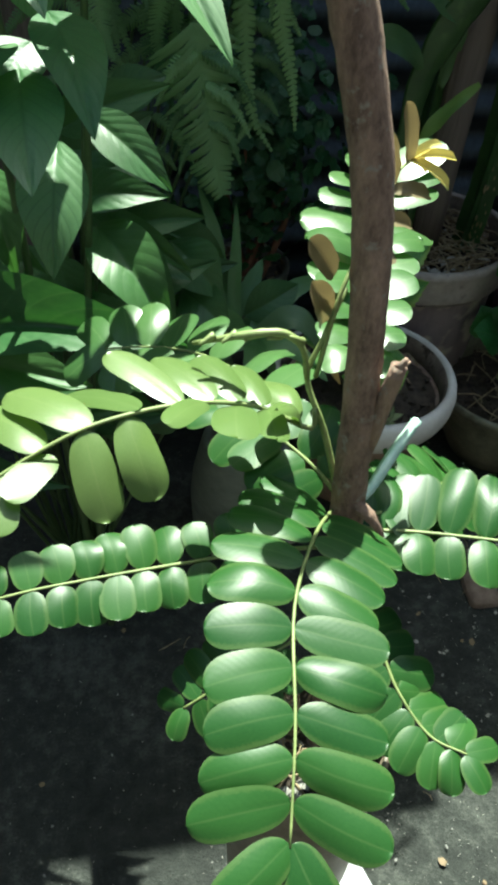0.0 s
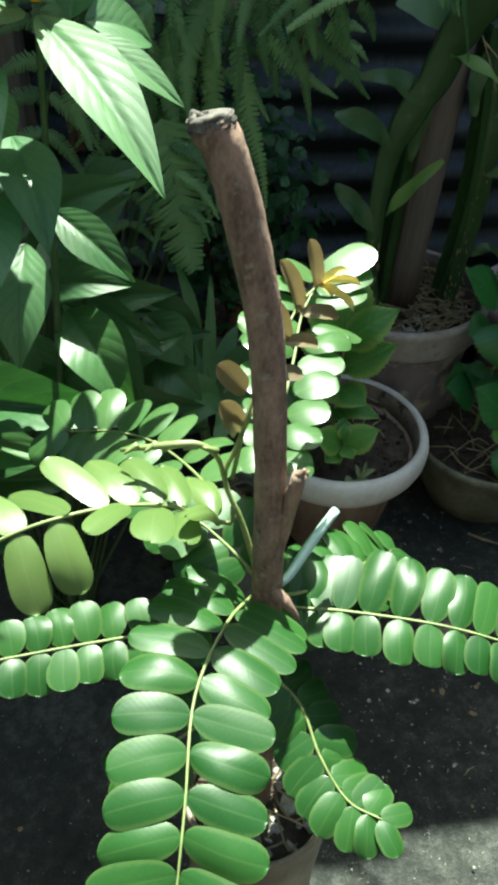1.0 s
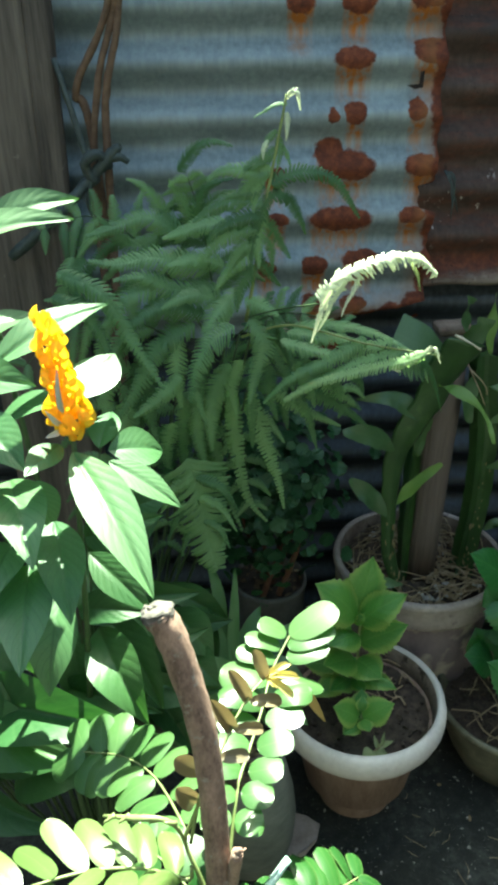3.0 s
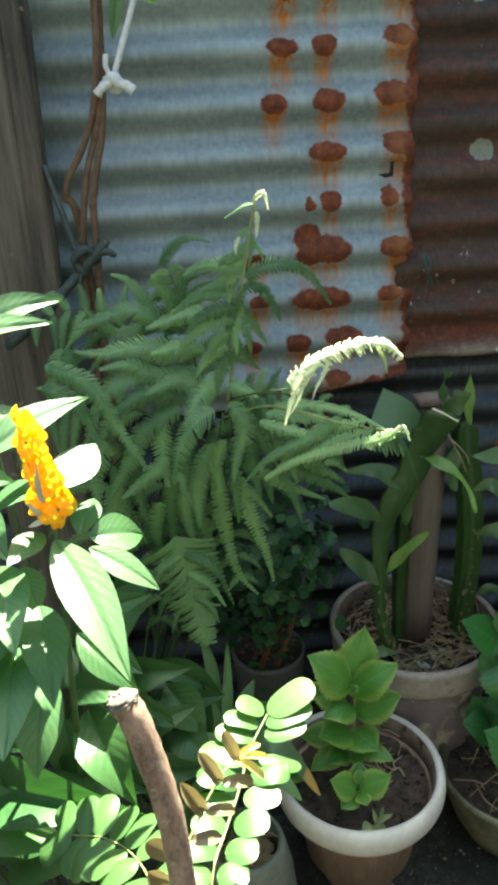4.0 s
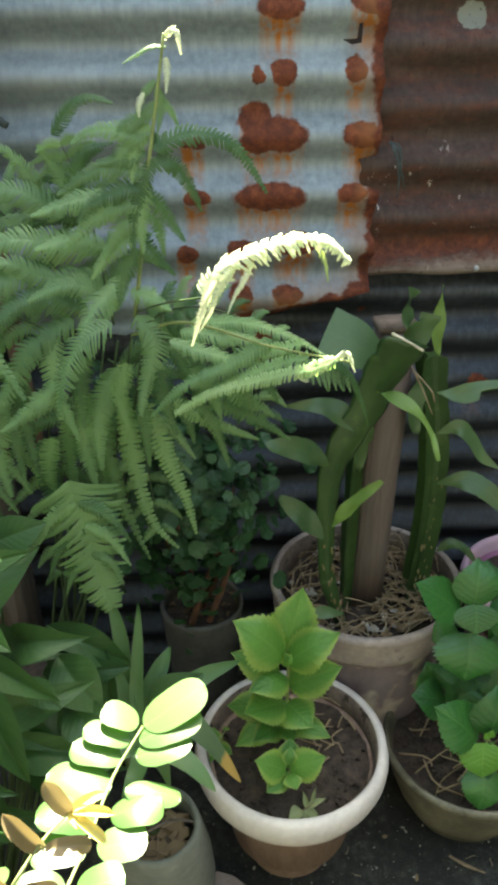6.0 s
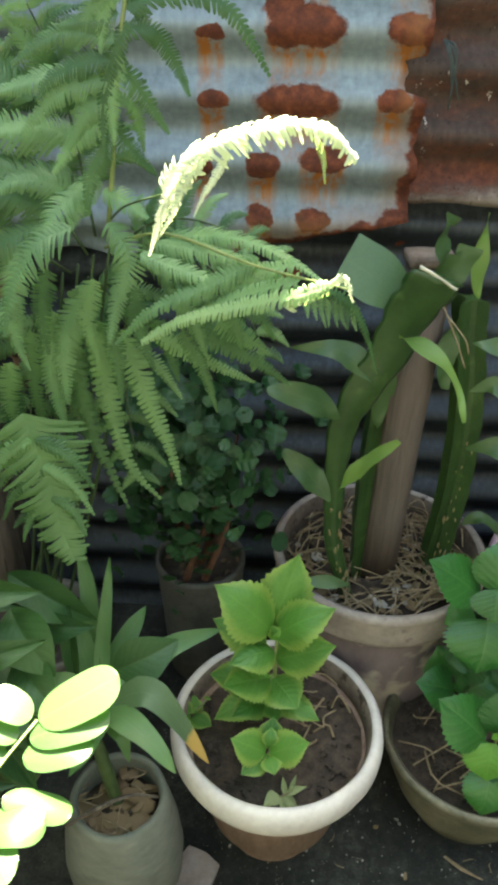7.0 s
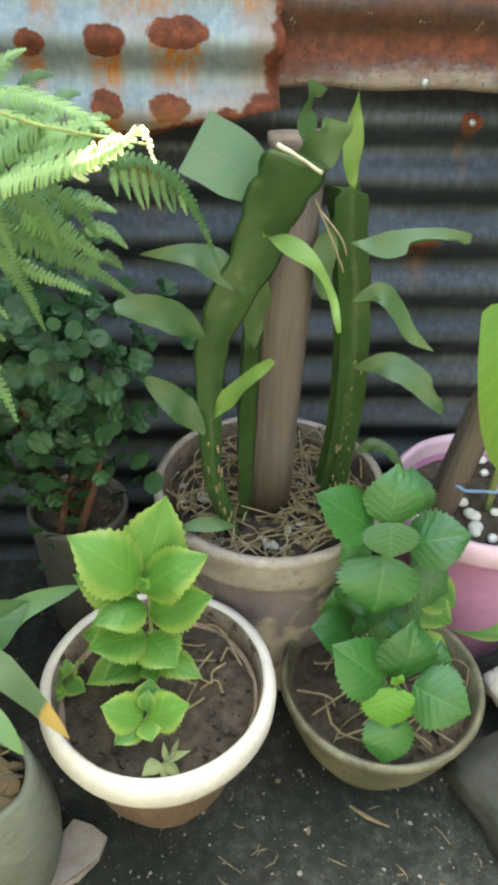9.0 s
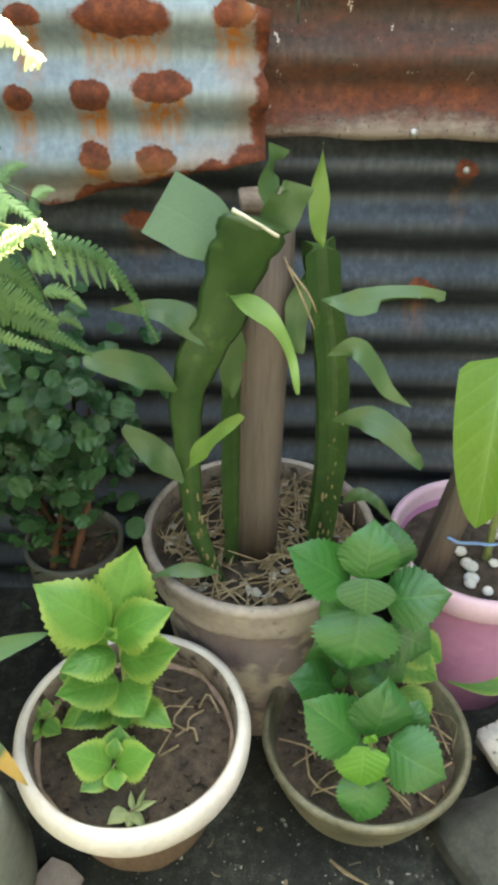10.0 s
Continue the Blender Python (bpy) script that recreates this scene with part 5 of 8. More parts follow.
# ---- broad dark leaves below it
lily = thing("broadleaf_plant", (-0.08, 1.5, 0.0), "clump of dark green broad pointed leaves", "plant")
for k, (base, tip, up, w) in enumerate((
    ((-0.021, 1.430, 0.682), (0.047, 1.380, 0.639), (0, -0.7, 0.75), 0.039),
    ((-0.041, 1.430, 0.604), (0.040, 1.390, 0.629), (0, -0.7, 0.75), 0.038),
    ((-0.018, 1.410, 0.591), (0.039, 1.315, 0.540), (0.1, -0.85, 0.55), 0.055),
    ((-0.141, 1.420, 0.470), (0.038, 1.295, 0.549), (0, -0.7, 0.75), 0.074),
    ((-0.199, 1.400, 0.471), (-0.042, 1.290, 0.517), (0, -0.7, 0.75), 0.073),
    ((0.056, 1.550, 0.496), (0.108, 1.500, 0.453), (0.1, -0.85, 0.55), 0.057),
    ((0.067, 1.530, 0.445), (0.115, 1.480, 0.420), (0.1, -0.85, 0.55), 0.051),
    ((-0.041, 1.470, 0.632), (-0.003, 1.440, 0.575), (0, -0.7, 0.75), 0.051),
    ((-0.058, 1.440, 0.548), (-0.045, 1.400, 0.485), (0.1, -0.85, 0.55), 0.052),
    ((0.020, 1.520, 0.243), (0.060, 1.540, 0.274), (0.1, -0.85, 0.55), 0.043),
    ((-0.037, 1.520, 0.541), (0.070, 1.470, 0.510), (0, -0.7, 0.75), 0.034),
    ((-0.034, 1.550, 0.530), (0.005, 1.550, 0.583), (0.1, -0.85, 0.55), 0.049),
    ((-0.012, 1.470, 0.635), (0.045, 1.430, 0.622), (0, -0.7, 0.75), 0.037),
    ((-0.071, 1.570, 0.550), (0.042, 1.580, 0.626), (0.1, -0.85, 0.55), 0.069),
    ((-0.073, 1.420, 0.493), (0.045, 1.360, 0.508), (0, -0.7, 0.75), 0.041),
    ((-0.105, 1.420, 0.562), (-0.066, 1.380, 0.565), (0.1, -0.85, 0.55), 0.042),
    ((0.031, 1.500, 0.512), (0.071, 1.470, 0.497), (0, -0.7, 0.75), 0.029),
    ((0.148, 1.580, 0.373), (0.221, 1.600, 0.403), (0.1, -0.85, 0.55), 0.055),
    ((0.053, 1.550, 0.421), (0.107, 1.500, 0.402), (0.1, -0.85, 0.55), 0.046),
    ((-0.104, 1.420, 0.642), (-0.086, 1.360, 0.574), (0.1, -0.85, 0.55), 0.042),
    ((-0.002, 1.580, 0.638), (0.057, 1.580, 0.661), (0.1, -0.85, 0.55), 0.043),
    ((0.100, 1.600, 0.463), (0.109, 1.560, 0.359), (0.1, -0.85, 0.55), 0.019),
    ((-0.048, 1.500, 0.598), (-0.088, 1.480, 0.561), (0.1, -0.85, 0.55), 0.041),
    ((-0.14, 1.42, 0.38), (-0.01, 1.34, 0.44), (0, -0.9, 0.6), 0.06), ((-0.18, 1.40, 0.44), (-0.05, 1.30, 0.5), (0, -0.9, 0.6), 0.06),
    ((-0.04, 1.5, 0.45), (0.1, 1.5, 0.5), (0, -0.9, 0.6), 0.045), ((-0.02, 1.52, 0.4), (0.12, 1.49, 0.4), (0, -0.9, 0.6), 0.045),
    ((-0.03, 1.48, 0.56), (0.05, 1.40, 0.47), (0.3, -0.7, 0.7), 0.045), ((-0.16, 1.44, 0.6), (-0.11, 1.34, 0.5), (0, -0.7, 0.8), 0.055),
    ((-0.16, 1.5, 0.7), (-0.15, 1.38, 0.62), (0, -0.7, 0.8), 0.055), ((-0.1, 1.52, 0.3), (0.06, 1.46, 0.32), (0, -0.9, 0.6), 0.05),
    ((-0.18, 1.45, 0.3), (-0.08, 1.32, 0.36), (0, -0.9, 0.6), 0.06), ((-0.2, 1.5, 0.55), (-0.2, 1.36, 0.5), (0, -0.9, 0.6), 0.06),
    ((-0.02, 1.5, 0.33), (0.02, 1.4, 0.38), (0, -0.9, 0.6), 0.05), ((0.0, 1.56, 0.3), (0.12, 1.5, 0.36), (0, -0.7, 0.8), 0.05), ((0.0, 1.56, 0.36), (0.08, 1.47, 0.3), (0.2, -0.7, 0.8), 0.05),
    ((0.02, 1.6, 0.42), (0.13, 1.56, 0.46), (0, -0.9, 0.6), 0.045), ((-0.05, 1.56, 0.44), (0.06, 1.48, 0.42), (0, -0.9, 0.6), 0.055), ((-0.1, 1.54, 0.4), (-0.02, 1.44, 0.3), (0, -0.9, 0.6), 0.06), ((0.0, 1.58, 0.5), (0.09, 1.54, 0.53), (0, -0.9, 0.6), 0.045), ((-0.12, 1.54, 0.5), (-0.03, 1.44, 0.46), (0, -0.9, 0.6), 0.055), ((-0.05, 1.55, 0.62), (0.05, 1.5, 0.68), (0, -0.9, 0.6), 0.045),
    ((0.0, 1.6, 0.38), (0.11, 1.56, 0.33), (0.1, -0.8, 0.7), 0.055), ((-0.03, 1.62, 0.45), (0.06, 1.55, 0.5), (0.1, -0.8, 0.7), 0.055), ((0.02, 1.6, 0.3), (0.08, 1.54, 0.24), (0.2, -0.8, 0.7), 0.05), ((-0.02, 1.6, 0.36), (0.0, 1.5, 0.36), (0.2, -0.8, 0.7), 0.05), ((-0.06, 1.6, 0.52), (-0.02, 1.5, 0.57), (0.1, -0.8, 0.7), 0.05), ((0.03, 1.62, 0.48), (0.13, 1.6, 0.43), (0.1, -0.8, 0.7), 0.045), ((-0.14, 1.6, 0.42), (-0.07, 1.5, 0.4), (0.1, -0.8, 0.7), 0.06),
)):
    leaf = lay("leaf", BROAD[k % 4], lily, base, tip, up, w)
    b = Vector(base)
    part("petiole", tube([(-0.08 + 0.02 * math.cos(k), 1.5 + 0.02 * math.sin(k), -0.01), (b.x * 0.7 - 0.03, b.y + 0.03, b.z * 0.6), base], [0.003, 0.0022, 0.0016], 12, 6), "dark_petiole", lily)


# ---- fern
fern = thing("fern", N, "bushy green fern with arching feathered fronds, one tip sunlit", "plant")
for k in range(9):
    part("stipe", tube([(-0.02 + 0.03 * math.cos(k * 2.4), 1.8 + 0.03 * math.sin(k * 2.4), 0.19), (0.02 + 0.012 * k, 1.77 - 0.005 * k, 0.55), (0.05 + 0.018 * k, 1.735 - 0.006 * k, 0.76 + 0.012 * k)], [0.0026, 0.0022, 0.0015], 14, 6), "dark_petiole", fern)


def pinna_along(pts, width, up, mat="fern", lobes=26, seed=0, root=0.55, droop=0.3, slit=0.5, ragged=0.14, tail=0.8):
    """A feathered pinna along a curved line: a midrib with close blunt lobes that shorten towards a drawn-out tip."""
    rnd = random.Random(seed * 7 + 1)
    line = spline(pts, 160)
    run = [0.0]
    for a, b in zip(line, line[1:]):
        run.append(run[-1] + (b - a).length)
    total = run[-1]
    up = Vector(up).normalized()
    verts, faces, uvs = [], [], []
    lobes = int(lobes * 1.25)
    for i in range(lobes):
        s = 0.01 + 0.97 * i / lobes
        k = min(next(j for j, r in enumerate(run) if r >= s * total), 158)
        p, d = line[k], (line[k + 2] - line[max(k - 1, 0)]).normalized()
        p = p + d * (s * total - run[k])
        step = total * 0.97 / lobes
        side = d.cross(up).normalized()
        nrm = side.cross(d)
        half = 0.5 * width * (min(1.0, root + (1 - root) * s / 0.22) * (1 - s) ** tail * (1 - 0.1 * s) + 0.05)
        for sgn in (-1, 1):
            ll = half * rnd.uniform(1 - ragged, 1 + ragged)
            way = (side * sgn + d * rnd.uniform(0.3, 0.5) + nrm * rnd.uniform(-0.22, 0.12)).normalized()
            n = len(verts)
            for f, w in ((0.0, 0.56), (0.35, slit * 0.84), (0.72, slit * 0.74), (0.92, slit * 0.54), (1.0, slit * 0.2)):
                c = p + way * (ll * f) + nrm * (ll * (0.12 * math.sin(math.pi * f) - droop * f * f)) + d * (ll * 0.14 * f * f)
                h = w * step
                verts += [c - d * h, c + nrm * (0.10 * step), c + d * h]
                uvs += [(0.0, f), (0.5, f), (1.0, f)]
            for q in range(4):
                for j in range(2):
                    a = n + q * 3 + j
                    faces.append((a, a + 1, a + 4, a + 3) if sgn > 0 else (a + 3, a + 4, a + 1, a))
    return part("pinna", (verts, faces), mat, fern, "", True, uvs)


def fern_frond(pts, pairs, length, width, up, seed, drop=0.4):
    """A frond of the crown: a rachis with two rows of hanging pinnae."""
    rnd = random.Random(seed)
    part("rachis", tube(pts, [0.0016, 0.0012, 0.0006], 20, 5), "dark_petiole", fern)
    line = spline(pts, 100)
    up = Vector(up).normalized()
    for i in range(pairs):
        s = 0.15 + 0.83 * i / (pairs - 1)
        k = min(int(s * 100), 98)
        p, d = line[k], (line[k + 2] - line[k]).normalized()
        side = d.cross(up).normalized()
        nrm = side.cross(d)
        le = length * (1 - 0.72 * s ** 1.7) * rnd.uniform(0.85, 1.1)
        for sgn in (-1, 1):
            way = (side * sgn + d * rnd.uniform(0.3, 0.7) + nrm * rnd.uniform(-0.2, 0.2)).normalized()
            a, b = p + way * le * 0.5, p + way * le + Vector((0, 0, -drop * le * rnd.uniform(0.5, 1.3)))
            pinna_along([p, a, b], width * (1 - 0.5 * s), nrm + Vector((0, -0.5, 0.3)), lobes=20, seed=seed * 31 + 2 * i + sgn)


part("rachis", tube([(0.166, 1.665, 0.863), (0.177, 1.655, 0.923), (0.186, 1.648, 0.985), (0.198, 1.645, 1.046), (0.207, 1.642, 1.091), (0.214, 1.638, 1.128)], [0.0024, 0.002, 0.0012], 20, 6), "petiole", fern)
part("rachis", tube([(0.16, 1.67, 0.84), (0.22, 1.63, 0.868), (0.3, 1.56, 0.868), (0.368, 1.502, 0.874)], [0.0018, 0.0014, 0.0008], 20, 6), "petiole", fern)
part("rachis", tube([(0.17, 1.66, 0.87), (0.2, 1.58, 0.905), (0.241, 1.51, 0.934)], [0.0012, 0.001, 0.0008], 14, 6), "dark_petiole", fern)
# the frond that reaches the sun, painted pale as lit, with its hanging side pinnae
pinna_along([(0.241, 1.510, 0.934), (0.252, 1.515, 0.953), (0.276, 1.520, 0.967), (0.302, 1.525, 0.975), (0.326, 1.530, 0.978), (0.350, 1.535, 0.972), (0.373, 1.540, 0.950)], 0.024, (0.1, -0.55, 0.85), "fern_sunlit", seed=2, lobes=40, root=0.6, droop=0.6, ragged=0.6, tail=0.3, slit=0.6)
pinna_along([(0.251, 1.510, 0.948), (0.243, 1.507, 0.931), (0.236, 1.503, 0.913), (0.229, 1.500, 0.892)], 0.013, (0.5, -0.8, 0.3), "fern_sunlit", seed=3, lobes=26)
pinna_along([(0.282, 1.520, 0.958), (0.276, 1.513, 0.947), (0.267, 1.507, 0.934), (0.260, 1.500, 0.920)], 0.009, (0.5, -0.8, 0.3), "fern_sunlit", seed=4, lobes=18)
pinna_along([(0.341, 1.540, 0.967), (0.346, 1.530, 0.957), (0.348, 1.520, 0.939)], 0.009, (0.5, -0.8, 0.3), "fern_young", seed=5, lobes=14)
pinna_along([(0.269, 1.515, 0.958), (0.256, 1.510, 0.943), (0.245, 1.505, 0.920), (0.234, 1.500, 0.903)], 0.012, (0.5, -0.8, 0.3), "fern_sunlit", seed=6, lobes=20)
# the broad frond that runs out to the right, its tip painted pale as sunlit
pinna_along([(0.303, 1.570, 0.870), (0.262, 1.573, 0.845), (0.215, 1.577, 0.820), (0.179, 1.580, 0.783)], 0.032, (0.1, -0.6, 0.8), seed=8, lobes=30)
pinna_along([(0.335, 1.530, 0.869), (0.304, 1.550, 0.852), (0.267, 1.570, 0.830), (0.220, 1.590, 0.799)], 0.028, (0.1, -0.6, 0.8), seed=9, lobes=30)
pinna_along([(0.332, 1.560, 0.870), (0.295, 1.573, 0.856), (0.261, 1.587, 0.838), (0.229, 1.600, 0.816)], 0.030, (0.1, -0.6, 0.8), seed=10, lobes=28)
pinna_along([(0.225, 1.640, 0.863), (0.276, 1.610, 0.874), (0.319, 1.580, 0.871), (0.360, 1.550, 0.856)], 0.029, (0.1, -0.6, 0.8), seed=11, lobes=34)
pinna_along([(0.215, 1.620, 0.863), (0.261, 1.597, 0.865), (0.303, 1.573, 0.862), (0.340, 1.550, 0.853)], 0.029, (0.1, -0.6, 0.8), seed=12, lobes=32)
pinna_along([(0.205, 1.600, 0.860), (0.240, 1.587, 0.853), (0.275, 1.573, 0.848), (0.312, 1.560, 0.848)], 0.027, (0.1, -0.6, 0.8), seed=13, lobes=30)
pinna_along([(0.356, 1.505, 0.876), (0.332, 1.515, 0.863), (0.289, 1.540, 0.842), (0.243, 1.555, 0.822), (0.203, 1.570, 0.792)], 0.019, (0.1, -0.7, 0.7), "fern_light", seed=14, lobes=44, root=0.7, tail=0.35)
pinna_along([(0.324, 1.520, 0.852), (0.343, 1.515, 0.865), (0.357, 1.510, 0.875), (0.366, 1.505, 0.881), (0.373, 1.500, 0.862)], 0.012, (0.1, -0.7, 0.7), "fern_sunlit", seed=15, lobes=22, root=0.8, droop=0.5, ragged=0.4)
pinna_along([(0.337, 1.560, 0.848), (0.357, 1.570, 0.845), (0.379, 1.580, 0.831), (0.395, 1.590, 0.801), (0.412, 1.600, 0.753)], 0.015, (0.2, -0.8, 0.5), seed=16, lobes=26, root=0.8)
pinna_along([(0.342, 1.565, 0.842), (0.343, 1.562, 0.834), (0.344, 1.560, 0.825)], 0.009, (0.3, -0.9, 0.2), seed=17, lobes=14)
pinna_along([(0.347, 1.569, 0.844), (0.349, 1.567, 0.832), (0.352, 1.564, 0.821)], 0.009, (0.3, -0.9, 0.2), seed=18, lobes=14)
pinna_along([(0.354, 1.573, 0.841), (0.355, 1.571, 0.828), (0.360, 1.568, 0.813)], 0.009, (0.3, -0.9, 0.2), seed=19, lobes=14)
pinna_along([(0.359, 1.577, 0.839), (0.361, 1.575, 0.826), (0.362, 1.572, 0.812)], 0.009, (0.3, -0.9, 0.2), seed=20, lobes=14)
pinna_along([(0.365, 1.581, 0.836), (0.367, 1.579, 0.823), (0.370, 1.576, 0.810)], 0.009, (0.3, -0.9, 0.2), seed=21, lobes=14)
pinna_along([(0.371, 1.585, 0.832), (0.372, 1.583, 0.820), (0.378, 1.580, 0.807)], 0.009, (0.3, -0.9, 0.2), seed=22, lobes=14)
pinna_along([(0.376, 1.589, 0.828), (0.378, 1.587, 0.817), (0.379, 1.584, 0.805)], 0.009, (0.3, -0.9, 0.2), seed=23, lobes=14)
pinna_along([(0.382, 1.593, 0.823), (0.384, 1.591, 0.812), (0.387, 1.588, 0.802)], 0.009, (0.3, -0.9, 0.2), seed=24, lobes=14)
# pinnae that hang below
pinna_along([(0.133, 1.660, 0.802), (0.117, 1.673, 0.731), (0.128, 1.687, 0.618), (0.158, 1.700, 0.505)], 0.035, (0.15, -0.95, 0.3), seed=26, lobes=26)
pinna_along([(0.146, 1.660, 0.761), (0.151, 1.673, 0.666), (0.165, 1.687, 0.582), (0.198, 1.700, 0.525)], 0.035, (0.15, -0.95, 0.3), seed=27, lobes=26)
pinna_along([(0.171, 1.660, 0.762), (0.190, 1.670, 0.682), (0.209, 1.680, 0.616), (0.219, 1.690, 0.553)], 0.035, (0.15, -0.95, 0.3), seed=28, lobes=26)
pinna_along([(0.169, 1.630, 0.780), (0.171, 1.635, 0.736), (0.171, 1.640, 0.690)], 0.024, (0.15, -0.95, 0.3), seed=29, lobes=26)
pinna_along([(0.230, 1.650, 0.768), (0.250, 1.660, 0.720), (0.263, 1.670, 0.666)], 0.023, (0.15, -0.95, 0.3), seed=30, lobes=26)
pinna_along([(0.241, 1.640, 0.773), (0.293, 1.667, 0.735), (0.340, 1.695, 0.688)], 0.029, (0.15, -0.95, 0.3), seed=31, lobes=26)
pinna_along([(0.201, 1.650, 0.767), (0.252, 1.675, 0.724), (0.303, 1.700, 0.688)], 0.028, (0.15, -0.95, 0.3), seed=32, lobes=26)
pinna_along([(0.265, 1.640, 0.785), (0.293, 1.660, 0.758), (0.317, 1.680, 0.730)], 0.033, (0.15, -0.95, 0.3), seed=33, lobes=26)
pinna_along([(0.106, 1.660, 0.780), (0.096, 1.670, 0.720), (0.100, 1.680, 0.634)], 0.031, (0.15, -0.95, 0.3), seed=34, lobes=26)
pinna_along([(0.083, 1.660, 0.758), (0.075, 1.670, 0.684), (0.080, 1.680, 0.614)], 0.032, (0.15, -0.95, 0.3), seed=35, lobes=26)
pinna_along([(0.204, 1.660, 0.774), (0.216, 1.670, 0.736), (0.222, 1.680, 0.696)], 0.026, (0.15, -0.95, 0.3), seed=36, lobes=26)
pinna_along([(0.066, 1.640, 0.734), (0.054, 1.650, 0.682), (0.060, 1.660, 0.632)], 0.031, (0.15, -0.95, 0.3), seed=37, lobes=26)
pinna_along([(0.225, 1.630, 0.817), (0.242, 1.635, 0.791), (0.255, 1.640, 0.747)], 0.029, (0.15, -0.95, 0.3), seed=38, lobes=26)
pinna_along([(0.192, 1.630, 0.816), (0.194, 1.635, 0.774), (0.205, 1.640, 0.729)], 0.031, (0.15, -0.95, 0.3), seed=39, lobes=26)
pinna_along([(0.156, 1.630, 0.825), (0.146, 1.635, 0.782), (0.151, 1.640, 0.738)], 0.030, (0.15, -0.95, 0.3), seed=40, lobes=26)
pinna_along([(0.258, 1.620, 0.813), (0.280, 1.630, 0.790), (0.289, 1.640, 0.754)], 0.027, (0.15, -0.95, 0.3), seed=41, lobes=26)
pinna_along([(0.290, 1.620, 0.809), (0.308, 1.630, 0.791), (0.318, 1.640, 0.766)], 0.023, (0.15, -0.95, 0.3), seed=42, lobes=26)
pinna_along([(0.116, 1.630, 0.833), (0.104, 1.635, 0.791), (0.104, 1.640, 0.741)], 0.031, (0.15, -0.95, 0.3), seed=43, lobes=26)
pinna_along([(0.225, 1.660, 0.785), (0.263, 1.670, 0.760), (0.298, 1.680, 0.723)], 0.028, (0.15, -0.95, 0.3), seed=44, lobes=26)
pinna_along([(0.111, 1.690, 0.711), (0.109, 1.695, 0.652), (0.125, 1.700, 0.589)], 0.031, (0.15, -0.95, 0.3), seed=45, lobes=26)
pinna_along([(0.145, 1.680, 0.762), (0.145, 1.685, 0.715), (0.146, 1.690, 0.650)], 0.030, (0.15, -0.95, 0.3), seed=46, lobes=26)
pinna_along([(0.085, 1.600, 0.701), (0.101, 1.597, 0.626), (0.108, 1.593, 0.570), (0.120, 1.590, 0.523)], 0.111, (0.2, -0.9, 0.4), seed=47, lobes=24, root=0.85, slit=0.56, tail=0.6)
pinna_along([(0.095, 1.595, 0.676), (0.125, 1.590, 0.663), (0.150, 1.585, 0.625)], 0.022, (0.2, -0.9, 0.4), seed=48, lobes=16)
pinna_along([(0.099, 1.595, 0.646), (0.126, 1.590, 0.629), (0.147, 1.585, 0.592)], 0.020, (0.2, -0.9, 0.4), seed=49, lobes=16)
pinna_along([(0.090, 1.595, 0.675), (0.064, 1.590, 0.660), (0.045, 1.585, 0.626)], 0.022, (0.2, -0.9, 0.4), seed=50, lobes=16)
pinna_along([(0.096, 1.595, 0.640), (0.068, 1.590, 0.617), (0.051, 1.585, 0.581)], 0.020, (0.2, -0.9, 0.4), seed=51, lobes=16)
pinna_along([(0.102, 1.595, 0.608), (0.123, 1.590, 0.597), (0.136, 1.585, 0.565)], 0.018, (0.2, -0.9, 0.4), seed=52, lobes=16)
pinna_along([(0.098, 1.595, 0.602), (0.079, 1.590, 0.585), (0.068, 1.585, 0.554)], 0.017, (0.2, -0.9, 0.4), seed=53, lobes=16)
pinna_along([(0.149, 1.600, 0.880), (0.123, 1.587, 0.869), (0.102, 1.573, 0.836), (0.094, 1.560, 0.795)], 0.050, (-0.2, -0.7, 0.7), seed=54, lobes=22, slit=0.4)
pinna_along([(0.102, 1.560, 0.814), (0.106, 1.558, 0.792), (0.115, 1.555, 0.769)], 0.015, (0.15, -0.95, 0.3), seed=55, lobes=14)
# the upright frond and the crown behind it
pinna_along([(0.198, 1.645, 1.033), (0.232, 1.653, 1.045), (0.274, 1.662, 1.033), (0.309, 1.670, 0.982)], 0.029, (0.1, -0.85, 0.5), seed=57, lobes=26)
pinna_along([(0.194, 1.645, 1.019), (0.215, 1.653, 1.019), (0.231, 1.662, 0.995), (0.242, 1.670, 0.967)], 0.027, (0.1, -0.85, 0.5), seed=58, lobes=26)
pinna_along([(0.190, 1.645, 0.995), (0.202, 1.657, 0.976), (0.224, 1.670, 0.938)], 0.026, (0.1, -0.85, 0.5), seed=59, lobes=26)
pinna_along([(0.182, 1.645, 0.953), (0.192, 1.657, 0.931), (0.212, 1.670, 0.904)], 0.024, (0.1, -0.85, 0.5), seed=60, lobes=26)
pinna_along([(0.194, 1.645, 1.040), (0.170, 1.643, 1.050), (0.142, 1.642, 1.050), (0.121, 1.640, 1.038)], 0.030, (0.1, -0.85, 0.5), seed=61, lobes=26)
pinna_along([(0.188, 1.645, 1.012), (0.158, 1.643, 1.019), (0.131, 1.642, 1.010), (0.103, 1.640, 0.992)], 0.032, (0.1, -0.85, 0.5), seed=62, lobes=26)
pinna_along([(0.184, 1.645, 0.986), (0.154, 1.643, 0.981), (0.126, 1.642, 0.962), (0.103, 1.640, 0.939)], 0.033, (0.1, -0.85, 0.5), seed=63, lobes=26)
pinna_along([(0.179, 1.645, 0.960), (0.150, 1.643, 0.939), (0.127, 1.640, 0.910)], 0.031, (0.1, -0.85, 0.5), seed=64, lobes=26)
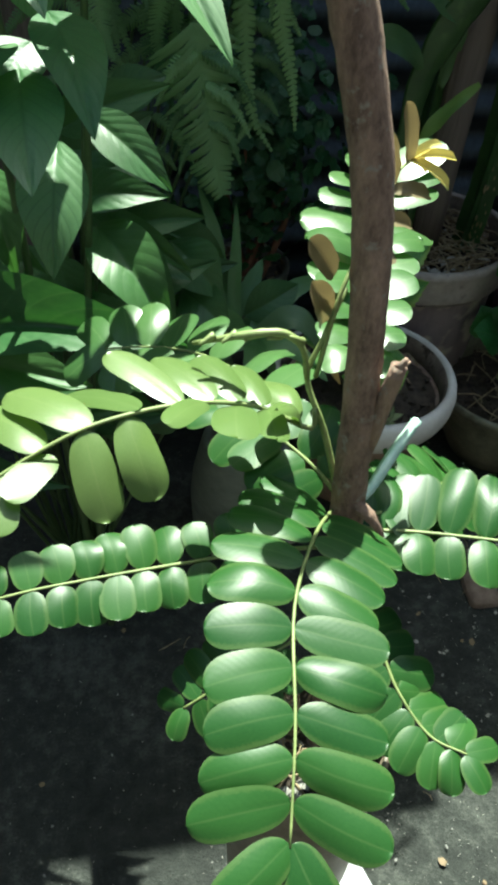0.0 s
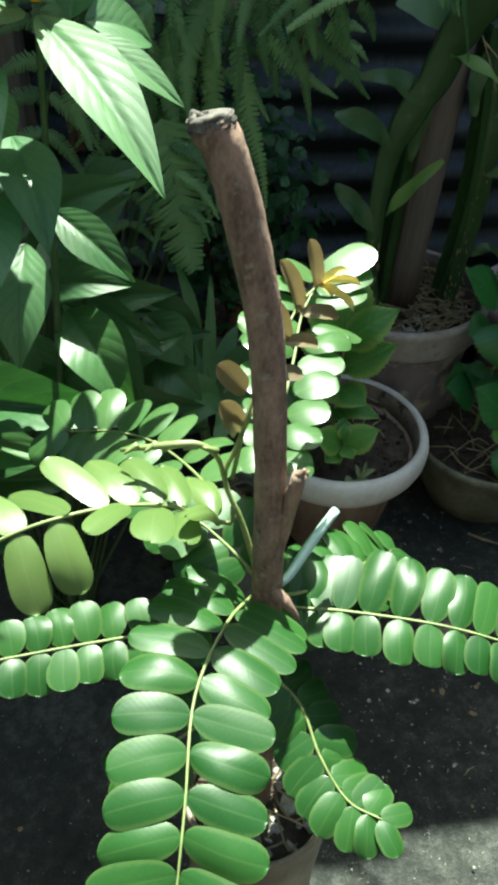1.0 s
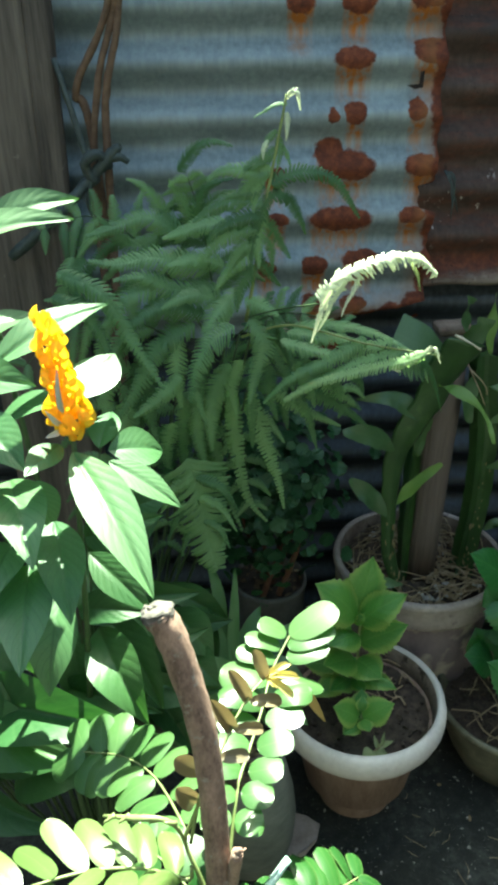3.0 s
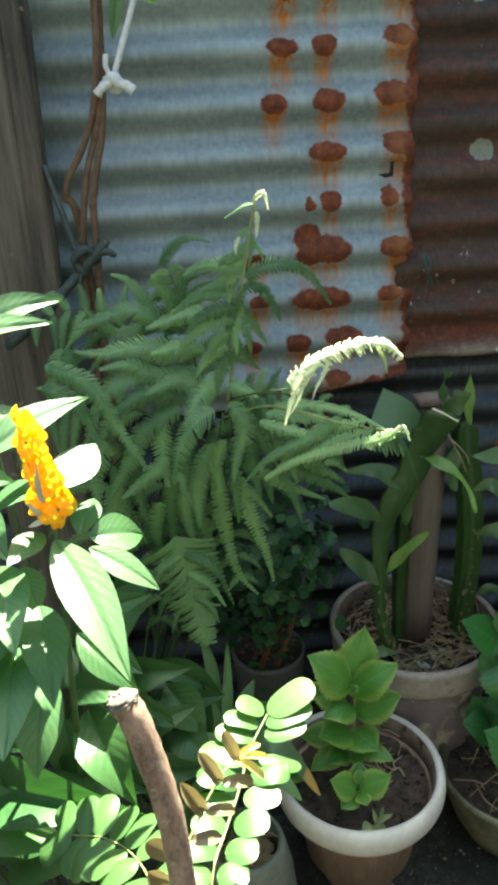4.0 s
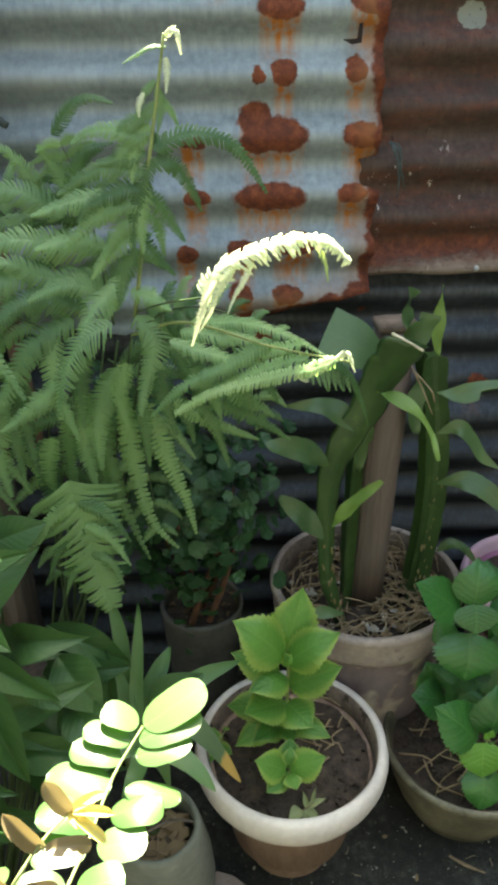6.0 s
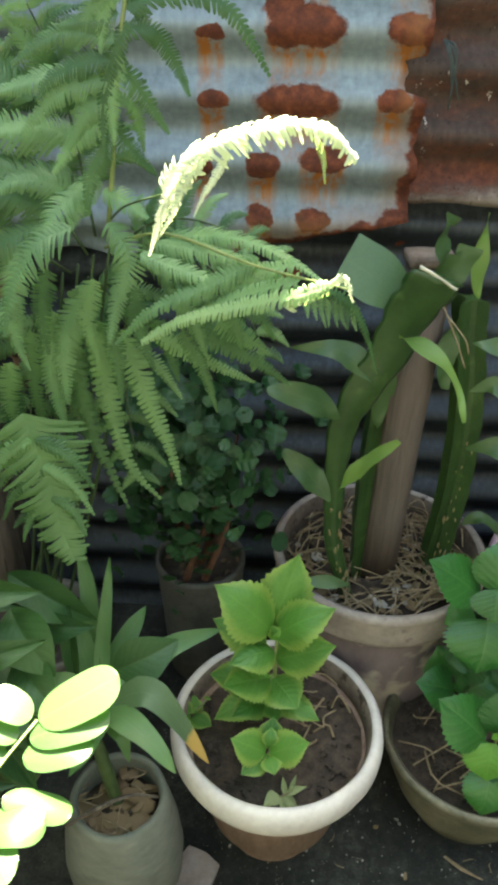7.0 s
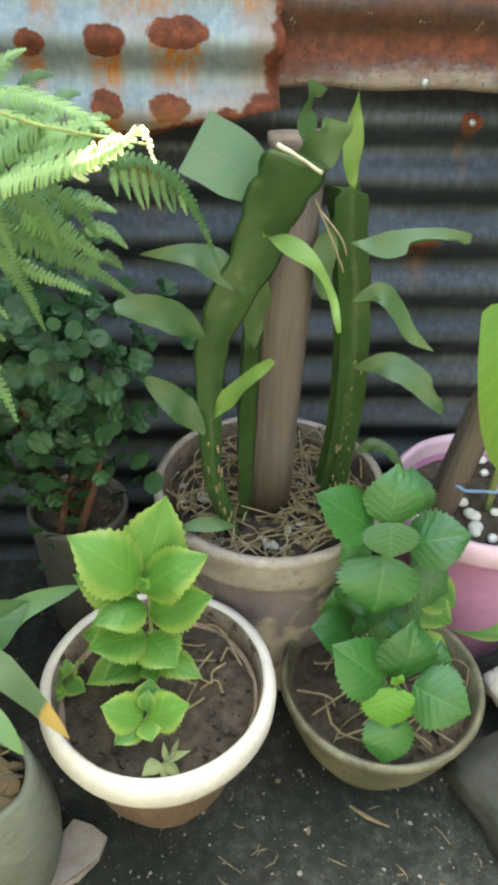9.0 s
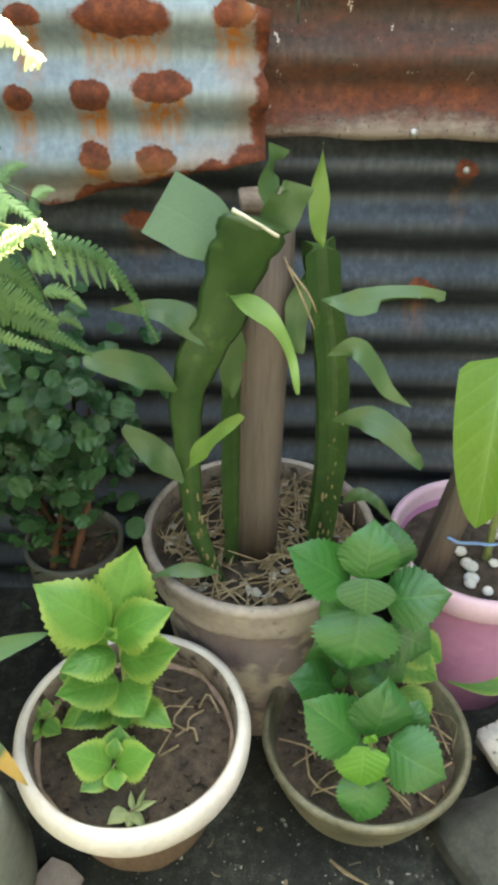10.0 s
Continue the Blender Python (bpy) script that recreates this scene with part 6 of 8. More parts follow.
pinna_along([(0.199, 1.645, 1.061), (0.177, 1.643, 1.058), (0.160, 1.640, 1.041)], 0.020, (0.1, -0.85, 0.5), seed=65, lobes=26)
pinna_along([(0.197, 1.645, 1.024), (0.182, 1.643, 0.993), (0.174, 1.642, 0.961), (0.173, 1.640, 0.921)], 0.023, (0.1, -0.85, 0.5), seed=66, lobes=26)
pinna_along([(0.203, 1.645, 1.079), (0.215, 1.657, 1.067), (0.223, 1.670, 1.046)], 0.014, (0.1, -0.85, 0.5), seed=67, lobes=26)
pinna_along([(0.204, 1.645, 1.091), (0.193, 1.643, 1.080), (0.184, 1.640, 1.060)], 0.012, (0.1, -0.85, 0.5), seed=68, lobes=26)
pinna_along([(0.197, 1.645, 1.052), (0.172, 1.643, 1.036), (0.156, 1.640, 1.002)], 0.029, (0.1, -0.85, 0.5), seed=69, lobes=26)
pinna_along([(0.191, 1.645, 1.030), (0.168, 1.643, 1.026), (0.145, 1.640, 1.021)], 0.029, (0.1, -0.85, 0.5), seed=70, lobes=26)
pinna_along([(0.186, 1.645, 0.999), (0.165, 1.643, 0.998), (0.135, 1.642, 0.984), (0.120, 1.640, 0.966)], 0.032, (0.1, -0.85, 0.5), seed=71, lobes=26)
pinna_along([(0.181, 1.645, 0.973), (0.162, 1.643, 0.962), (0.142, 1.640, 0.930)], 0.032, (0.1, -0.85, 0.5), seed=72, lobes=26)
pinna_along([(0.203, 1.645, 1.073), (0.193, 1.643, 1.065), (0.174, 1.640, 1.048)], 0.019, (0.1, -0.85, 0.5), seed=73, lobes=26)
pinna_along([(0.198, 1.645, 1.046), (0.206, 1.657, 1.033), (0.211, 1.670, 1.004)], 0.022, (0.1, -0.85, 0.5), seed=74, lobes=26)
pinna_along([(0.188, 1.645, 1.005), (0.182, 1.643, 0.974), (0.182, 1.640, 0.934)], 0.026, (0.1, -0.85, 0.5), seed=75, lobes=26)
pinna_along([(0.177, 1.645, 0.940), (0.160, 1.643, 0.914), (0.154, 1.640, 0.881)], 0.029, (0.1, -0.85, 0.5), seed=76, lobes=26)
pinna_along([(0.185, 1.645, 0.973), (0.197, 1.657, 0.962), (0.201, 1.670, 0.923)], 0.022, (0.1, -0.85, 0.5), seed=77, lobes=26)
pinna_along([(0.206, 1.645, 1.085), (0.207, 1.643, 1.067), (0.203, 1.640, 1.046)], 0.015, (0.1, -0.85, 0.5), seed=78, lobes=26)
pinna_along([(0.195, 1.645, 1.055), (0.181, 1.643, 1.035), (0.176, 1.640, 1.001)], 0.025, (0.1, -0.85, 0.5), seed=79, lobes=26)
pinna_along([(0.214, 1.640, 1.118), (0.200, 1.635, 1.117), (0.175, 1.630, 1.104)], 0.007, (0, -0.8, 0.6), seed=80, lobes=10)
# top curls in the same painted sunlit pale
pinna_along([(0.213, 1.640, 1.125), (0.224, 1.635, 1.131), (0.229, 1.630, 1.110)], 0.010, (0, -0.8, 0.6), "fern_sunlit", seed=81, lobes=10)
pinna_along([(0.215, 1.640, 1.109), (0.215, 1.637, 1.094), (0.213, 1.635, 1.079)], 0.010, (0, -0.8, 0.6), "fern_sunlit", seed=82, lobes=10)
pinna_along([(0.193, 1.640, 1.081), (0.188, 1.637, 1.072), (0.188, 1.635, 1.060)], 0.009, (0, -0.8, 0.6), "fern_sunlit", seed=83, lobes=8)
pinna_along([(0.119, 1.700, 0.924), (0.054, 1.690, 0.941), (0.008, 1.680, 0.937), (-0.030, 1.670, 0.945)], 0.054, (0, -0.75, 0.65), seed=84, lobes=26)
pinna_along([(0.094, 1.720, 0.956), (0.050, 1.713, 0.986), (0.010, 1.707, 0.978), (-0.034, 1.700, 0.966)], 0.047, (0, -0.75, 0.65), seed=85, lobes=26)
pinna_along([(0.085, 1.740, 0.951), (0.060, 1.733, 0.999), (0.042, 1.727, 1.023), (0.021, 1.720, 1.032)], 0.035, (0, -0.75, 0.65), seed=86, lobes=26)
pinna_along([(0.109, 1.740, 0.953), (0.097, 1.730, 0.992), (0.075, 1.720, 1.031)], 0.036, (0, -0.75, 0.65), seed=87, lobes=26)
pinna_along([(0.087, 1.750, 1.034), (0.110, 1.740, 1.063), (0.133, 1.730, 1.071), (0.159, 1.720, 1.065)], 0.027, (0, -0.75, 0.65), seed=88, lobes=26)
pinna_along([(0.127, 1.730, 0.947), (0.110, 1.720, 0.986), (0.122, 1.710, 1.022), (0.159, 1.700, 1.033)], 0.031, (0, -0.75, 0.65), seed=89, lobes=26)
pinna_along([(0.131, 1.690, 0.901), (0.077, 1.680, 0.903), (0.040, 1.670, 0.923), (-0.001, 1.660, 0.921)], 0.048, (0, -0.75, 0.65), seed=90, lobes=26)
pinna_along([(0.114, 1.680, 0.869), (0.069, 1.667, 0.886), (0.029, 1.653, 0.872), (0.002, 1.640, 0.840)], 0.047, (0, -0.75, 0.65), seed=91, lobes=26)
pinna_along([(-0.054, 1.620, 0.944), (-0.001, 1.600, 0.923), (0.033, 1.580, 0.866), (0.068, 1.560, 0.812)], 0.038, (0, -0.75, 0.65), seed=92, lobes=26)
pinna_along([(-0.068, 1.640, 0.910), (-0.029, 1.627, 0.894), (-0.007, 1.613, 0.855), (-0.001, 1.600, 0.832)], 0.034, (0, -0.75, 0.65), seed=93, lobes=26)
pinna_along([(0.100, 1.670, 0.859), (0.054, 1.657, 0.835), (0.029, 1.643, 0.795), (-0.008, 1.630, 0.739)], 0.048, (0, -0.75, 0.65), seed=94, lobes=26)
pinna_along([(0.143, 1.660, 0.807), (0.117, 1.650, 0.752), (0.116, 1.640, 0.685)], 0.046, (0, -0.75, 0.65), seed=95, lobes=26)
pinna_along([(0.081, 1.640, 0.799), (0.048, 1.630, 0.773), (0.016, 1.620, 0.752)], 0.037, (0, -0.75, 0.65), seed=96, lobes=26)
pinna_along([(-0.000, 1.660, 0.820), (-0.020, 1.650, 0.780), (-0.017, 1.640, 0.727)], 0.046, (0, -0.75, 0.65), seed=97, lobes=26)
pinna_along([(-0.031, 1.680, 0.945), (-0.047, 1.670, 0.915), (-0.038, 1.660, 0.882)], 0.035, (0, -0.75, 0.65), seed=98, lobes=26)
pinna_along([(0.149, 1.670, 0.870), (0.125, 1.660, 0.897), (0.093, 1.650, 0.903), (0.059, 1.640, 0.889)], 0.044, (0, -0.75, 0.65), seed=99, lobes=26)
pinna_along([(0.169, 1.650, 0.869), (0.187, 1.640, 0.842), (0.173, 1.630, 0.795), (0.167, 1.620, 0.763)], 0.041, (0, -0.75, 0.65), seed=100, lobes=26)
pinna_along([(0.165, 1.660, 0.894), (0.185, 1.650, 0.889), (0.207, 1.640, 0.876)], 0.033, (0, -0.75, 0.65), seed=101, lobes=26)
pinna_along([(0.159, 1.670, 0.905), (0.144, 1.655, 0.890), (0.135, 1.640, 0.861)], 0.038, (0, -0.75, 0.65), seed=102, lobes=26)
pinna_along([(0.057, 1.740, 0.957), (0.022, 1.730, 0.948), (-0.018, 1.720, 0.989)], 0.039, (0, -0.75, 0.65), seed=103, lobes=26)
pinna_along([(0.141, 1.690, 0.929), (0.109, 1.675, 0.943), (0.070, 1.660, 0.937)], 0.044, (0, -0.75, 0.65), seed=104, lobes=26)
pinna_along([(0.145, 1.710, 0.979), (0.111, 1.700, 0.977), (0.063, 1.690, 0.963)], 0.040, (0, -0.75, 0.65), seed=105, lobes=26)
pinna_along([(0.145, 1.660, 0.896), (0.124, 1.640, 0.876), (0.111, 1.620, 0.842)], 0.044, (0, -0.75, 0.65), seed=106, lobes=26)
pinna_along([(0.058, 1.680, 0.910), (0.018, 1.660, 0.899), (-0.018, 1.640, 0.859)], 0.044, (0, -0.75, 0.65), seed=107, lobes=26)
pinna_along([(0.078, 1.660, 0.843), (0.074, 1.650, 0.803), (0.079, 1.640, 0.753)], 0.041, (0, -0.75, 0.65), seed=108, lobes=26)
pinna_along([(0.034, 1.660, 0.817), (0.034, 1.650, 0.760), (0.045, 1.640, 0.701)], 0.042, (0, -0.75, 0.65), seed=109, lobes=26)
pinna_along([(0.104, 1.670, 0.775), (0.098, 1.660, 0.709), (0.107, 1.650, 0.655)], 0.043, (0, -0.75, 0.65), seed=110, lobes=26)
pinna_along([(0.002, 1.670, 0.753), (-0.004, 1.660, 0.702), (0.008, 1.650, 0.648)], 0.043, (0, -0.75, 0.65), seed=111, lobes=26)
pinna_along([(0.053, 1.660, 0.721), (0.052, 1.655, 0.658), (0.071, 1.650, 0.598)], 0.044, (0, -0.75, 0.65), seed=112, lobes=26)
pinna_along([(-0.049, 1.700, 0.941), (-0.058, 1.690, 0.916), (-0.075, 1.680, 0.848)], 0.041, (0, -0.8, 0.6), seed=113, lobes=22)
# deeper fronds that fill the crown
for k, (pts, pairs, le, w, up) in enumerate((
    ([(0.12, 1.76, 0.8), (0.05, 1.76, 0.92), (-0.02, 1.75, 0.98), (-0.09, 1.73, 0.97)], 9, 0.10, 0.034, (0, -0.9, 0.4)),
    ([(0.10, 1.76, 0.78), (0.02, 1.74, 0.84), (-0.06, 1.72, 0.85), (-0.13, 1.69, 0.8)], 9, 0.10, 0.034, (0, -0.9, 0.4)),
    ([(0.13, 1.76, 0.82), (0.12, 1.75, 0.93), (0.11, 1.74, 0.99), (0.1, 1.72, 1.03)], 8, 0.09, 0.032, (0, -1, 0.2)),
    ([(0.12, 1.75, 0.78), (0.15, 1.73, 0.76), (0.16, 1.71, 0.66), (0.17, 1.7, 0.56)], 8, 0.09, 0.034, (0, -1, 0.2)),
    ([(0.08, 1.75, 0.76), (0.06, 1.72, 0.7), (0.05, 1.7, 0.6), (0.04, 1.69, 0.5)], 8, 0.10, 0.036, (0, -1, 0.2)),
    ([(0.04, 1.75, 0.78), (-0.02, 1.72, 0.74), (-0.05, 1.7, 0.64), (-0.07, 1.68, 0.54)], 8, 0.10, 0.036, (0, -1, 0.2)),
    ([(0.15, 1.75, 0.8), (0.22, 1.73, 0.82), (0.28, 1.71, 0.78), (0.31, 1.7, 0.72)], 8, 0.08, 0.032, (0, -1, 0.3)),
    ([(0.16, 1.74, 0.82), (0.2, 1.72, 0.85), (0.25, 1.69, 0.86), (0.32, 1.66, 0.84)], 8, 0.07, 0.03, (0, -0.8, 0.5)),
)):
    fern_frond(pts, pairs, le, w, up, 50 + k)

# ---- crimped dark plant in the grey pot
crisp = thing("crimped_plant", (K[0], K[1], 0.22), "dense dark green plant with crimped round leaves and rusty stems", "plant")
CRISP = kinds("leaf", round_leaf, "crisp", 3, fold=0.22, curl=-0.1, wave=0.07, waves=2.6, nv=10, nu=8)
rnd = random.Random(9)
for i in range(7):
    w = rnd.random() * 6.28
    part("stem", tube([(K[0], K[1], 0.22), (K[0] + 0.03 * math.cos(w), K[1] - 0.02 + 0.03 * math.sin(w), 0.32), (K[0] - 0.01 + 0.07 * math.cos(w), K[1] - 0.04 + 0.06 * math.sin(w), rnd.uniform(0.4, 0.6))], [0.005, 0.004, 0.002], 12, 7, 0.1, i), "red_twig", crisp)
part("stem", tube([(0.225, 1.87, 0.25), (0.25, 1.865, 0.33), (0.268, 1.87, 0.395)], [0.006, 0.0055, 0.004], 10, 8, 0.12, 8), "red_twig", crisp)
part("stem", tube([(0.195, 1.875, 0.24), (0.215, 1.862, 0.32), (0.25, 1.855, 0.42)], [0.006, 0.005, 0.004], 10, 8, 0.14, 9), "red_twig", crisp)
for i in range(620):
    c = Vector((0.2, 1.885, 0.51)) + Vector((rnd.gauss(0, 0.055), rnd.gauss(-0.015, 0.04), rnd.gauss(-0.02, 0.095)))
    if c.z < 0.27:
        continue
    out = (c - Vector((0.2, 1.92, 0.42))).normalized() + Vector((rnd.uniform(-0.5, 0.5), rnd.uniform(-0.9, 0.1), rnd.uniform(-0.2, 0.6)))
    d = out.cross(Vector((rnd.uniform(-1, 1), rnd.uniform(-1, 1), rnd.uniform(-1, 1)))).normalized()
    s = rnd.uniform(0.014, 0.028)
    lay("leaf", rnd.choice(CRISP), crisp, c - d * s / 2, c + d * s / 2, out, s * 1.05)

# ---- strap-leaved plant in the cement pot
straps = thing("strap_leaved_plant", (S[0], S[1], 0.17), "plant with long arching strap leaves, one tip yellowed", "plant")
for k, (pts, w, up, mat) in enumerate((
    ([(0.150, 1.540, 0.367), (0.193, 1.530, 0.401), (0.223, 1.520, 0.382), (0.263, 1.510, 0.310)], 0.034, (0.3, -0.5, 0.85), "strap_tip"),
    ([(0.154, 1.550, 0.360), (0.175, 1.577, 0.366), (0.212, 1.603, 0.392), (0.270, 1.630, 0.396)], 0.036, (-0.1, -0.7, 0.7), "strap"),
    ([(0.148, 1.530, 0.366), (0.175, 1.510, 0.379), (0.206, 1.490, 0.371), (0.233, 1.470, 0.349)], 0.031, (0.3, -0.5, 0.85), "strap"),
    ([(0.139, 1.560, 0.348), (0.135, 1.587, 0.388), (0.139, 1.613, 0.444), (0.142, 1.640, 0.494)], 0.019, (0.1, -1, 0.2), "strap"),
    ([(0.142, 1.570, 0.336), (0.147, 1.593, 0.364), (0.161, 1.617, 0.393), (0.179, 1.640, 0.418)], 0.034, (-0.2, -0.9, 0.4), "strap"),
    ([(0.135, 1.560, 0.338), (0.119, 1.580, 0.377), (0.107, 1.600, 0.407), (0.100, 1.620, 0.428)], 0.034, (0.2, -0.9, 0.4), "strap"),
    ([(0.153, 1.520, 0.378), (0.148, 1.497, 0.381), (0.140, 1.473, 0.376), (0.126, 1.450, 0.363)], 0.028, (-0.3, -0.5, 0.85), "strap"),
    ([(0.142, 1.540, 0.362), (0.128, 1.533, 0.387), (0.101, 1.527, 0.410), (0.058, 1.520, 0.381)], 0.034, (0, -0.6, 0.8), "strap"),
    ([(0.148, 1.530, 0.370), (0.128, 1.513, 0.385), (0.104, 1.497, 0.378), (0.066, 1.480, 0.335)], 0.031, (0, -0.6, 0.8), "strap"),
    ([(0.137, 1.570, 0.340), (0.122, 1.600, 0.391), (0.115, 1.630, 0.459), (0.098, 1.660, 0.509)], 0.024, (0.1, -1, 0.2), "strap"),
    ([(0.148, 1.530, 0.366), (0.160, 1.520, 0.352), (0.170, 1.510, 0.347), (0.177, 1.500, 0.319)], 0.021, (0.2, -0.6, 0.8), "strap"),
)):
    ribbon_leaf("leaf", straps, pts, w, up, mat, strap, fold=0.16, wave=0.0015, seed=k)
part("stem", tube([(0.15, 1.54, 0.15), (0.135, 1.543, 0.25), (0.122, 1.545, 0.335)], [0.008, 0.008, 0.007], 10, 8, 0.1, 2), "dark_petiole", straps)
part("dry_stalk", tube([(0.105, 1.47, 0.24), (0.14, 1.48, 0.262), (0.175, 1.5, 0.258), (0.2, 1.53, 0.21)], [0.002, 0.0026, 0.0015], 12, 6), "old_wood", straps, "grey withered leaf stalk")
shard_line = [(0.154, 1.487), (0.19, 1.535), (0.226, 1.583), (0.25, 1.575), (0.270, 1.561), (0.262, 1.535), (0.24, 1.512), (0.212, 1.499), (0.185, 1.489)]
n = len(shard_line)
solo("pot_shard", ([(x, y, 0.001) for x, y in shard_line] + [(x, y, 0.010 + 0.004 * math.sin(x * 60)) for x, y in shard_line], [tuple(range(n))[::-1], tuple(range(n, 2 * n))] + [(a, (a + 1) % n, n + (a + 1) % n, n + a) for a in range(n)]), "shard", "broken pinkish grey shard of a pot lying on the ground", "pot shard", smooth=False)


# ---- serrated plants
def serrated_plant(name, base, label, mat, whorls, stem_r=0.003, seed=0, lean=(0, 0)):
    """An upright stem with crossed pairs of toothed leaves; whorls of height, turn, leaf length, droop."""
    t = thing(name, base, label, "plant")
    b = Vector(base)
    top = max(w[0] for w in whorls)
    at = lambda z: Vector((b.x + lean[0] * (z - b.z), b.y + lean[1] * (z - b.z), z))
    part("stem", tube([b - Vector((0, 0, 0.02)), at((b.z + top) / 2), at(top)], [stem_r, stem_r * 0.8, stem_r * 0.6], 10, 7), "petiole", t)
    rnd = random.Random(seed)
    for z, turn, length, drop in whorls:
        for side in (0, 180):
            a = radians(turn + side + rnd.uniform(-12, 12))
            le = length * rnd.uniform(0.9, 1.08)
            out = Vector((math.cos(a), math.sin(a), 0))
            p = at(z) + out * 0.004
            part("petiole", tube([at(z), p + out * 0.01 + Vector((0, 0, 0.002))], [0.0014, 0.001], 3, 5), "petiole", t)
            tip = p + out * le * math.cos(drop) + Vector((0, 0, le * math.sin(drop)))
            lay("leaf", rnd.choice(SERRATE[mat]), t, p + out * 0.008, tip, Vector((0.05, -0.5, 0.9)) + out * -0.15, le * 0.88)
    return t


SERRATE = {m: kinds("leaf", toothed, m, 4, fold=-0.10, curl=0.06, arch=0.05, wave=0.018, waves=1.3, saw=0.18, teeth=13, quilt=0.009, nv=60, nu=10, crease=1.8, droop=0.10, groove=0.02, ribs=7.0) for m in ("lime", "green", "fresh")}


def leafset(plant, meshes, sets, seed=0, wide=1.26):
    """Leaves from place to place, each with its face, width and a short stalk."""
    rnd = random.Random(seed)
    for base, tip, up, w in sets:
        base, tip = Vector(base), Vector(tip)
        up = Vector(up) + Vector((rnd.uniform(-0.12, 0.12), rnd.uniform(-0.12, 0.12), 0))
        lay("leaf", rnd.choice(meshes), plant, base.lerp(tip, 0.03), base.lerp(tip, 1.02), up, w * wide)


lime = serrated_plant("lime_leaved_plant", (0.335, 1.65, 0.195), "yellow-green plant with toothed pale-edged leaves", "lime", [(0.27, 95, 0.02, 0.3), (0.385, 80, 0.012, 0.8)], seed=4)
leafset(lime, SERRATE["lime"], (
    ((0.330, 1.640, 0.384), (0.268, 1.630, 0.462), (0.35, -0.65, 0.7), 0.057),
    ((0.327, 1.655, 0.368), (0.357, 1.675, 0.469), (0, -0.9, 0.35), 0.058),
    ((0.330, 1.640, 0.375), (0.392, 1.625, 0.441), (-0.35, -0.65, 0.7), 0.047),
    ((0.324, 1.645, 0.352), (0.261, 1.645, 0.394), (0.35, -0.65, 0.7), 0.039),
    ((0.334, 1.640, 0.351), (0.283, 1.605, 0.368), (0, -0.45, 0.9), 0.037),
    ((0.333, 1.645, 0.330), (0.399, 1.620, 0.385), (-0.35, -0.65, 0.7), 0.045),
    ((0.331, 1.645, 0.297), (0.278, 1.600, 0.335), (0, -0.45, 0.9), 0.044),
    ((0.332, 1.645, 0.297), (0.362, 1.600, 0.301), (0, -0.45, 0.9), 0.044),
    ((0.324, 1.645, 0.256), (0.288, 1.600, 0.280), (0, -0.45, 0.9), 0.032),
    ((0.321, 1.650, 0.256), (0.260, 1.620, 0.245), (0, -0.45, 0.9), 0.031),
    ((0.332, 1.650, 0.256), (0.389, 1.610, 0.269), (0, -0.45, 0.9), 0.031),
    ((0.328, 1.645, 0.257), (0.340, 1.610, 0.262), (0, -0.45, 0.9), 0.029),
    ((0.321, 1.660, 0.273), (0.250, 1.670, 0.267), (0, -0.7, 0.7), 0.037),
    ((0.328, 1.640, 0.370), (0.337, 1.635, 0.397), (0, -0.7, 0.7), 0.016),
    ((0.332, 1.640, 0.378), (0.329, 1.630, 0.402), (0, -0.7, 0.7), 0.013),
), 3)
rosette = serrated_plant("lime_seedling", (0.332, 1.58, 0.195), "small rosette of lime leaves on pot soil", "lime", [(0.24, 60, 0.012, 0.8)], 0.002, seed=6)
leafset(rosette, SERRATE["lime"], (
    ((0.328, 1.575, 0.242), (0.288, 1.565, 0.278), (0.35, -0.65, 0.7), 0.036),
    ((0.331, 1.575, 0.241), (0.375, 1.565, 0.279), (-0.35, -0.65, 0.7), 0.036),
    ((0.330, 1.580, 0.242), (0.335, 1.600, 0.275), (0, -0.9, 0.35), 0.029),
    ((0.331, 1.575, 0.254), (0.333, 1.585, 0.276), (0, -0.9, 0.35), 0.017),
    ((0.327, 1.575, 0.234), (0.300, 1.545, 0.243), (0, -0.45, 0.9), 0.023),
    ((0.331, 1.570, 0.243), (0.338, 1.545, 0.246), (0, -0.45, 0.9), 0.021),
    ((0.331, 1.585, 0.231), (0.349, 1.610, 0.244), (0, -0.9, 0.35), 0.019),
), 5)
seedling = serrated_plant("small_seedling", (0.24, 1.65, 0.195), "little lime green seedling at the pot edge", "lime", [(0.228, 60, 0.012, 0.6)], 0.0015, seed=7)
leafset(seedling, SERRATE["lime"], (
    ((0.225, 1.650, 0.209), (0.208, 1.635, 0.222), (0, -0.45, 0.9), 0.024),
    ((0.224, 1.655, 0.205), (0.230, 1.670, 0.223), (0, -0.9, 0.35), 0.024),
    ((0.227, 1.650, 0.206), (0.254, 1.630, 0.217), (0, -0.45, 0.9), 0.020),
    ((0.223, 1.650, 0.202), (0.223, 1.625, 0.206), (0, -0.45, 0.9), 0.018),
    ((0.225, 1.650, 0.212), (0.209, 1.655, 0.225), (0, -0.7, 0.7), 0.018),
), 8)
green = serrated_plant("green_leaved_plant", (0.615, 1.72, 0.12), "bright green plant with toothed quilted leaves", "green", [(0.26, 10, 0.04, 0.0), (0.395, 60, 0.014, 0.7)], seed=8)
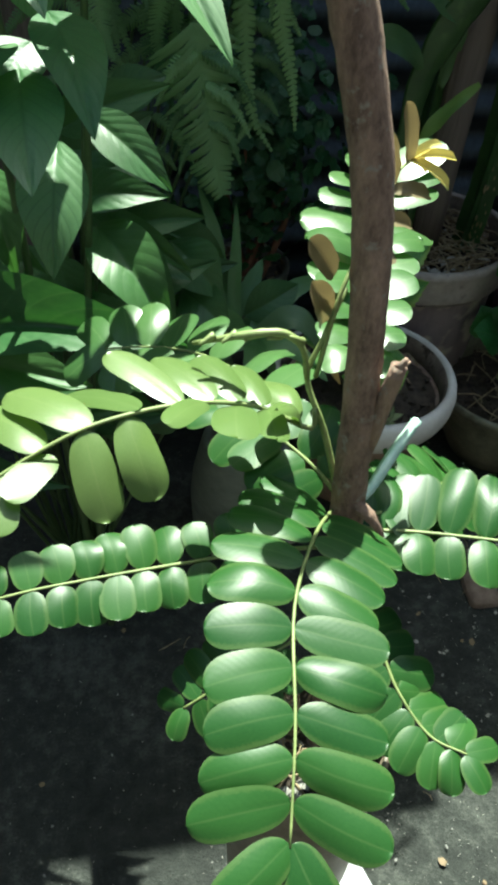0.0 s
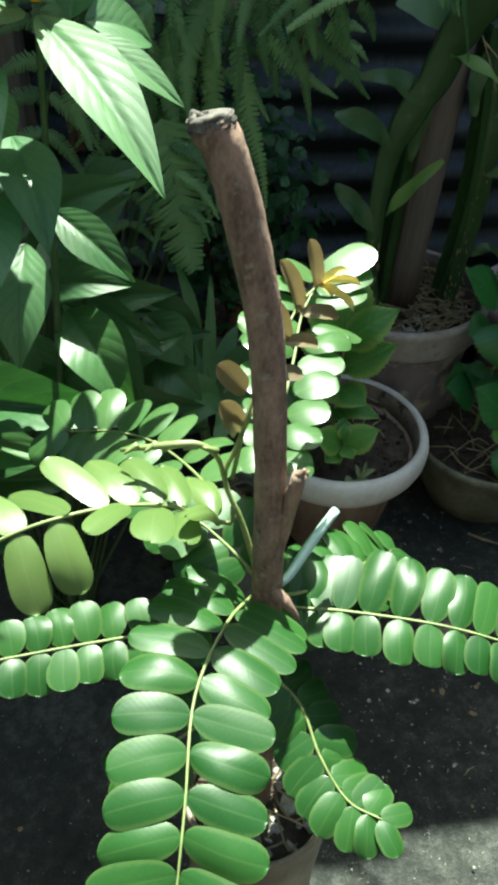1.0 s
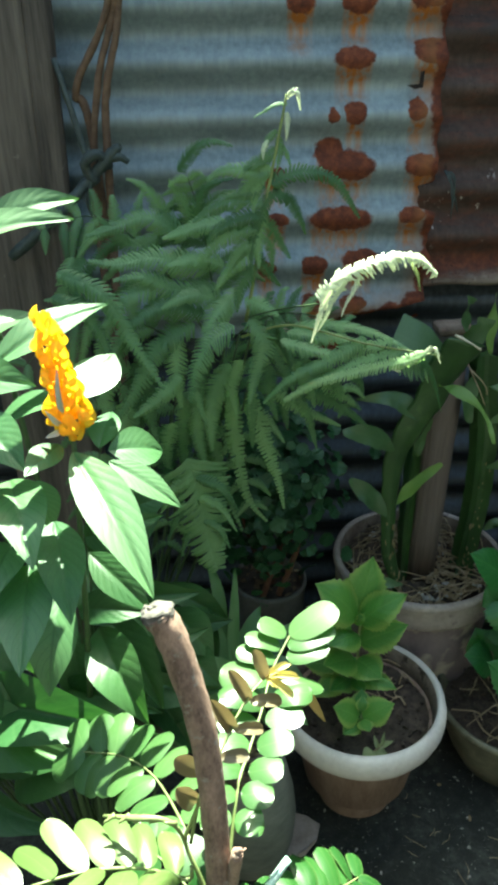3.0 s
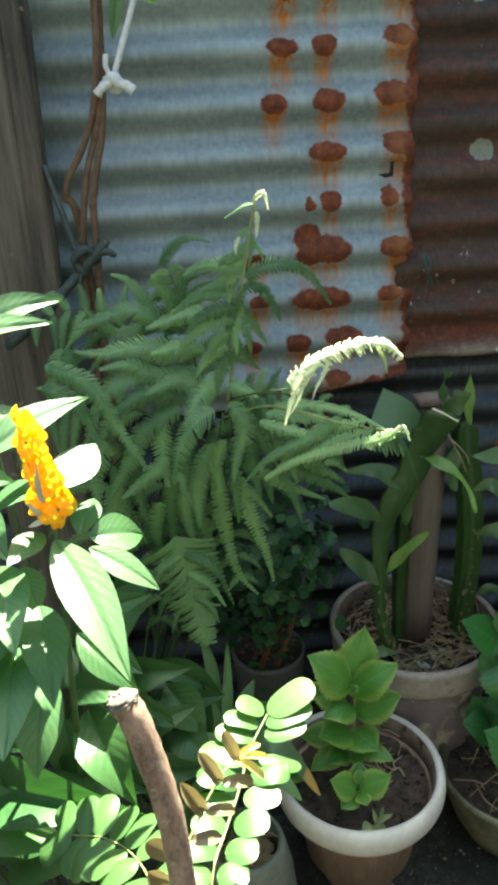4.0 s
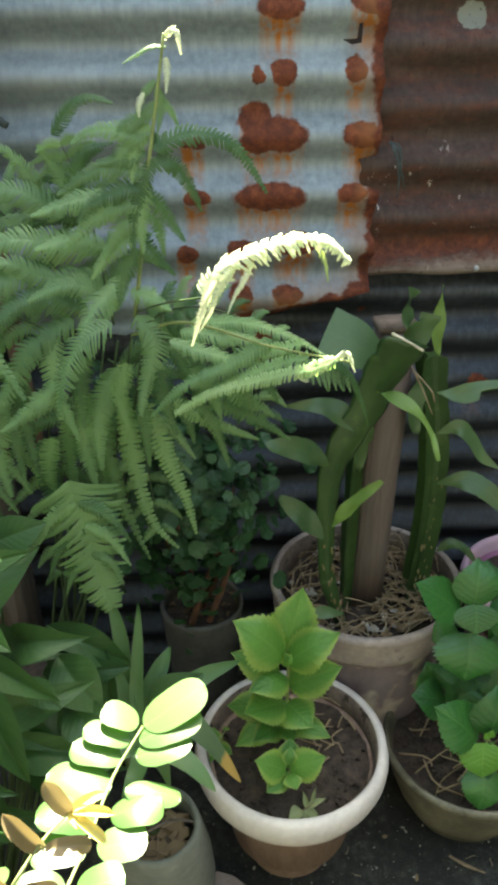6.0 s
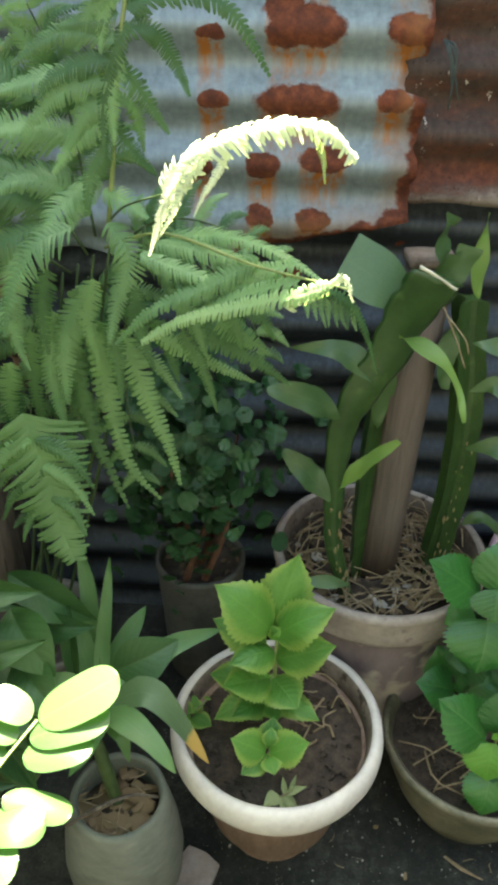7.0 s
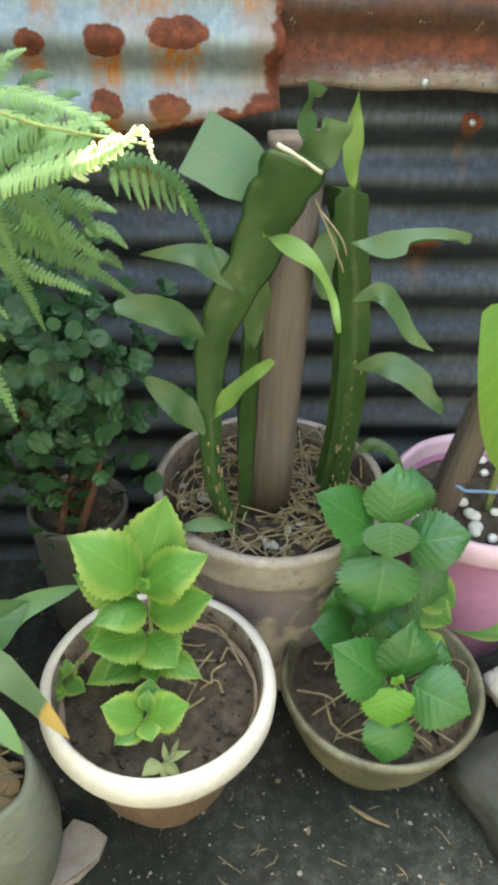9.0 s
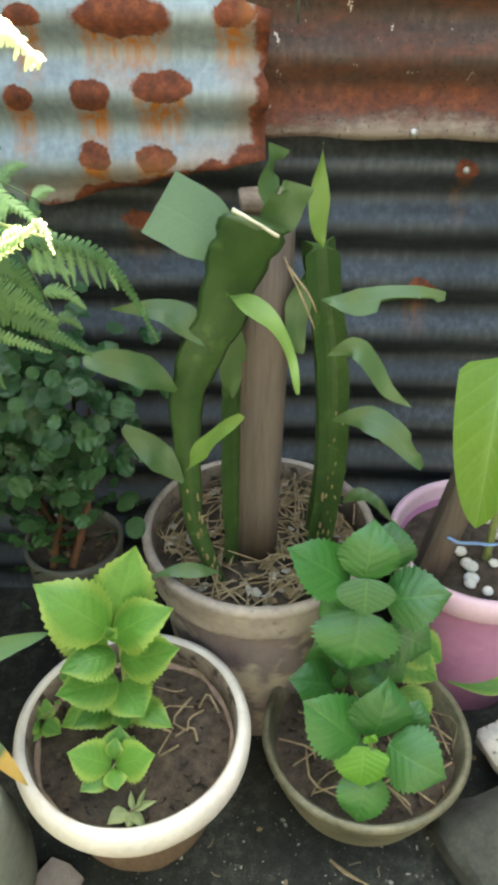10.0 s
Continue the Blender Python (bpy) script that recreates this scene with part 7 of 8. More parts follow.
leafset(green, SERRATE["green"], (
    ((0.603, 1.700, 0.406), (0.610, 1.725, 0.472), (0, -0.9, 0.35), 0.054),
    ((0.605, 1.700, 0.414), (0.603, 1.675, 0.379), (0, -0.45, 0.9), 0.052),
    ((0.589, 1.705, 0.394), (0.522, 1.700, 0.455), (0.35, -0.65, 0.7), 0.053),
    ((0.627, 1.705, 0.372), (0.695, 1.690, 0.401), (-0.35, -0.65, 0.7), 0.056),
    ((0.603, 1.700, 0.362), (0.592, 1.660, 0.304), (0, -0.7, 0.7), 0.081),
    ((0.631, 1.735, 0.387), (0.638, 1.760, 0.441), (0, -0.9, 0.35), 0.051),
    ((0.639, 1.720, 0.312), (0.692, 1.700, 0.293), (-0.35, -0.65, 0.7), 0.057),
    ((0.585, 1.700, 0.221), (0.529, 1.680, 0.258), (0.35, -0.65, 0.7), 0.049),
    ((0.602, 1.710, 0.211), (0.649, 1.715, 0.239), (0, -0.7, 0.7), 0.047),
    ((0.582, 1.735, 0.202), (0.564, 1.745, 0.255), (0, -0.7, 0.7), 0.048),
    ((0.643, 1.730, 0.267), (0.677, 1.700, 0.227), (0, -0.7, 0.7), 0.044),
    ((0.590, 1.690, 0.227), (0.584, 1.690, 0.262), (0, -0.9, 0.35), 0.017),
    ((0.609, 1.730, 0.259), (0.587, 1.710, 0.229), (0, -0.7, 0.7), 0.049),
    ((0.598, 1.730, 0.337), (0.558, 1.720, 0.329), (0, -0.7, 0.7), 0.047),
    ((0.649, 1.740, 0.308), (0.690, 1.735, 0.316), (0, -0.7, 0.7), 0.043),
), 4)
leafset(green, SERRATE["lime"], (
    ((0.650, 1.725, 0.264), (0.709, 1.700, 0.232), (-0.35, -0.65, 0.7), 0.042),
    ((0.672, 1.725, 0.189), (0.708, 1.700, 0.151), (-0.35, -0.65, 0.7), 0.041),
    ((0.669, 1.730, 0.275), (0.714, 1.715, 0.251), (-0.35, -0.65, 0.7), 0.044),
), 7)
shoot = serrated_plant("green_leaved_plant", (0.615, 1.63, 0.12), "bright green shoot with toothed quilted leaves", "green", [(0.19, 100, 0.03, 0.1), (0.25, 100, 0.01, 0.6)], seed=9, lean=(0.0, -0.18))
leafset(shoot, SERRATE["green"], (
    ((0.617, 1.610, 0.247), (0.631, 1.630, 0.323), (0, -0.9, 0.35), 0.056),
    ((0.604, 1.610, 0.239), (0.541, 1.615, 0.304), (0.35, -0.65, 0.7), 0.058),
    ((0.634, 1.610, 0.241), (0.693, 1.570, 0.237), (-0.35, -0.65, 0.7), 0.060),
    ((0.615, 1.600, 0.202), (0.605, 1.565, 0.145), (0, -0.7, 0.7), 0.049),
    ((0.660, 1.630, 0.232), (0.676, 1.650, 0.265), (0, -0.7, 0.7), 0.033),
    ((0.615, 1.630, 0.230), (0.597, 1.650, 0.269), (0, -0.7, 0.7), 0.037),
), 6)
leafset(shoot, SERRATE["fresh"], (
    ((0.609, 1.605, 0.244), (0.606, 1.580, 0.198), (0, -0.45, 0.9), 0.053),
    ((0.613, 1.600, 0.256), (0.617, 1.600, 0.271), (0, -0.9, 0.35), 0.010),
    ((0.613, 1.600, 0.256), (0.606, 1.600, 0.266), (0, -0.9, 0.35), 0.009),
), 9)


WITHERED = kinds("leaf", lance, "withered", 2, fold=0.4, curl=0.3, arch=0.1, wave=0.05, nv=10, nu=4)
sprig = thing("withered_sprig", (0.345, 1.548, 0.19), "little withered grey-green sprig on the pot soil", "plant")
part("stem", tube([(0.345, 1.548, 0.19), (0.350, 1.545, 0.203), (0.362, 1.545, 0.21)], [0.0015, 0.001], 6, 5), "straw", sprig)
for base, tip, w in (((0.352, 1.545, 0.204), (0.379, 1.551, 0.214), 0.009), ((0.350, 1.545, 0.203), (0.369, 1.527, 0.2), 0.012), ((0.348, 1.546, 0.2), (0.353, 1.52, 0.199), 0.010),
                     ((0.358, 1.545, 0.207), (0.366, 1.562, 0.222), 0.006), ((0.345, 1.547, 0.2), (0.326, 1.529, 0.203), 0.018), ((0.352, 1.545, 0.204), (0.349, 1.560, 0.219), 0.007)):
    lay("leaf", WITHERED[0], sprig, base, tip, (0, -0.4, 1), w)


# ---- cactus with flat blades
def winged(pts, width, n=40, wings=3, turn=0.0, notch=0.12, seed=0):
    """A winged stem: thin crested ribs that run along a line, notched at even steps."""
    rnd = random.Random(seed)
    line = spline(pts, n)
    verts, faces = [], []
    k = wings * 4
    for i, c in enumerate(line):
        d = (line[min(i + 1, n)] - line[max(i - 1, 0)]).normalized()
        a = d.cross(Vector((0.2, -0.95, 0.1))).normalized()
        b = d.cross(a)
        w = width[0] + (width[1] - width[0]) * i / n if i < n / 3 else width[1] + (width[2] - width[1]) * (i - n / 3) / (n * 2 / 3)
        w *= 1 - notch * (1 if i % 5 == 0 else 0.3 * rnd.random())
        for j in range(k):
            th = turn + 2 * math.pi * j / k
            r = w * (0.58, 0.24, 0.15, 0.24)[j % 4]
            if j % 4 == 1:
                th -= 2 * math.pi / k * 0.45
            if j % 4 == 3:
                th += 2 * math.pi / k * 0.45
            verts.append(c + a * (r * math.cos(th)) + b * (r * math.sin(th)))
    for i in range(n):
        for j in range(k):
            q = (j + 1) % k
            faces.append((i * k + j, i * k + q, (i + 1) * k + q, (i + 1) * k + j))
    faces += [tuple(range(k))[::-1], tuple(n * k + j for j in range(k))]
    return verts, faces


cactus = thing("climbing_cactus", (0.48, 1.84, 0.29), "tall climbing cactus with winged stems and flat blades", "cactus")
def flat_stem(pts, widths, up, thick, n=56, scallop=0.13, seed=0):
    """A broad flat stem: a lens-shaped section with a low rib, its edges scalloped."""
    rnd = random.Random(seed)
    line = spline(pts, n)
    up = Vector(up).normalized()
    verts, faces = [], []
    ring = ((-1.0, 0.0), (-0.8, 0.32), (-0.35, 0.55), (0.0, 1.0), (0.35, 0.6), (0.8, 0.32), (1.0, 0.0), (0.7, -0.4), (0.0, -0.9), (-0.7, -0.4))
    k = len(ring)
    for i, c in enumerate(line):
        d = (line[min(i + 1, n)] - line[max(i - 1, 0)]).normalized()
        side = d.cross(up).normalized()
        nrm = side.cross(d)
        q = i / n * (len(widths) - 1)
        m = min(int(q), len(widths) - 2)
        h = 0.5 * (widths[m] + (widths[m + 1] - widths[m]) * (q - m))
        for x, z in ring:
            e = h * x * (1 - scallop * abs(x) * (abs(math.sin(i * 0.42 + (0.8 if x > 0 else 0))) ** 6 + 0.2 * rnd.random()))
            verts.append(c + side * e + nrm * (thick * z))
    for i in range(n):
        for j in range(k):
            q = (j + 1) % k
            faces.append((i * k + j, i * k + q, (i + 1) * k + q, (i + 1) * k + j))
    faces += [tuple(range(k))[::-1], tuple(n * k + j for j in range(k))]
    return verts, faces


stem_a = part("stem", flat_stem([(0.438, 1.800, 0.285), (0.410, 1.800, 0.386), (0.404, 1.800, 0.467), (0.404, 1.795, 0.564), (0.418, 1.785, 0.627), (0.446, 1.775, 0.690), (0.458, 1.762, 0.740), (0.471, 1.745, 0.776), (0.479, 1.735, 0.798)], (0.020, 0.025, 0.028, 0.037, 0.046, 0.052, 0.058, 0.062, 0.064), (0.15, -1, 0.15), 0.007, seed=1), "cactus", cactus)
part("stem_edge", tube([(0.459, 1.728, 0.811), (0.477, 1.726, 0.802), (0.498, 1.728, 0.788)], [0.0022, 0.0016, 0.002], 8, 5, 0.2, 1), "cactus_pale", stem_a, "corky pale cut edge")
stem_b = part("stem", winged([(0.562, 1.860, 0.285), (0.565, 1.860, 0.338), (0.571, 1.855, 0.446), (0.567, 1.845, 0.543), (0.558, 1.840, 0.632), (0.547, 1.835, 0.693), (0.541, 1.830, 0.740)], (0.04, 0.043, 0.042), 40, 4, 2.2, notch=0.07, seed=2), "cactus", cactus, smooth=False)
part("stem", winged([(0.452, 1.845, 0.29), (0.45, 1.845, 0.45), (0.453, 1.84, 0.62)], (0.034, 0.04, 0.036), 24, 3, 1.9, seed=3), "cactus", cactus, smooth=False)
rnd = random.Random(19)
for st, pts, w, span in ((stem_a, [(0.438, 1.8, 0.285), (0.41, 1.8, 0.386), (0.404, 1.8, 0.467)], 0.008, (0.05, 0.95)), (stem_b, [(0.562, 1.86, 0.285), (0.565, 1.86, 0.338), (0.571, 1.855, 0.446), (0.567, 1.845, 0.543), (0.558, 1.84, 0.632)], 0.009, (0.1, 0.75))):
    line = spline(pts, 100)
    for i in range(26):
        c = line[int(100 * rnd.uniform(*span))] + Vector((rnd.uniform(-w, w) + 0.003, -0.0065 if st is stem_a else -0.0135, 0))
        r = rnd.uniform(0.0008, 0.0022)
        part("scar", tube([c - Vector((0, 0, r * rnd.uniform(1, 4))), c + Vector((rnd.uniform(-0.001, 0.001), 0, r * rnd.uniform(1, 4)))], [r * 0.5, r, r * 0.4], 4, 5, 0.3, i), "scar", st, "corky tan scar")
BLUNT = kinds("blade", blunt, "blade", 2, fold=0.05, curl=0.05, arch=0.08, wave=0.012, nv=10, nu=4)
lay("blade", BLUNT[0], cactus, (0.456, 1.782, 0.757), (0.390, 1.790, 0.795), (0.25, -0.8, 0.65), 0.066)
for k, (pts, w, up, shape, mat, bite) in enumerate((
    ([(0.433, 1.775, 0.655), (0.412, 1.78, 0.68), (0.385, 1.785, 0.69), (0.336, 1.79, 0.688)], 0.030, (0.1, -0.8, 0.7), lance, "blade", None),
    ([(0.397, 1.775, 0.603), (0.375, 1.765, 0.628), (0.345, 1.757, 0.645), (0.312, 1.75, 0.652)], 0.034, (0.1, -0.9, 0.6), blade, "blade", None),
    ([(0.398, 1.785, 0.474), (0.378, 1.788, 0.5), (0.36, 1.79, 0.52), (0.334, 1.794, 0.543)], 0.034, (0.3, -0.9, 0.5), blade, "blade", None),
    ([(0.406, 1.766, 0.508), (0.42, 1.76, 0.535), (0.44, 1.752, 0.565), (0.467, 1.745, 0.595)], 0.020, (-0.5, -0.8, 0.6), blade, "blade_pale", None),
    ([(0.452, 1.755, 0.723), (0.470, 1.74, 0.722), (0.495, 1.722, 0.710), (0.511, 1.70, 0.690), (0.518, 1.68, 0.662)], 0.020, (0.5, -0.6, 0.7), lance, "blade_pale", None),
    ([(0.492, 1.772, 0.79), (0.488, 1.777, 0.81), (0.492, 1.785, 0.83), (0.497, 1.79, 0.845)], 0.022, (0.8, -0.7, 0.2), blunt, "blade", (1, 0.55, 0.8, 0.35)),
    ([(0.49, 1.768, 0.775), (0.498, 1.766, 0.79), (0.506, 1.765, 0.808), (0.51, 1.765, 0.822)], 0.036, (0.3, -1, 0.2), blunt, "blade", (-1, 0.7, 1.1, 0.5)),
    ([(0.541, 1.802, 0.75), (0.536, 1.80, 0.775), (0.535, 1.80, 0.81), (0.536, 1.80, 0.846)], 0.019, (0.3, -1, 0.1), lance, "blade_pale", None),
    ([(0.543, 1.795, 0.699), (0.575, 1.79, 0.698), (0.614, 1.79, 0.706), (0.662, 1.793, 0.705)], 0.027, (0, -0.8, 0.7), blade, "blade", (1, 0.52, 0.95, 0.25)),
    ([(0.554, 1.81, 0.628), (0.58, 1.80, 0.643), (0.60, 1.795, 0.625), (0.618, 1.79, 0.598), (0.646, 1.785, 0.580)], 0.024, (0.3, -0.8, 0.6), lance, "blade", None),
    ([(0.565, 1.812, 0.545), (0.60, 1.80, 0.556), (0.633, 1.785, 0.543), (0.662, 1.77, 0.512)], 0.032, (0.2, -0.9, 0.5), blade, "blade", (-1, 0.75, 0.9, 0.6)),
    ([(0.59, 1.85, 0.392), (0.61, 1.845, 0.41), (0.63, 1.838, 0.405), (0.655, 1.83, 0.375)], 0.018, (0.2, -0.6, 0.9), lance, "blade", None),
    ([(0.437, 1.785, 0.33), (0.41, 1.775, 0.342), (0.38, 1.77, 0.345), (0.345, 1.765, 0.335)], 0.018, (0, -0.6, 0.9), lance, "blade", None),
    ([(0.452, 1.83, 0.56), (0.453, 1.825, 0.6), (0.456, 1.82, 0.64), (0.458, 1.815, 0.67)], 0.028, (0.2, -1, 0.1), lance, "blade", None),
    ([(0.53, 1.82, 0.72), (0.522, 1.815, 0.69), (0.52, 1.81, 0.66), (0.525, 1.81, 0.63)], 0.026, (0.2, -1, 0.1), blade, "blade", None),
)):
    ribbon_leaf("blade", cactus, pts, w, up, mat, shape, 22, 6, 0.10, 0.003, 1.6, bite, k)
stake = thing("wooden_stake", (0.482, 1.852, 0.29), "square brown wooden stake in the cactus pot", "stake")
part("post", block((0.05, 0.034, 0.5), pose(0.4855, 1.845, 0.53, 2.5, 0.6, 8), 3, 0.0012, 6), "stake", stake)
part("top_cap", block((0.053, 0.036, 0.012), pose(0.4885, 1.8335, 0.784, 2.5, 0.6, 8), 2, 0.0012, 7), "brick", stake, "ragged reddish top end")
part("tendril", join(tube([(0.505, 1.80, 0.74), (0.525, 1.79, 0.70), (0.537, 1.785, 0.672)], [0.0012, 0.0009], 8, 5), tube([(0.51, 1.8, 0.73), (0.53, 1.78, 0.71), (0.538, 1.785, 0.69)], [0.0012, 0.0009], 8, 5)), "straw", stake, "dry aerial rootlet")

# ---- the plant in the pink pot
big = thing("big_leaved_plant", (0.81, 1.9, 0.24), "plant with a large glossy hanging leaf in the pink pot", "plant")
GLOSSY = kinds("leaf", lambda v: 0.5 * min(1.0, v / 0.08) ** 0.5 * (1 - v ** 2.4) ** 0.7 + 0.002, "glossy", 2, fold=0.35, curl=0.12, arch=0.12, nv=20, nu=8)
lay("leaf", GLOSSY[0], big, (0.735, 1.80, 0.635), (0.715, 1.715, 0.475), (-0.3, -1, 0.3), 0.085)
lay("leaf", GLOSSY[1], big, (0.78, 1.82, 0.56), (0.755, 1.74, 0.43), (0.2, -1, 0.3), 0.07)
lay("leaf", GLOSSY[1], big, (0.80, 1.905, 0.685), (0.745, 1.89, 0.66), (-0.2, -0.8, 0.5), 0.045)
lay("leaf", GLOSSY[0], big, (0.81, 1.86, 0.66), (0.87, 1.8, 0.58), (0.2, -0.9, 0.5), 0.07)
part("stem", tube([(0.81, 1.9, 0.23), (0.8, 1.88, 0.5), (0.805, 1.87, 0.74)], [0.006, 0.005, 0.003], 14, 8), "petiole", big)
for a, b in (((0.80, 1.88, 0.5), (0.735, 1.80, 0.635)), ((0.80, 1.88, 0.48), (0.78, 1.82, 0.56))):
    part("petiole", tube([a, (Vector(a) + Vector(b)) / 2 + Vector((0, 0, 0.03)), b], [0.003, 0.002], 8, 6), "petiole", big)
stake_2 = thing("wooden_stake", (0.73, 1.865, 0.23), "brown wooden stake in the pink pot", "stake")
part("post", block((0.038, 0.03, 0.64), pose(0.768, 1.87, 0.52, 0, 10.5, 6), 3, 0.0012, 9), "stake", stake_2)
part("split_end", block((0.036, 0.028, 0.012), pose(0.827, 1.87, 0.838, 0, 10.5, 6), 2, 0.002, 10), "stake", stake_2, "ragged split end")
rnd = random.Random(14)
for i in range(26):
    a, r = rnd.random() * 6.28, 0.1 * math.sqrt(rnd.random())
    c = (Q[0] + r * math.cos(a), Q[1] + r * math.sin(a), 0.252)
    s = rnd.uniform(0.006, 0.012)
    prof = [(0.0005, -0.7), (0.6, -0.55), (0.95, -0.15), (1.0, 0.1), (0.8, 0.5), (0.4, 0.68), (0.0005, 0.72)]
    ob = solo("pebble", lathe([(q * s, z * s) for q, z in prof], c, 12, 0.05, i), "pebble", "white pebble on the soil of the pink pot", "pebble", group="pebbles in the pink pot")
solo("cord", tube([(0.734, 1.846, 0.338), (0.745, 1.842, 0.334), (0.772, 1.844, 0.331), (0.79, 1.843, 0.33), (0.82, 1.85, 0.335), (0.85, 1.88, 0.34)], [0.0022, 0.0022], 14, 6), "blue_cord", "blue plastic cord round the stake", "cord")
solo("cord", tube([(0.722, 1.905, 0.262), (0.735, 1.9, 0.285), (0.733, 1.875, 0.31), (0.734, 1.846, 0.338)], [0.003, 0.0022], 14, 6), "blue_cord", "blue plastic cord over the pot soil", "cord")
solo("stone_slab", block((0.11, 0.09, 0.035), pose(0.86, 1.72, 0.07, 8, -14, 25), 3, 0.003, 5), "terrazzo", "speckled pale stone slab propped beside pots", "stone")
solo("stone", block((0.17, 0.15, 0.06), pose(0.82, 1.595, 0.022, 4, 3, 24), 4, 0.014, 8), "dark_stone", "rough dark grey stone lump on the ground", "stone")
dish = thing("variegated_leaf_plant", (0.84, 1.80, 0.0), "low plant with pale speckled leaf beside the pink pot", "plant")
SPECK = kinds("leaf", lance, "lime", 1, fold=0.2, curl=0.1, nv=12, nu=6)
lay("leaf", SPECK[0], dish, (0.86, 1.8, 0.09), (0.765, 1.815, 0.08), (0, -0.6, 1), 0.03, "pale speckled leaf")
part("stem", tube([(0.85, 1.8, -0.01), (0.86, 1.8, 0.09)], [0.003, 0.002], 5, 6), "petiole", dish)

# ---- post, vine and cords by the fence
post = thing("fence_post", (-0.16, 1.945, 0), "weathered grey wooden fence post, split along the grain", "post")
part("post", block((0.15, 0.08, 1.95), pose(-0.165, 1.935, 0.96, 0, -1.0, 6), 5, 0.004, 4), "old_wood", post)
part("batten", block((0.04, 0.03, 1.8), pose(-0.101, 1.915, 0.95, 0, 1.2, 4), 4, 0.004, 5), "old_wood", post)
vine = thing("dry_vine", (-0.03, 1.92, 0.7), "bare brown vine stems tied up against the fence", "vine")
for k, pts in enumerate(([(-0.03, 1.92, 0.55), (-0.045, 1.915, 0.95), (-0.025, 1.905, 1.12), (0.012, 1.905, 1.25), (0.022, 1.91, 1.5)], [(-0.02, 1.925, 0.55), (-0.04, 1.92, 1.05), (-0.055, 1.912, 1.12), (0.005, 1.9, 1.24), (0.035, 1.91, 1.5)], [(-0.035, 1.915, 0.6), (-0.02, 1.91, 1.03), (-0.012, 1.905, 1.12), (0.014, 1.905, 1.22), (0.028, 1.92, 1.4), (0.05, 1.92, 1.55)])):
    part("stem", tube(pts, [0.0065, 0.006, 0.005, 0.0045], 36, 8, 0.12, k), "vine", vine)
lay("leaf", LANCE[0], vine, (0.040, 1.900, 1.316), (0.060, 1.900, 1.407), (0.3, -1, 0.2), 0.018)
lay("leaf", SPECK[0], vine, (0.079, 1.890, 1.433), (0.174, 1.880, 1.432), (0.1, -0.6, 0.8), 0.014)
lay("leaf", SPECK[0], vine, (0.085, 1.92, 1.375), (0.105, 1.91, 1.355), (0.3, -1, 0.2), 0.016)
overhang = thing("hanging_leaves", (0.3, 1.9, 1.5), "green leaf tips hanging on a thin vine by the fence", "vine")
part("stem", tube([(0.02, 1.92, 1.5), (0.2, 1.91, 1.515), (0.4, 1.9, 1.5), (0.55, 1.91, 1.52)], [0.0025, 0.002, 0.0015], 16, 6), "vine", overhang)
# lime green painted here for sun shining through the leaf tips
for a, b in (((0.248, 1.9, 1.475), (0.237, 1.89, 1.417)), ((0.249, 1.9, 1.47), (0.259, 1.89, 1.425)), ((0.336, 1.9, 1.47), (0.325, 1.89, 1.418)), ((0.378, 1.9, 1.446), (0.33, 1.89, 1.408)), ((0.375, 1.9, 1.452), (0.411, 1.89, 1.415)), ((0.436, 1.9, 1.46), (0.442, 1.89, 1.417)), ((0.02, 1.9, 1.468), (0.051, 1.89, 1.425)), ((-0.012, 1.9, 1.475), (-0.037, 1.88, 1.436))):
    lay("leaf", SPECK[0], overhang, a, b, (0.2, -0.6, 0.8), 0.015)
for pts in ([(0.37, 1.9, 1.5), (0.373, 1.9, 1.439), (0.379, 1.895, 1.414), (0.353, 1.895, 1.386), (0.357, 1.9, 1.344)], [(0.46, 1.9, 1.505), (0.465, 1.9, 1.43), (0.467, 1.9, 1.413), (0.487, 1.9, 1.382), (0.4875, 1.9, 1.358)], [(0.51, 1.905, 1.51), (0.5045, 1.9, 1.431), (0.502, 1.9, 1.414), (0.496, 1.9, 1.393)], [(0.207, 1.9, 1.421), (0.225, 1.9, 1.423), (0.248, 1.9, 1.47), (0.25, 1.905, 1.512)]):
    part("tendril", tube(pts, [0.0011, 0.0009, 0.0006], 24, 5), "rachis", overhang)
rnd = random.Random(3)
solo("cord", join(tube([(0.035, 1.898, 1.267), (0.074, 1.900, 1.362), (0.115, 1.900, 1.468)], [0.0048, 0.0044, 0.004], 20, 8, 0.1, 1),
                  tube([(0.026, 1.896, 1.262), (0.036, 1.888, 1.268), (0.044, 1.894, 1.258), (0.034, 1.9, 1.255), (0.028, 1.89, 1.27)], [0.007, 0.009, 0.008, 0.007], 16, 9, 0.15, 2),
                  tube([(0.036, 1.89, 1.262), (0.05, 1.885, 1.26), (0.064, 1.886, 1.25)], [0.006, 0.006, 0.0075], 8, 8, 0.25, 3),
                  tube([(0.034, 1.89, 1.262), (0.022, 1.886, 1.258), (0.012, 1.888, 1.248)], [0.006, 0.006, 0.007], 8, 8, 0.25, 4),
                  tube([(0.032, 1.892, 1.268), (0.028, 1.888, 1.285), (0.03, 1.888, 1.298)], [0.004, 0.004, 0.003], 6, 6, 0.25, 5)), "rope", "white plastic cord knotted round the vine", "cord")
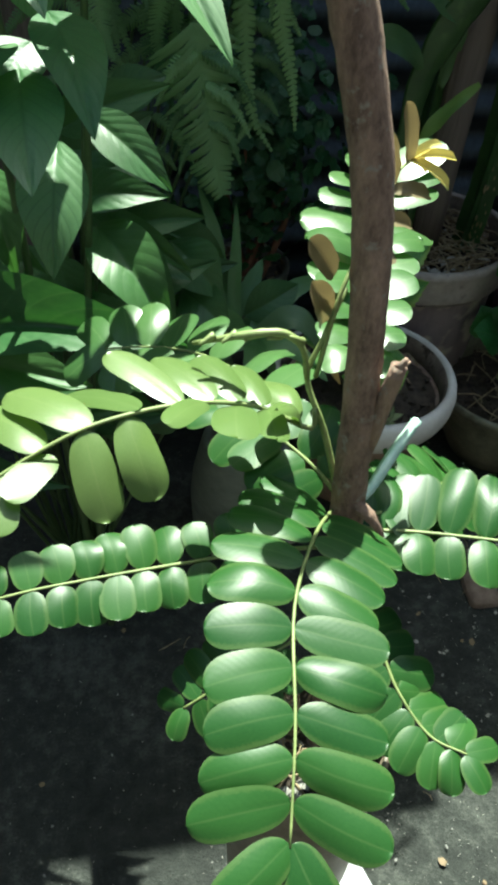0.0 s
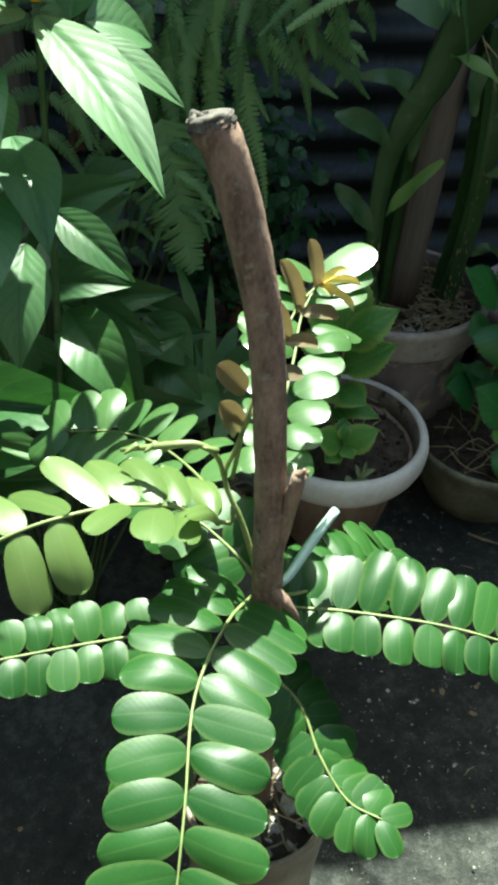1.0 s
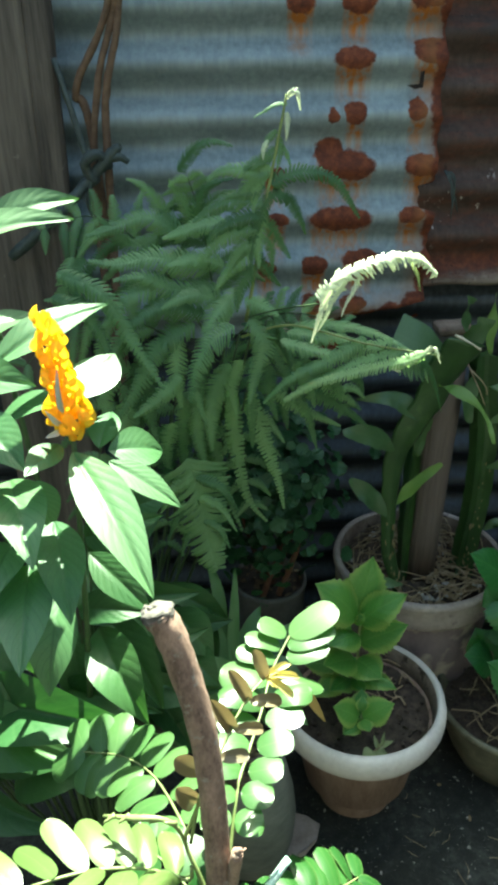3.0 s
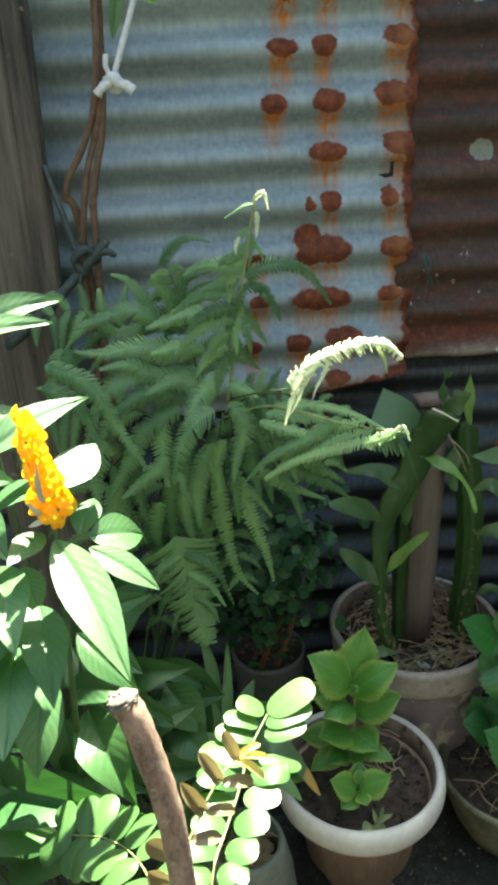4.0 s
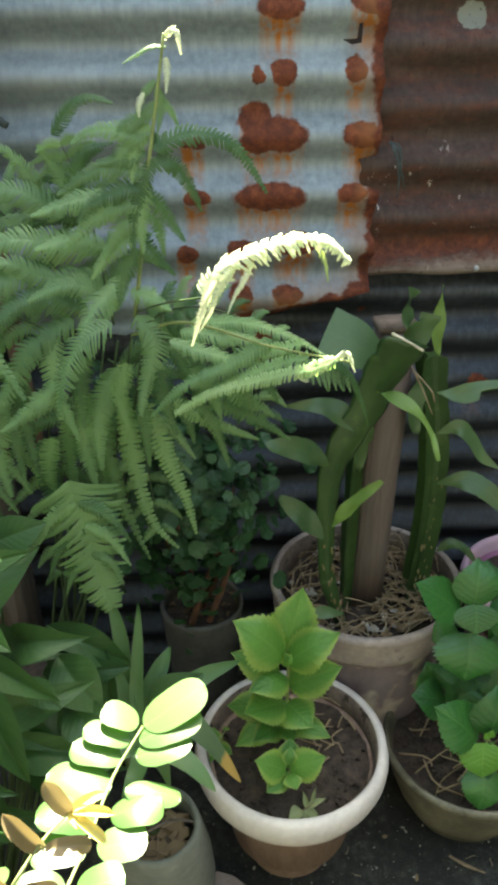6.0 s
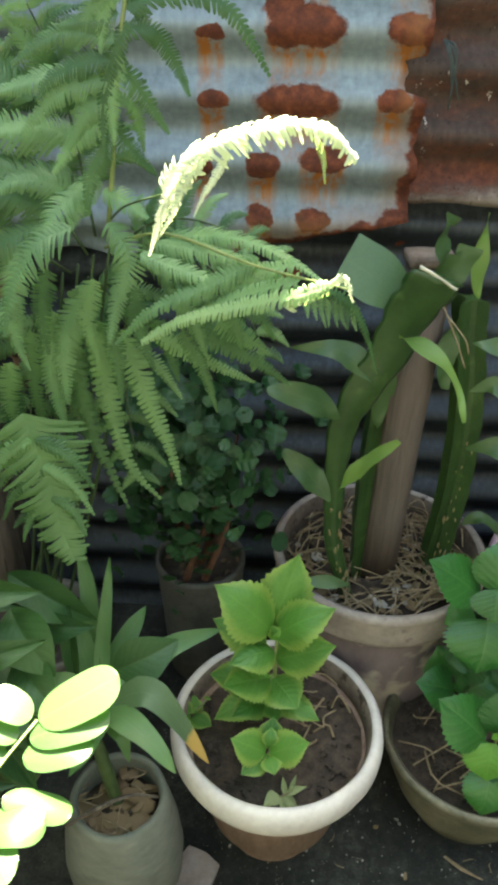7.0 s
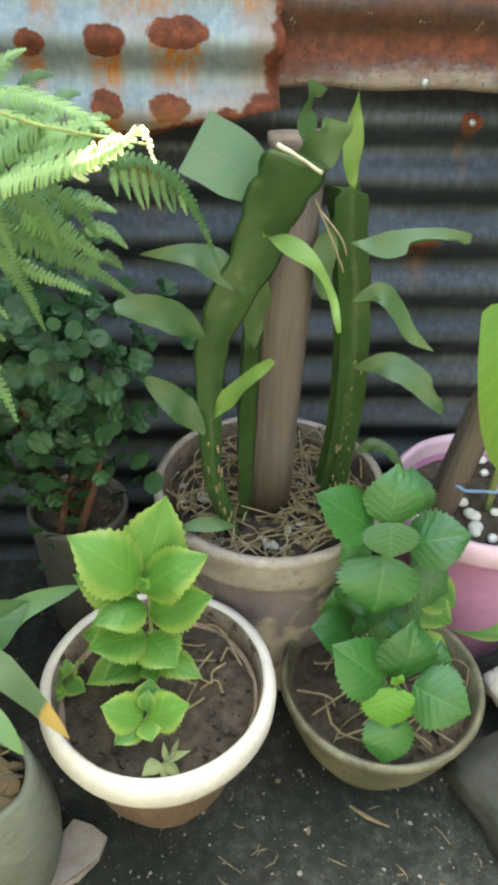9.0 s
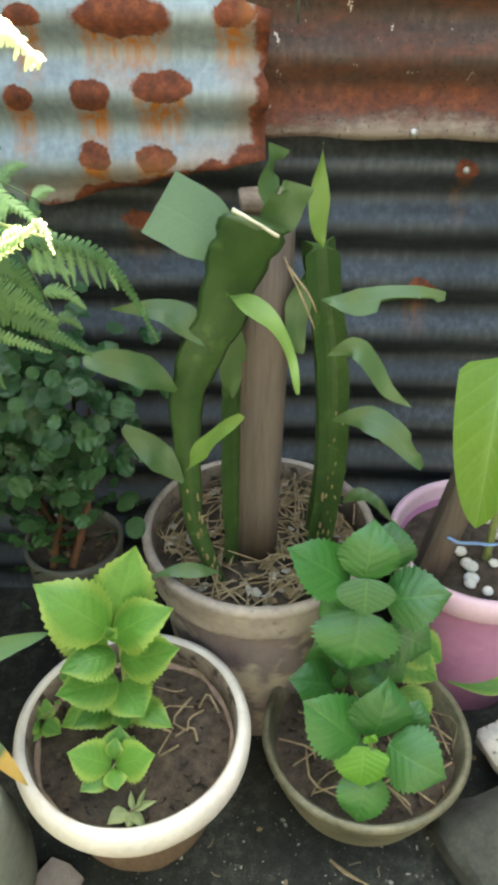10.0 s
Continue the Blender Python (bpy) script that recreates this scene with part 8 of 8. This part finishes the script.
solo("cord", join(tube([(-0.17, 1.875, 0.9), (-0.1, 1.872, 0.955), (-0.045, 1.885, 1.005), (-0.02, 1.885, 1.03), (0.002, 1.882, 1.05)], [0.008, 0.009, 0.008, 0.01, 0.006], 20, 7, 0.15, 1),
                  tube([(-0.035, 1.885, 1.0), (-0.05, 1.88, 1.025), (-0.03, 1.878, 1.04), (-0.015, 1.89, 1.02)], [0.007, 0.008, 0.006], 14, 7, 0.15, 2),
                  tube([(-0.078, 1.9, 1.16), (-0.062, 1.89, 1.1), (-0.045, 1.885, 1.03)], [0.004, 0.0045, 0.005], 10, 7, 0.1, 3),
                  tube([(-0.02, 1.885, 1.03), (0.0, 1.88, 1.035), (0.012, 1.882, 1.028)], [0.005, 0.006, 0.004], 6, 6, 0.2, 4),
                  tube([(-0.04, 1.882, 1.01), (-0.05, 1.88, 0.975), (-0.046, 1.882, 0.95)], [0.004, 0.0035, 0.002], 8, 6, 0.2, 5)), "dark_cord", "dark cord binding the vine to the post", "cord")
solo("cord", join(*[tube([(0.502, 2.008, 0.985), (0.512 + rnd.uniform(-0.006, 0.006), 1.995, 0.975), (0.515 + rnd.uniform(-0.008, 0.012), 1.998, 0.975 - rnd.uniform(0.02, 0.09))], [0.0016, 0.0012], 8, 5) for _ in range(5)]), "dark_cord", "frayed dark cord hanging from a hole in the sheet", "cord")

# dark plate set on the sheet, painting the shade of a torn hole
tear = [(0.428, 1.112), (0.447, 1.113), (0.449, 1.13), (0.454, 1.131), (0.453, 1.108), (0.44, 1.106)]
part("tear", ([(x, 1.9965, z) for x, z in tear] + [(x, 1.9985, z) for x, z in tear], [tuple(range(6)), tuple(range(6, 12))[::-1]] + [(a, (a + 1) % 6, 6 + (a + 1) % 6, 6 + a) for a in range(6)]), "tear", fence, "dark plate painting the shade inside a small torn gap", False)

# ---- litter on the ground
solo("paper", block((0.075, 0.09, 0.004), pose(0.182, 1.02, 0.004, 3, -2, 18), 3, 0.003, 2), "paper", "crumpled piece of white paper on the ground", "paper")
solo("brick", block((0.045, 0.06, 0.02), pose(0.487, 1.39, 0.002, 0, 3, -4), 2, 0.003, 2), "brick", "small broken brick end set in the ground", "brick")
flat = lambda r: (r.uniform(-0.6, 0.25) if r.random() < 0.18 else r.uniform(0.15, 1.3), r.uniform(0.75, 2.0), 0.0 + r.uniform(0, 0.002))
chips((0, 0), 1, 0, 7000, "chip", "pale grit strewn over dark earth", "grit", 21, (0.0005, 0.0019), 0.25, "grit", flat)
chips((0, 0), 1, 0, 280, "chip", "thin pale husks and scraps on the ground", "husks", 24, (0.002, 0.008), 0.1, "litter", lambda r: (r.uniform(0.1, 1.1), r.uniform(1.15, 1.65), r.uniform(0, 0.002)))
chips((0, 0), 1, 0, 120, "dry", "brown leaf scraps strewn over the ground", "leaf_scraps", 22, (0.004, 0.014), 0.12, "litter", flat)
chips((0, 0), 1, 0, 1100, "concrete", "grey gravel grains on the ground", "gravel", 23, (0.0015, 0.005), 0.35, "gravel", flat)
rnd = random.Random(40)
bits = []
for i in range(70):
    c = Vector((rnd.uniform(-0.4, 1.1) if i % 2 else rnd.uniform(0.42, 0.85), rnd.uniform(0.9, 1.75) if i % 2 else rnd.uniform(1.36, 1.62), 0.002))
    w = rnd.random() * 6.28
    d = Vector((math.cos(w), math.sin(w), 0)) * rnd.uniform(0.004, 0.02)
    bits.append(tube([c - d, c + Vector((rnd.uniform(-.004, .004), rnd.uniform(-.004, .004), 0.002)), c + d], [0.0004, 0.0007, 0.0004], 4, 4))
bits.append(tube([(0.585, 1.592, 0.003), (0.605, 1.575, 0.005), (0.632, 1.562, 0.003)], [0.002, 0.003, 0.001], 6, 5))
solo("dry_stalks", join(*bits), "straw", "dry grass stalks strewn over the ground", "straw", "stuff")
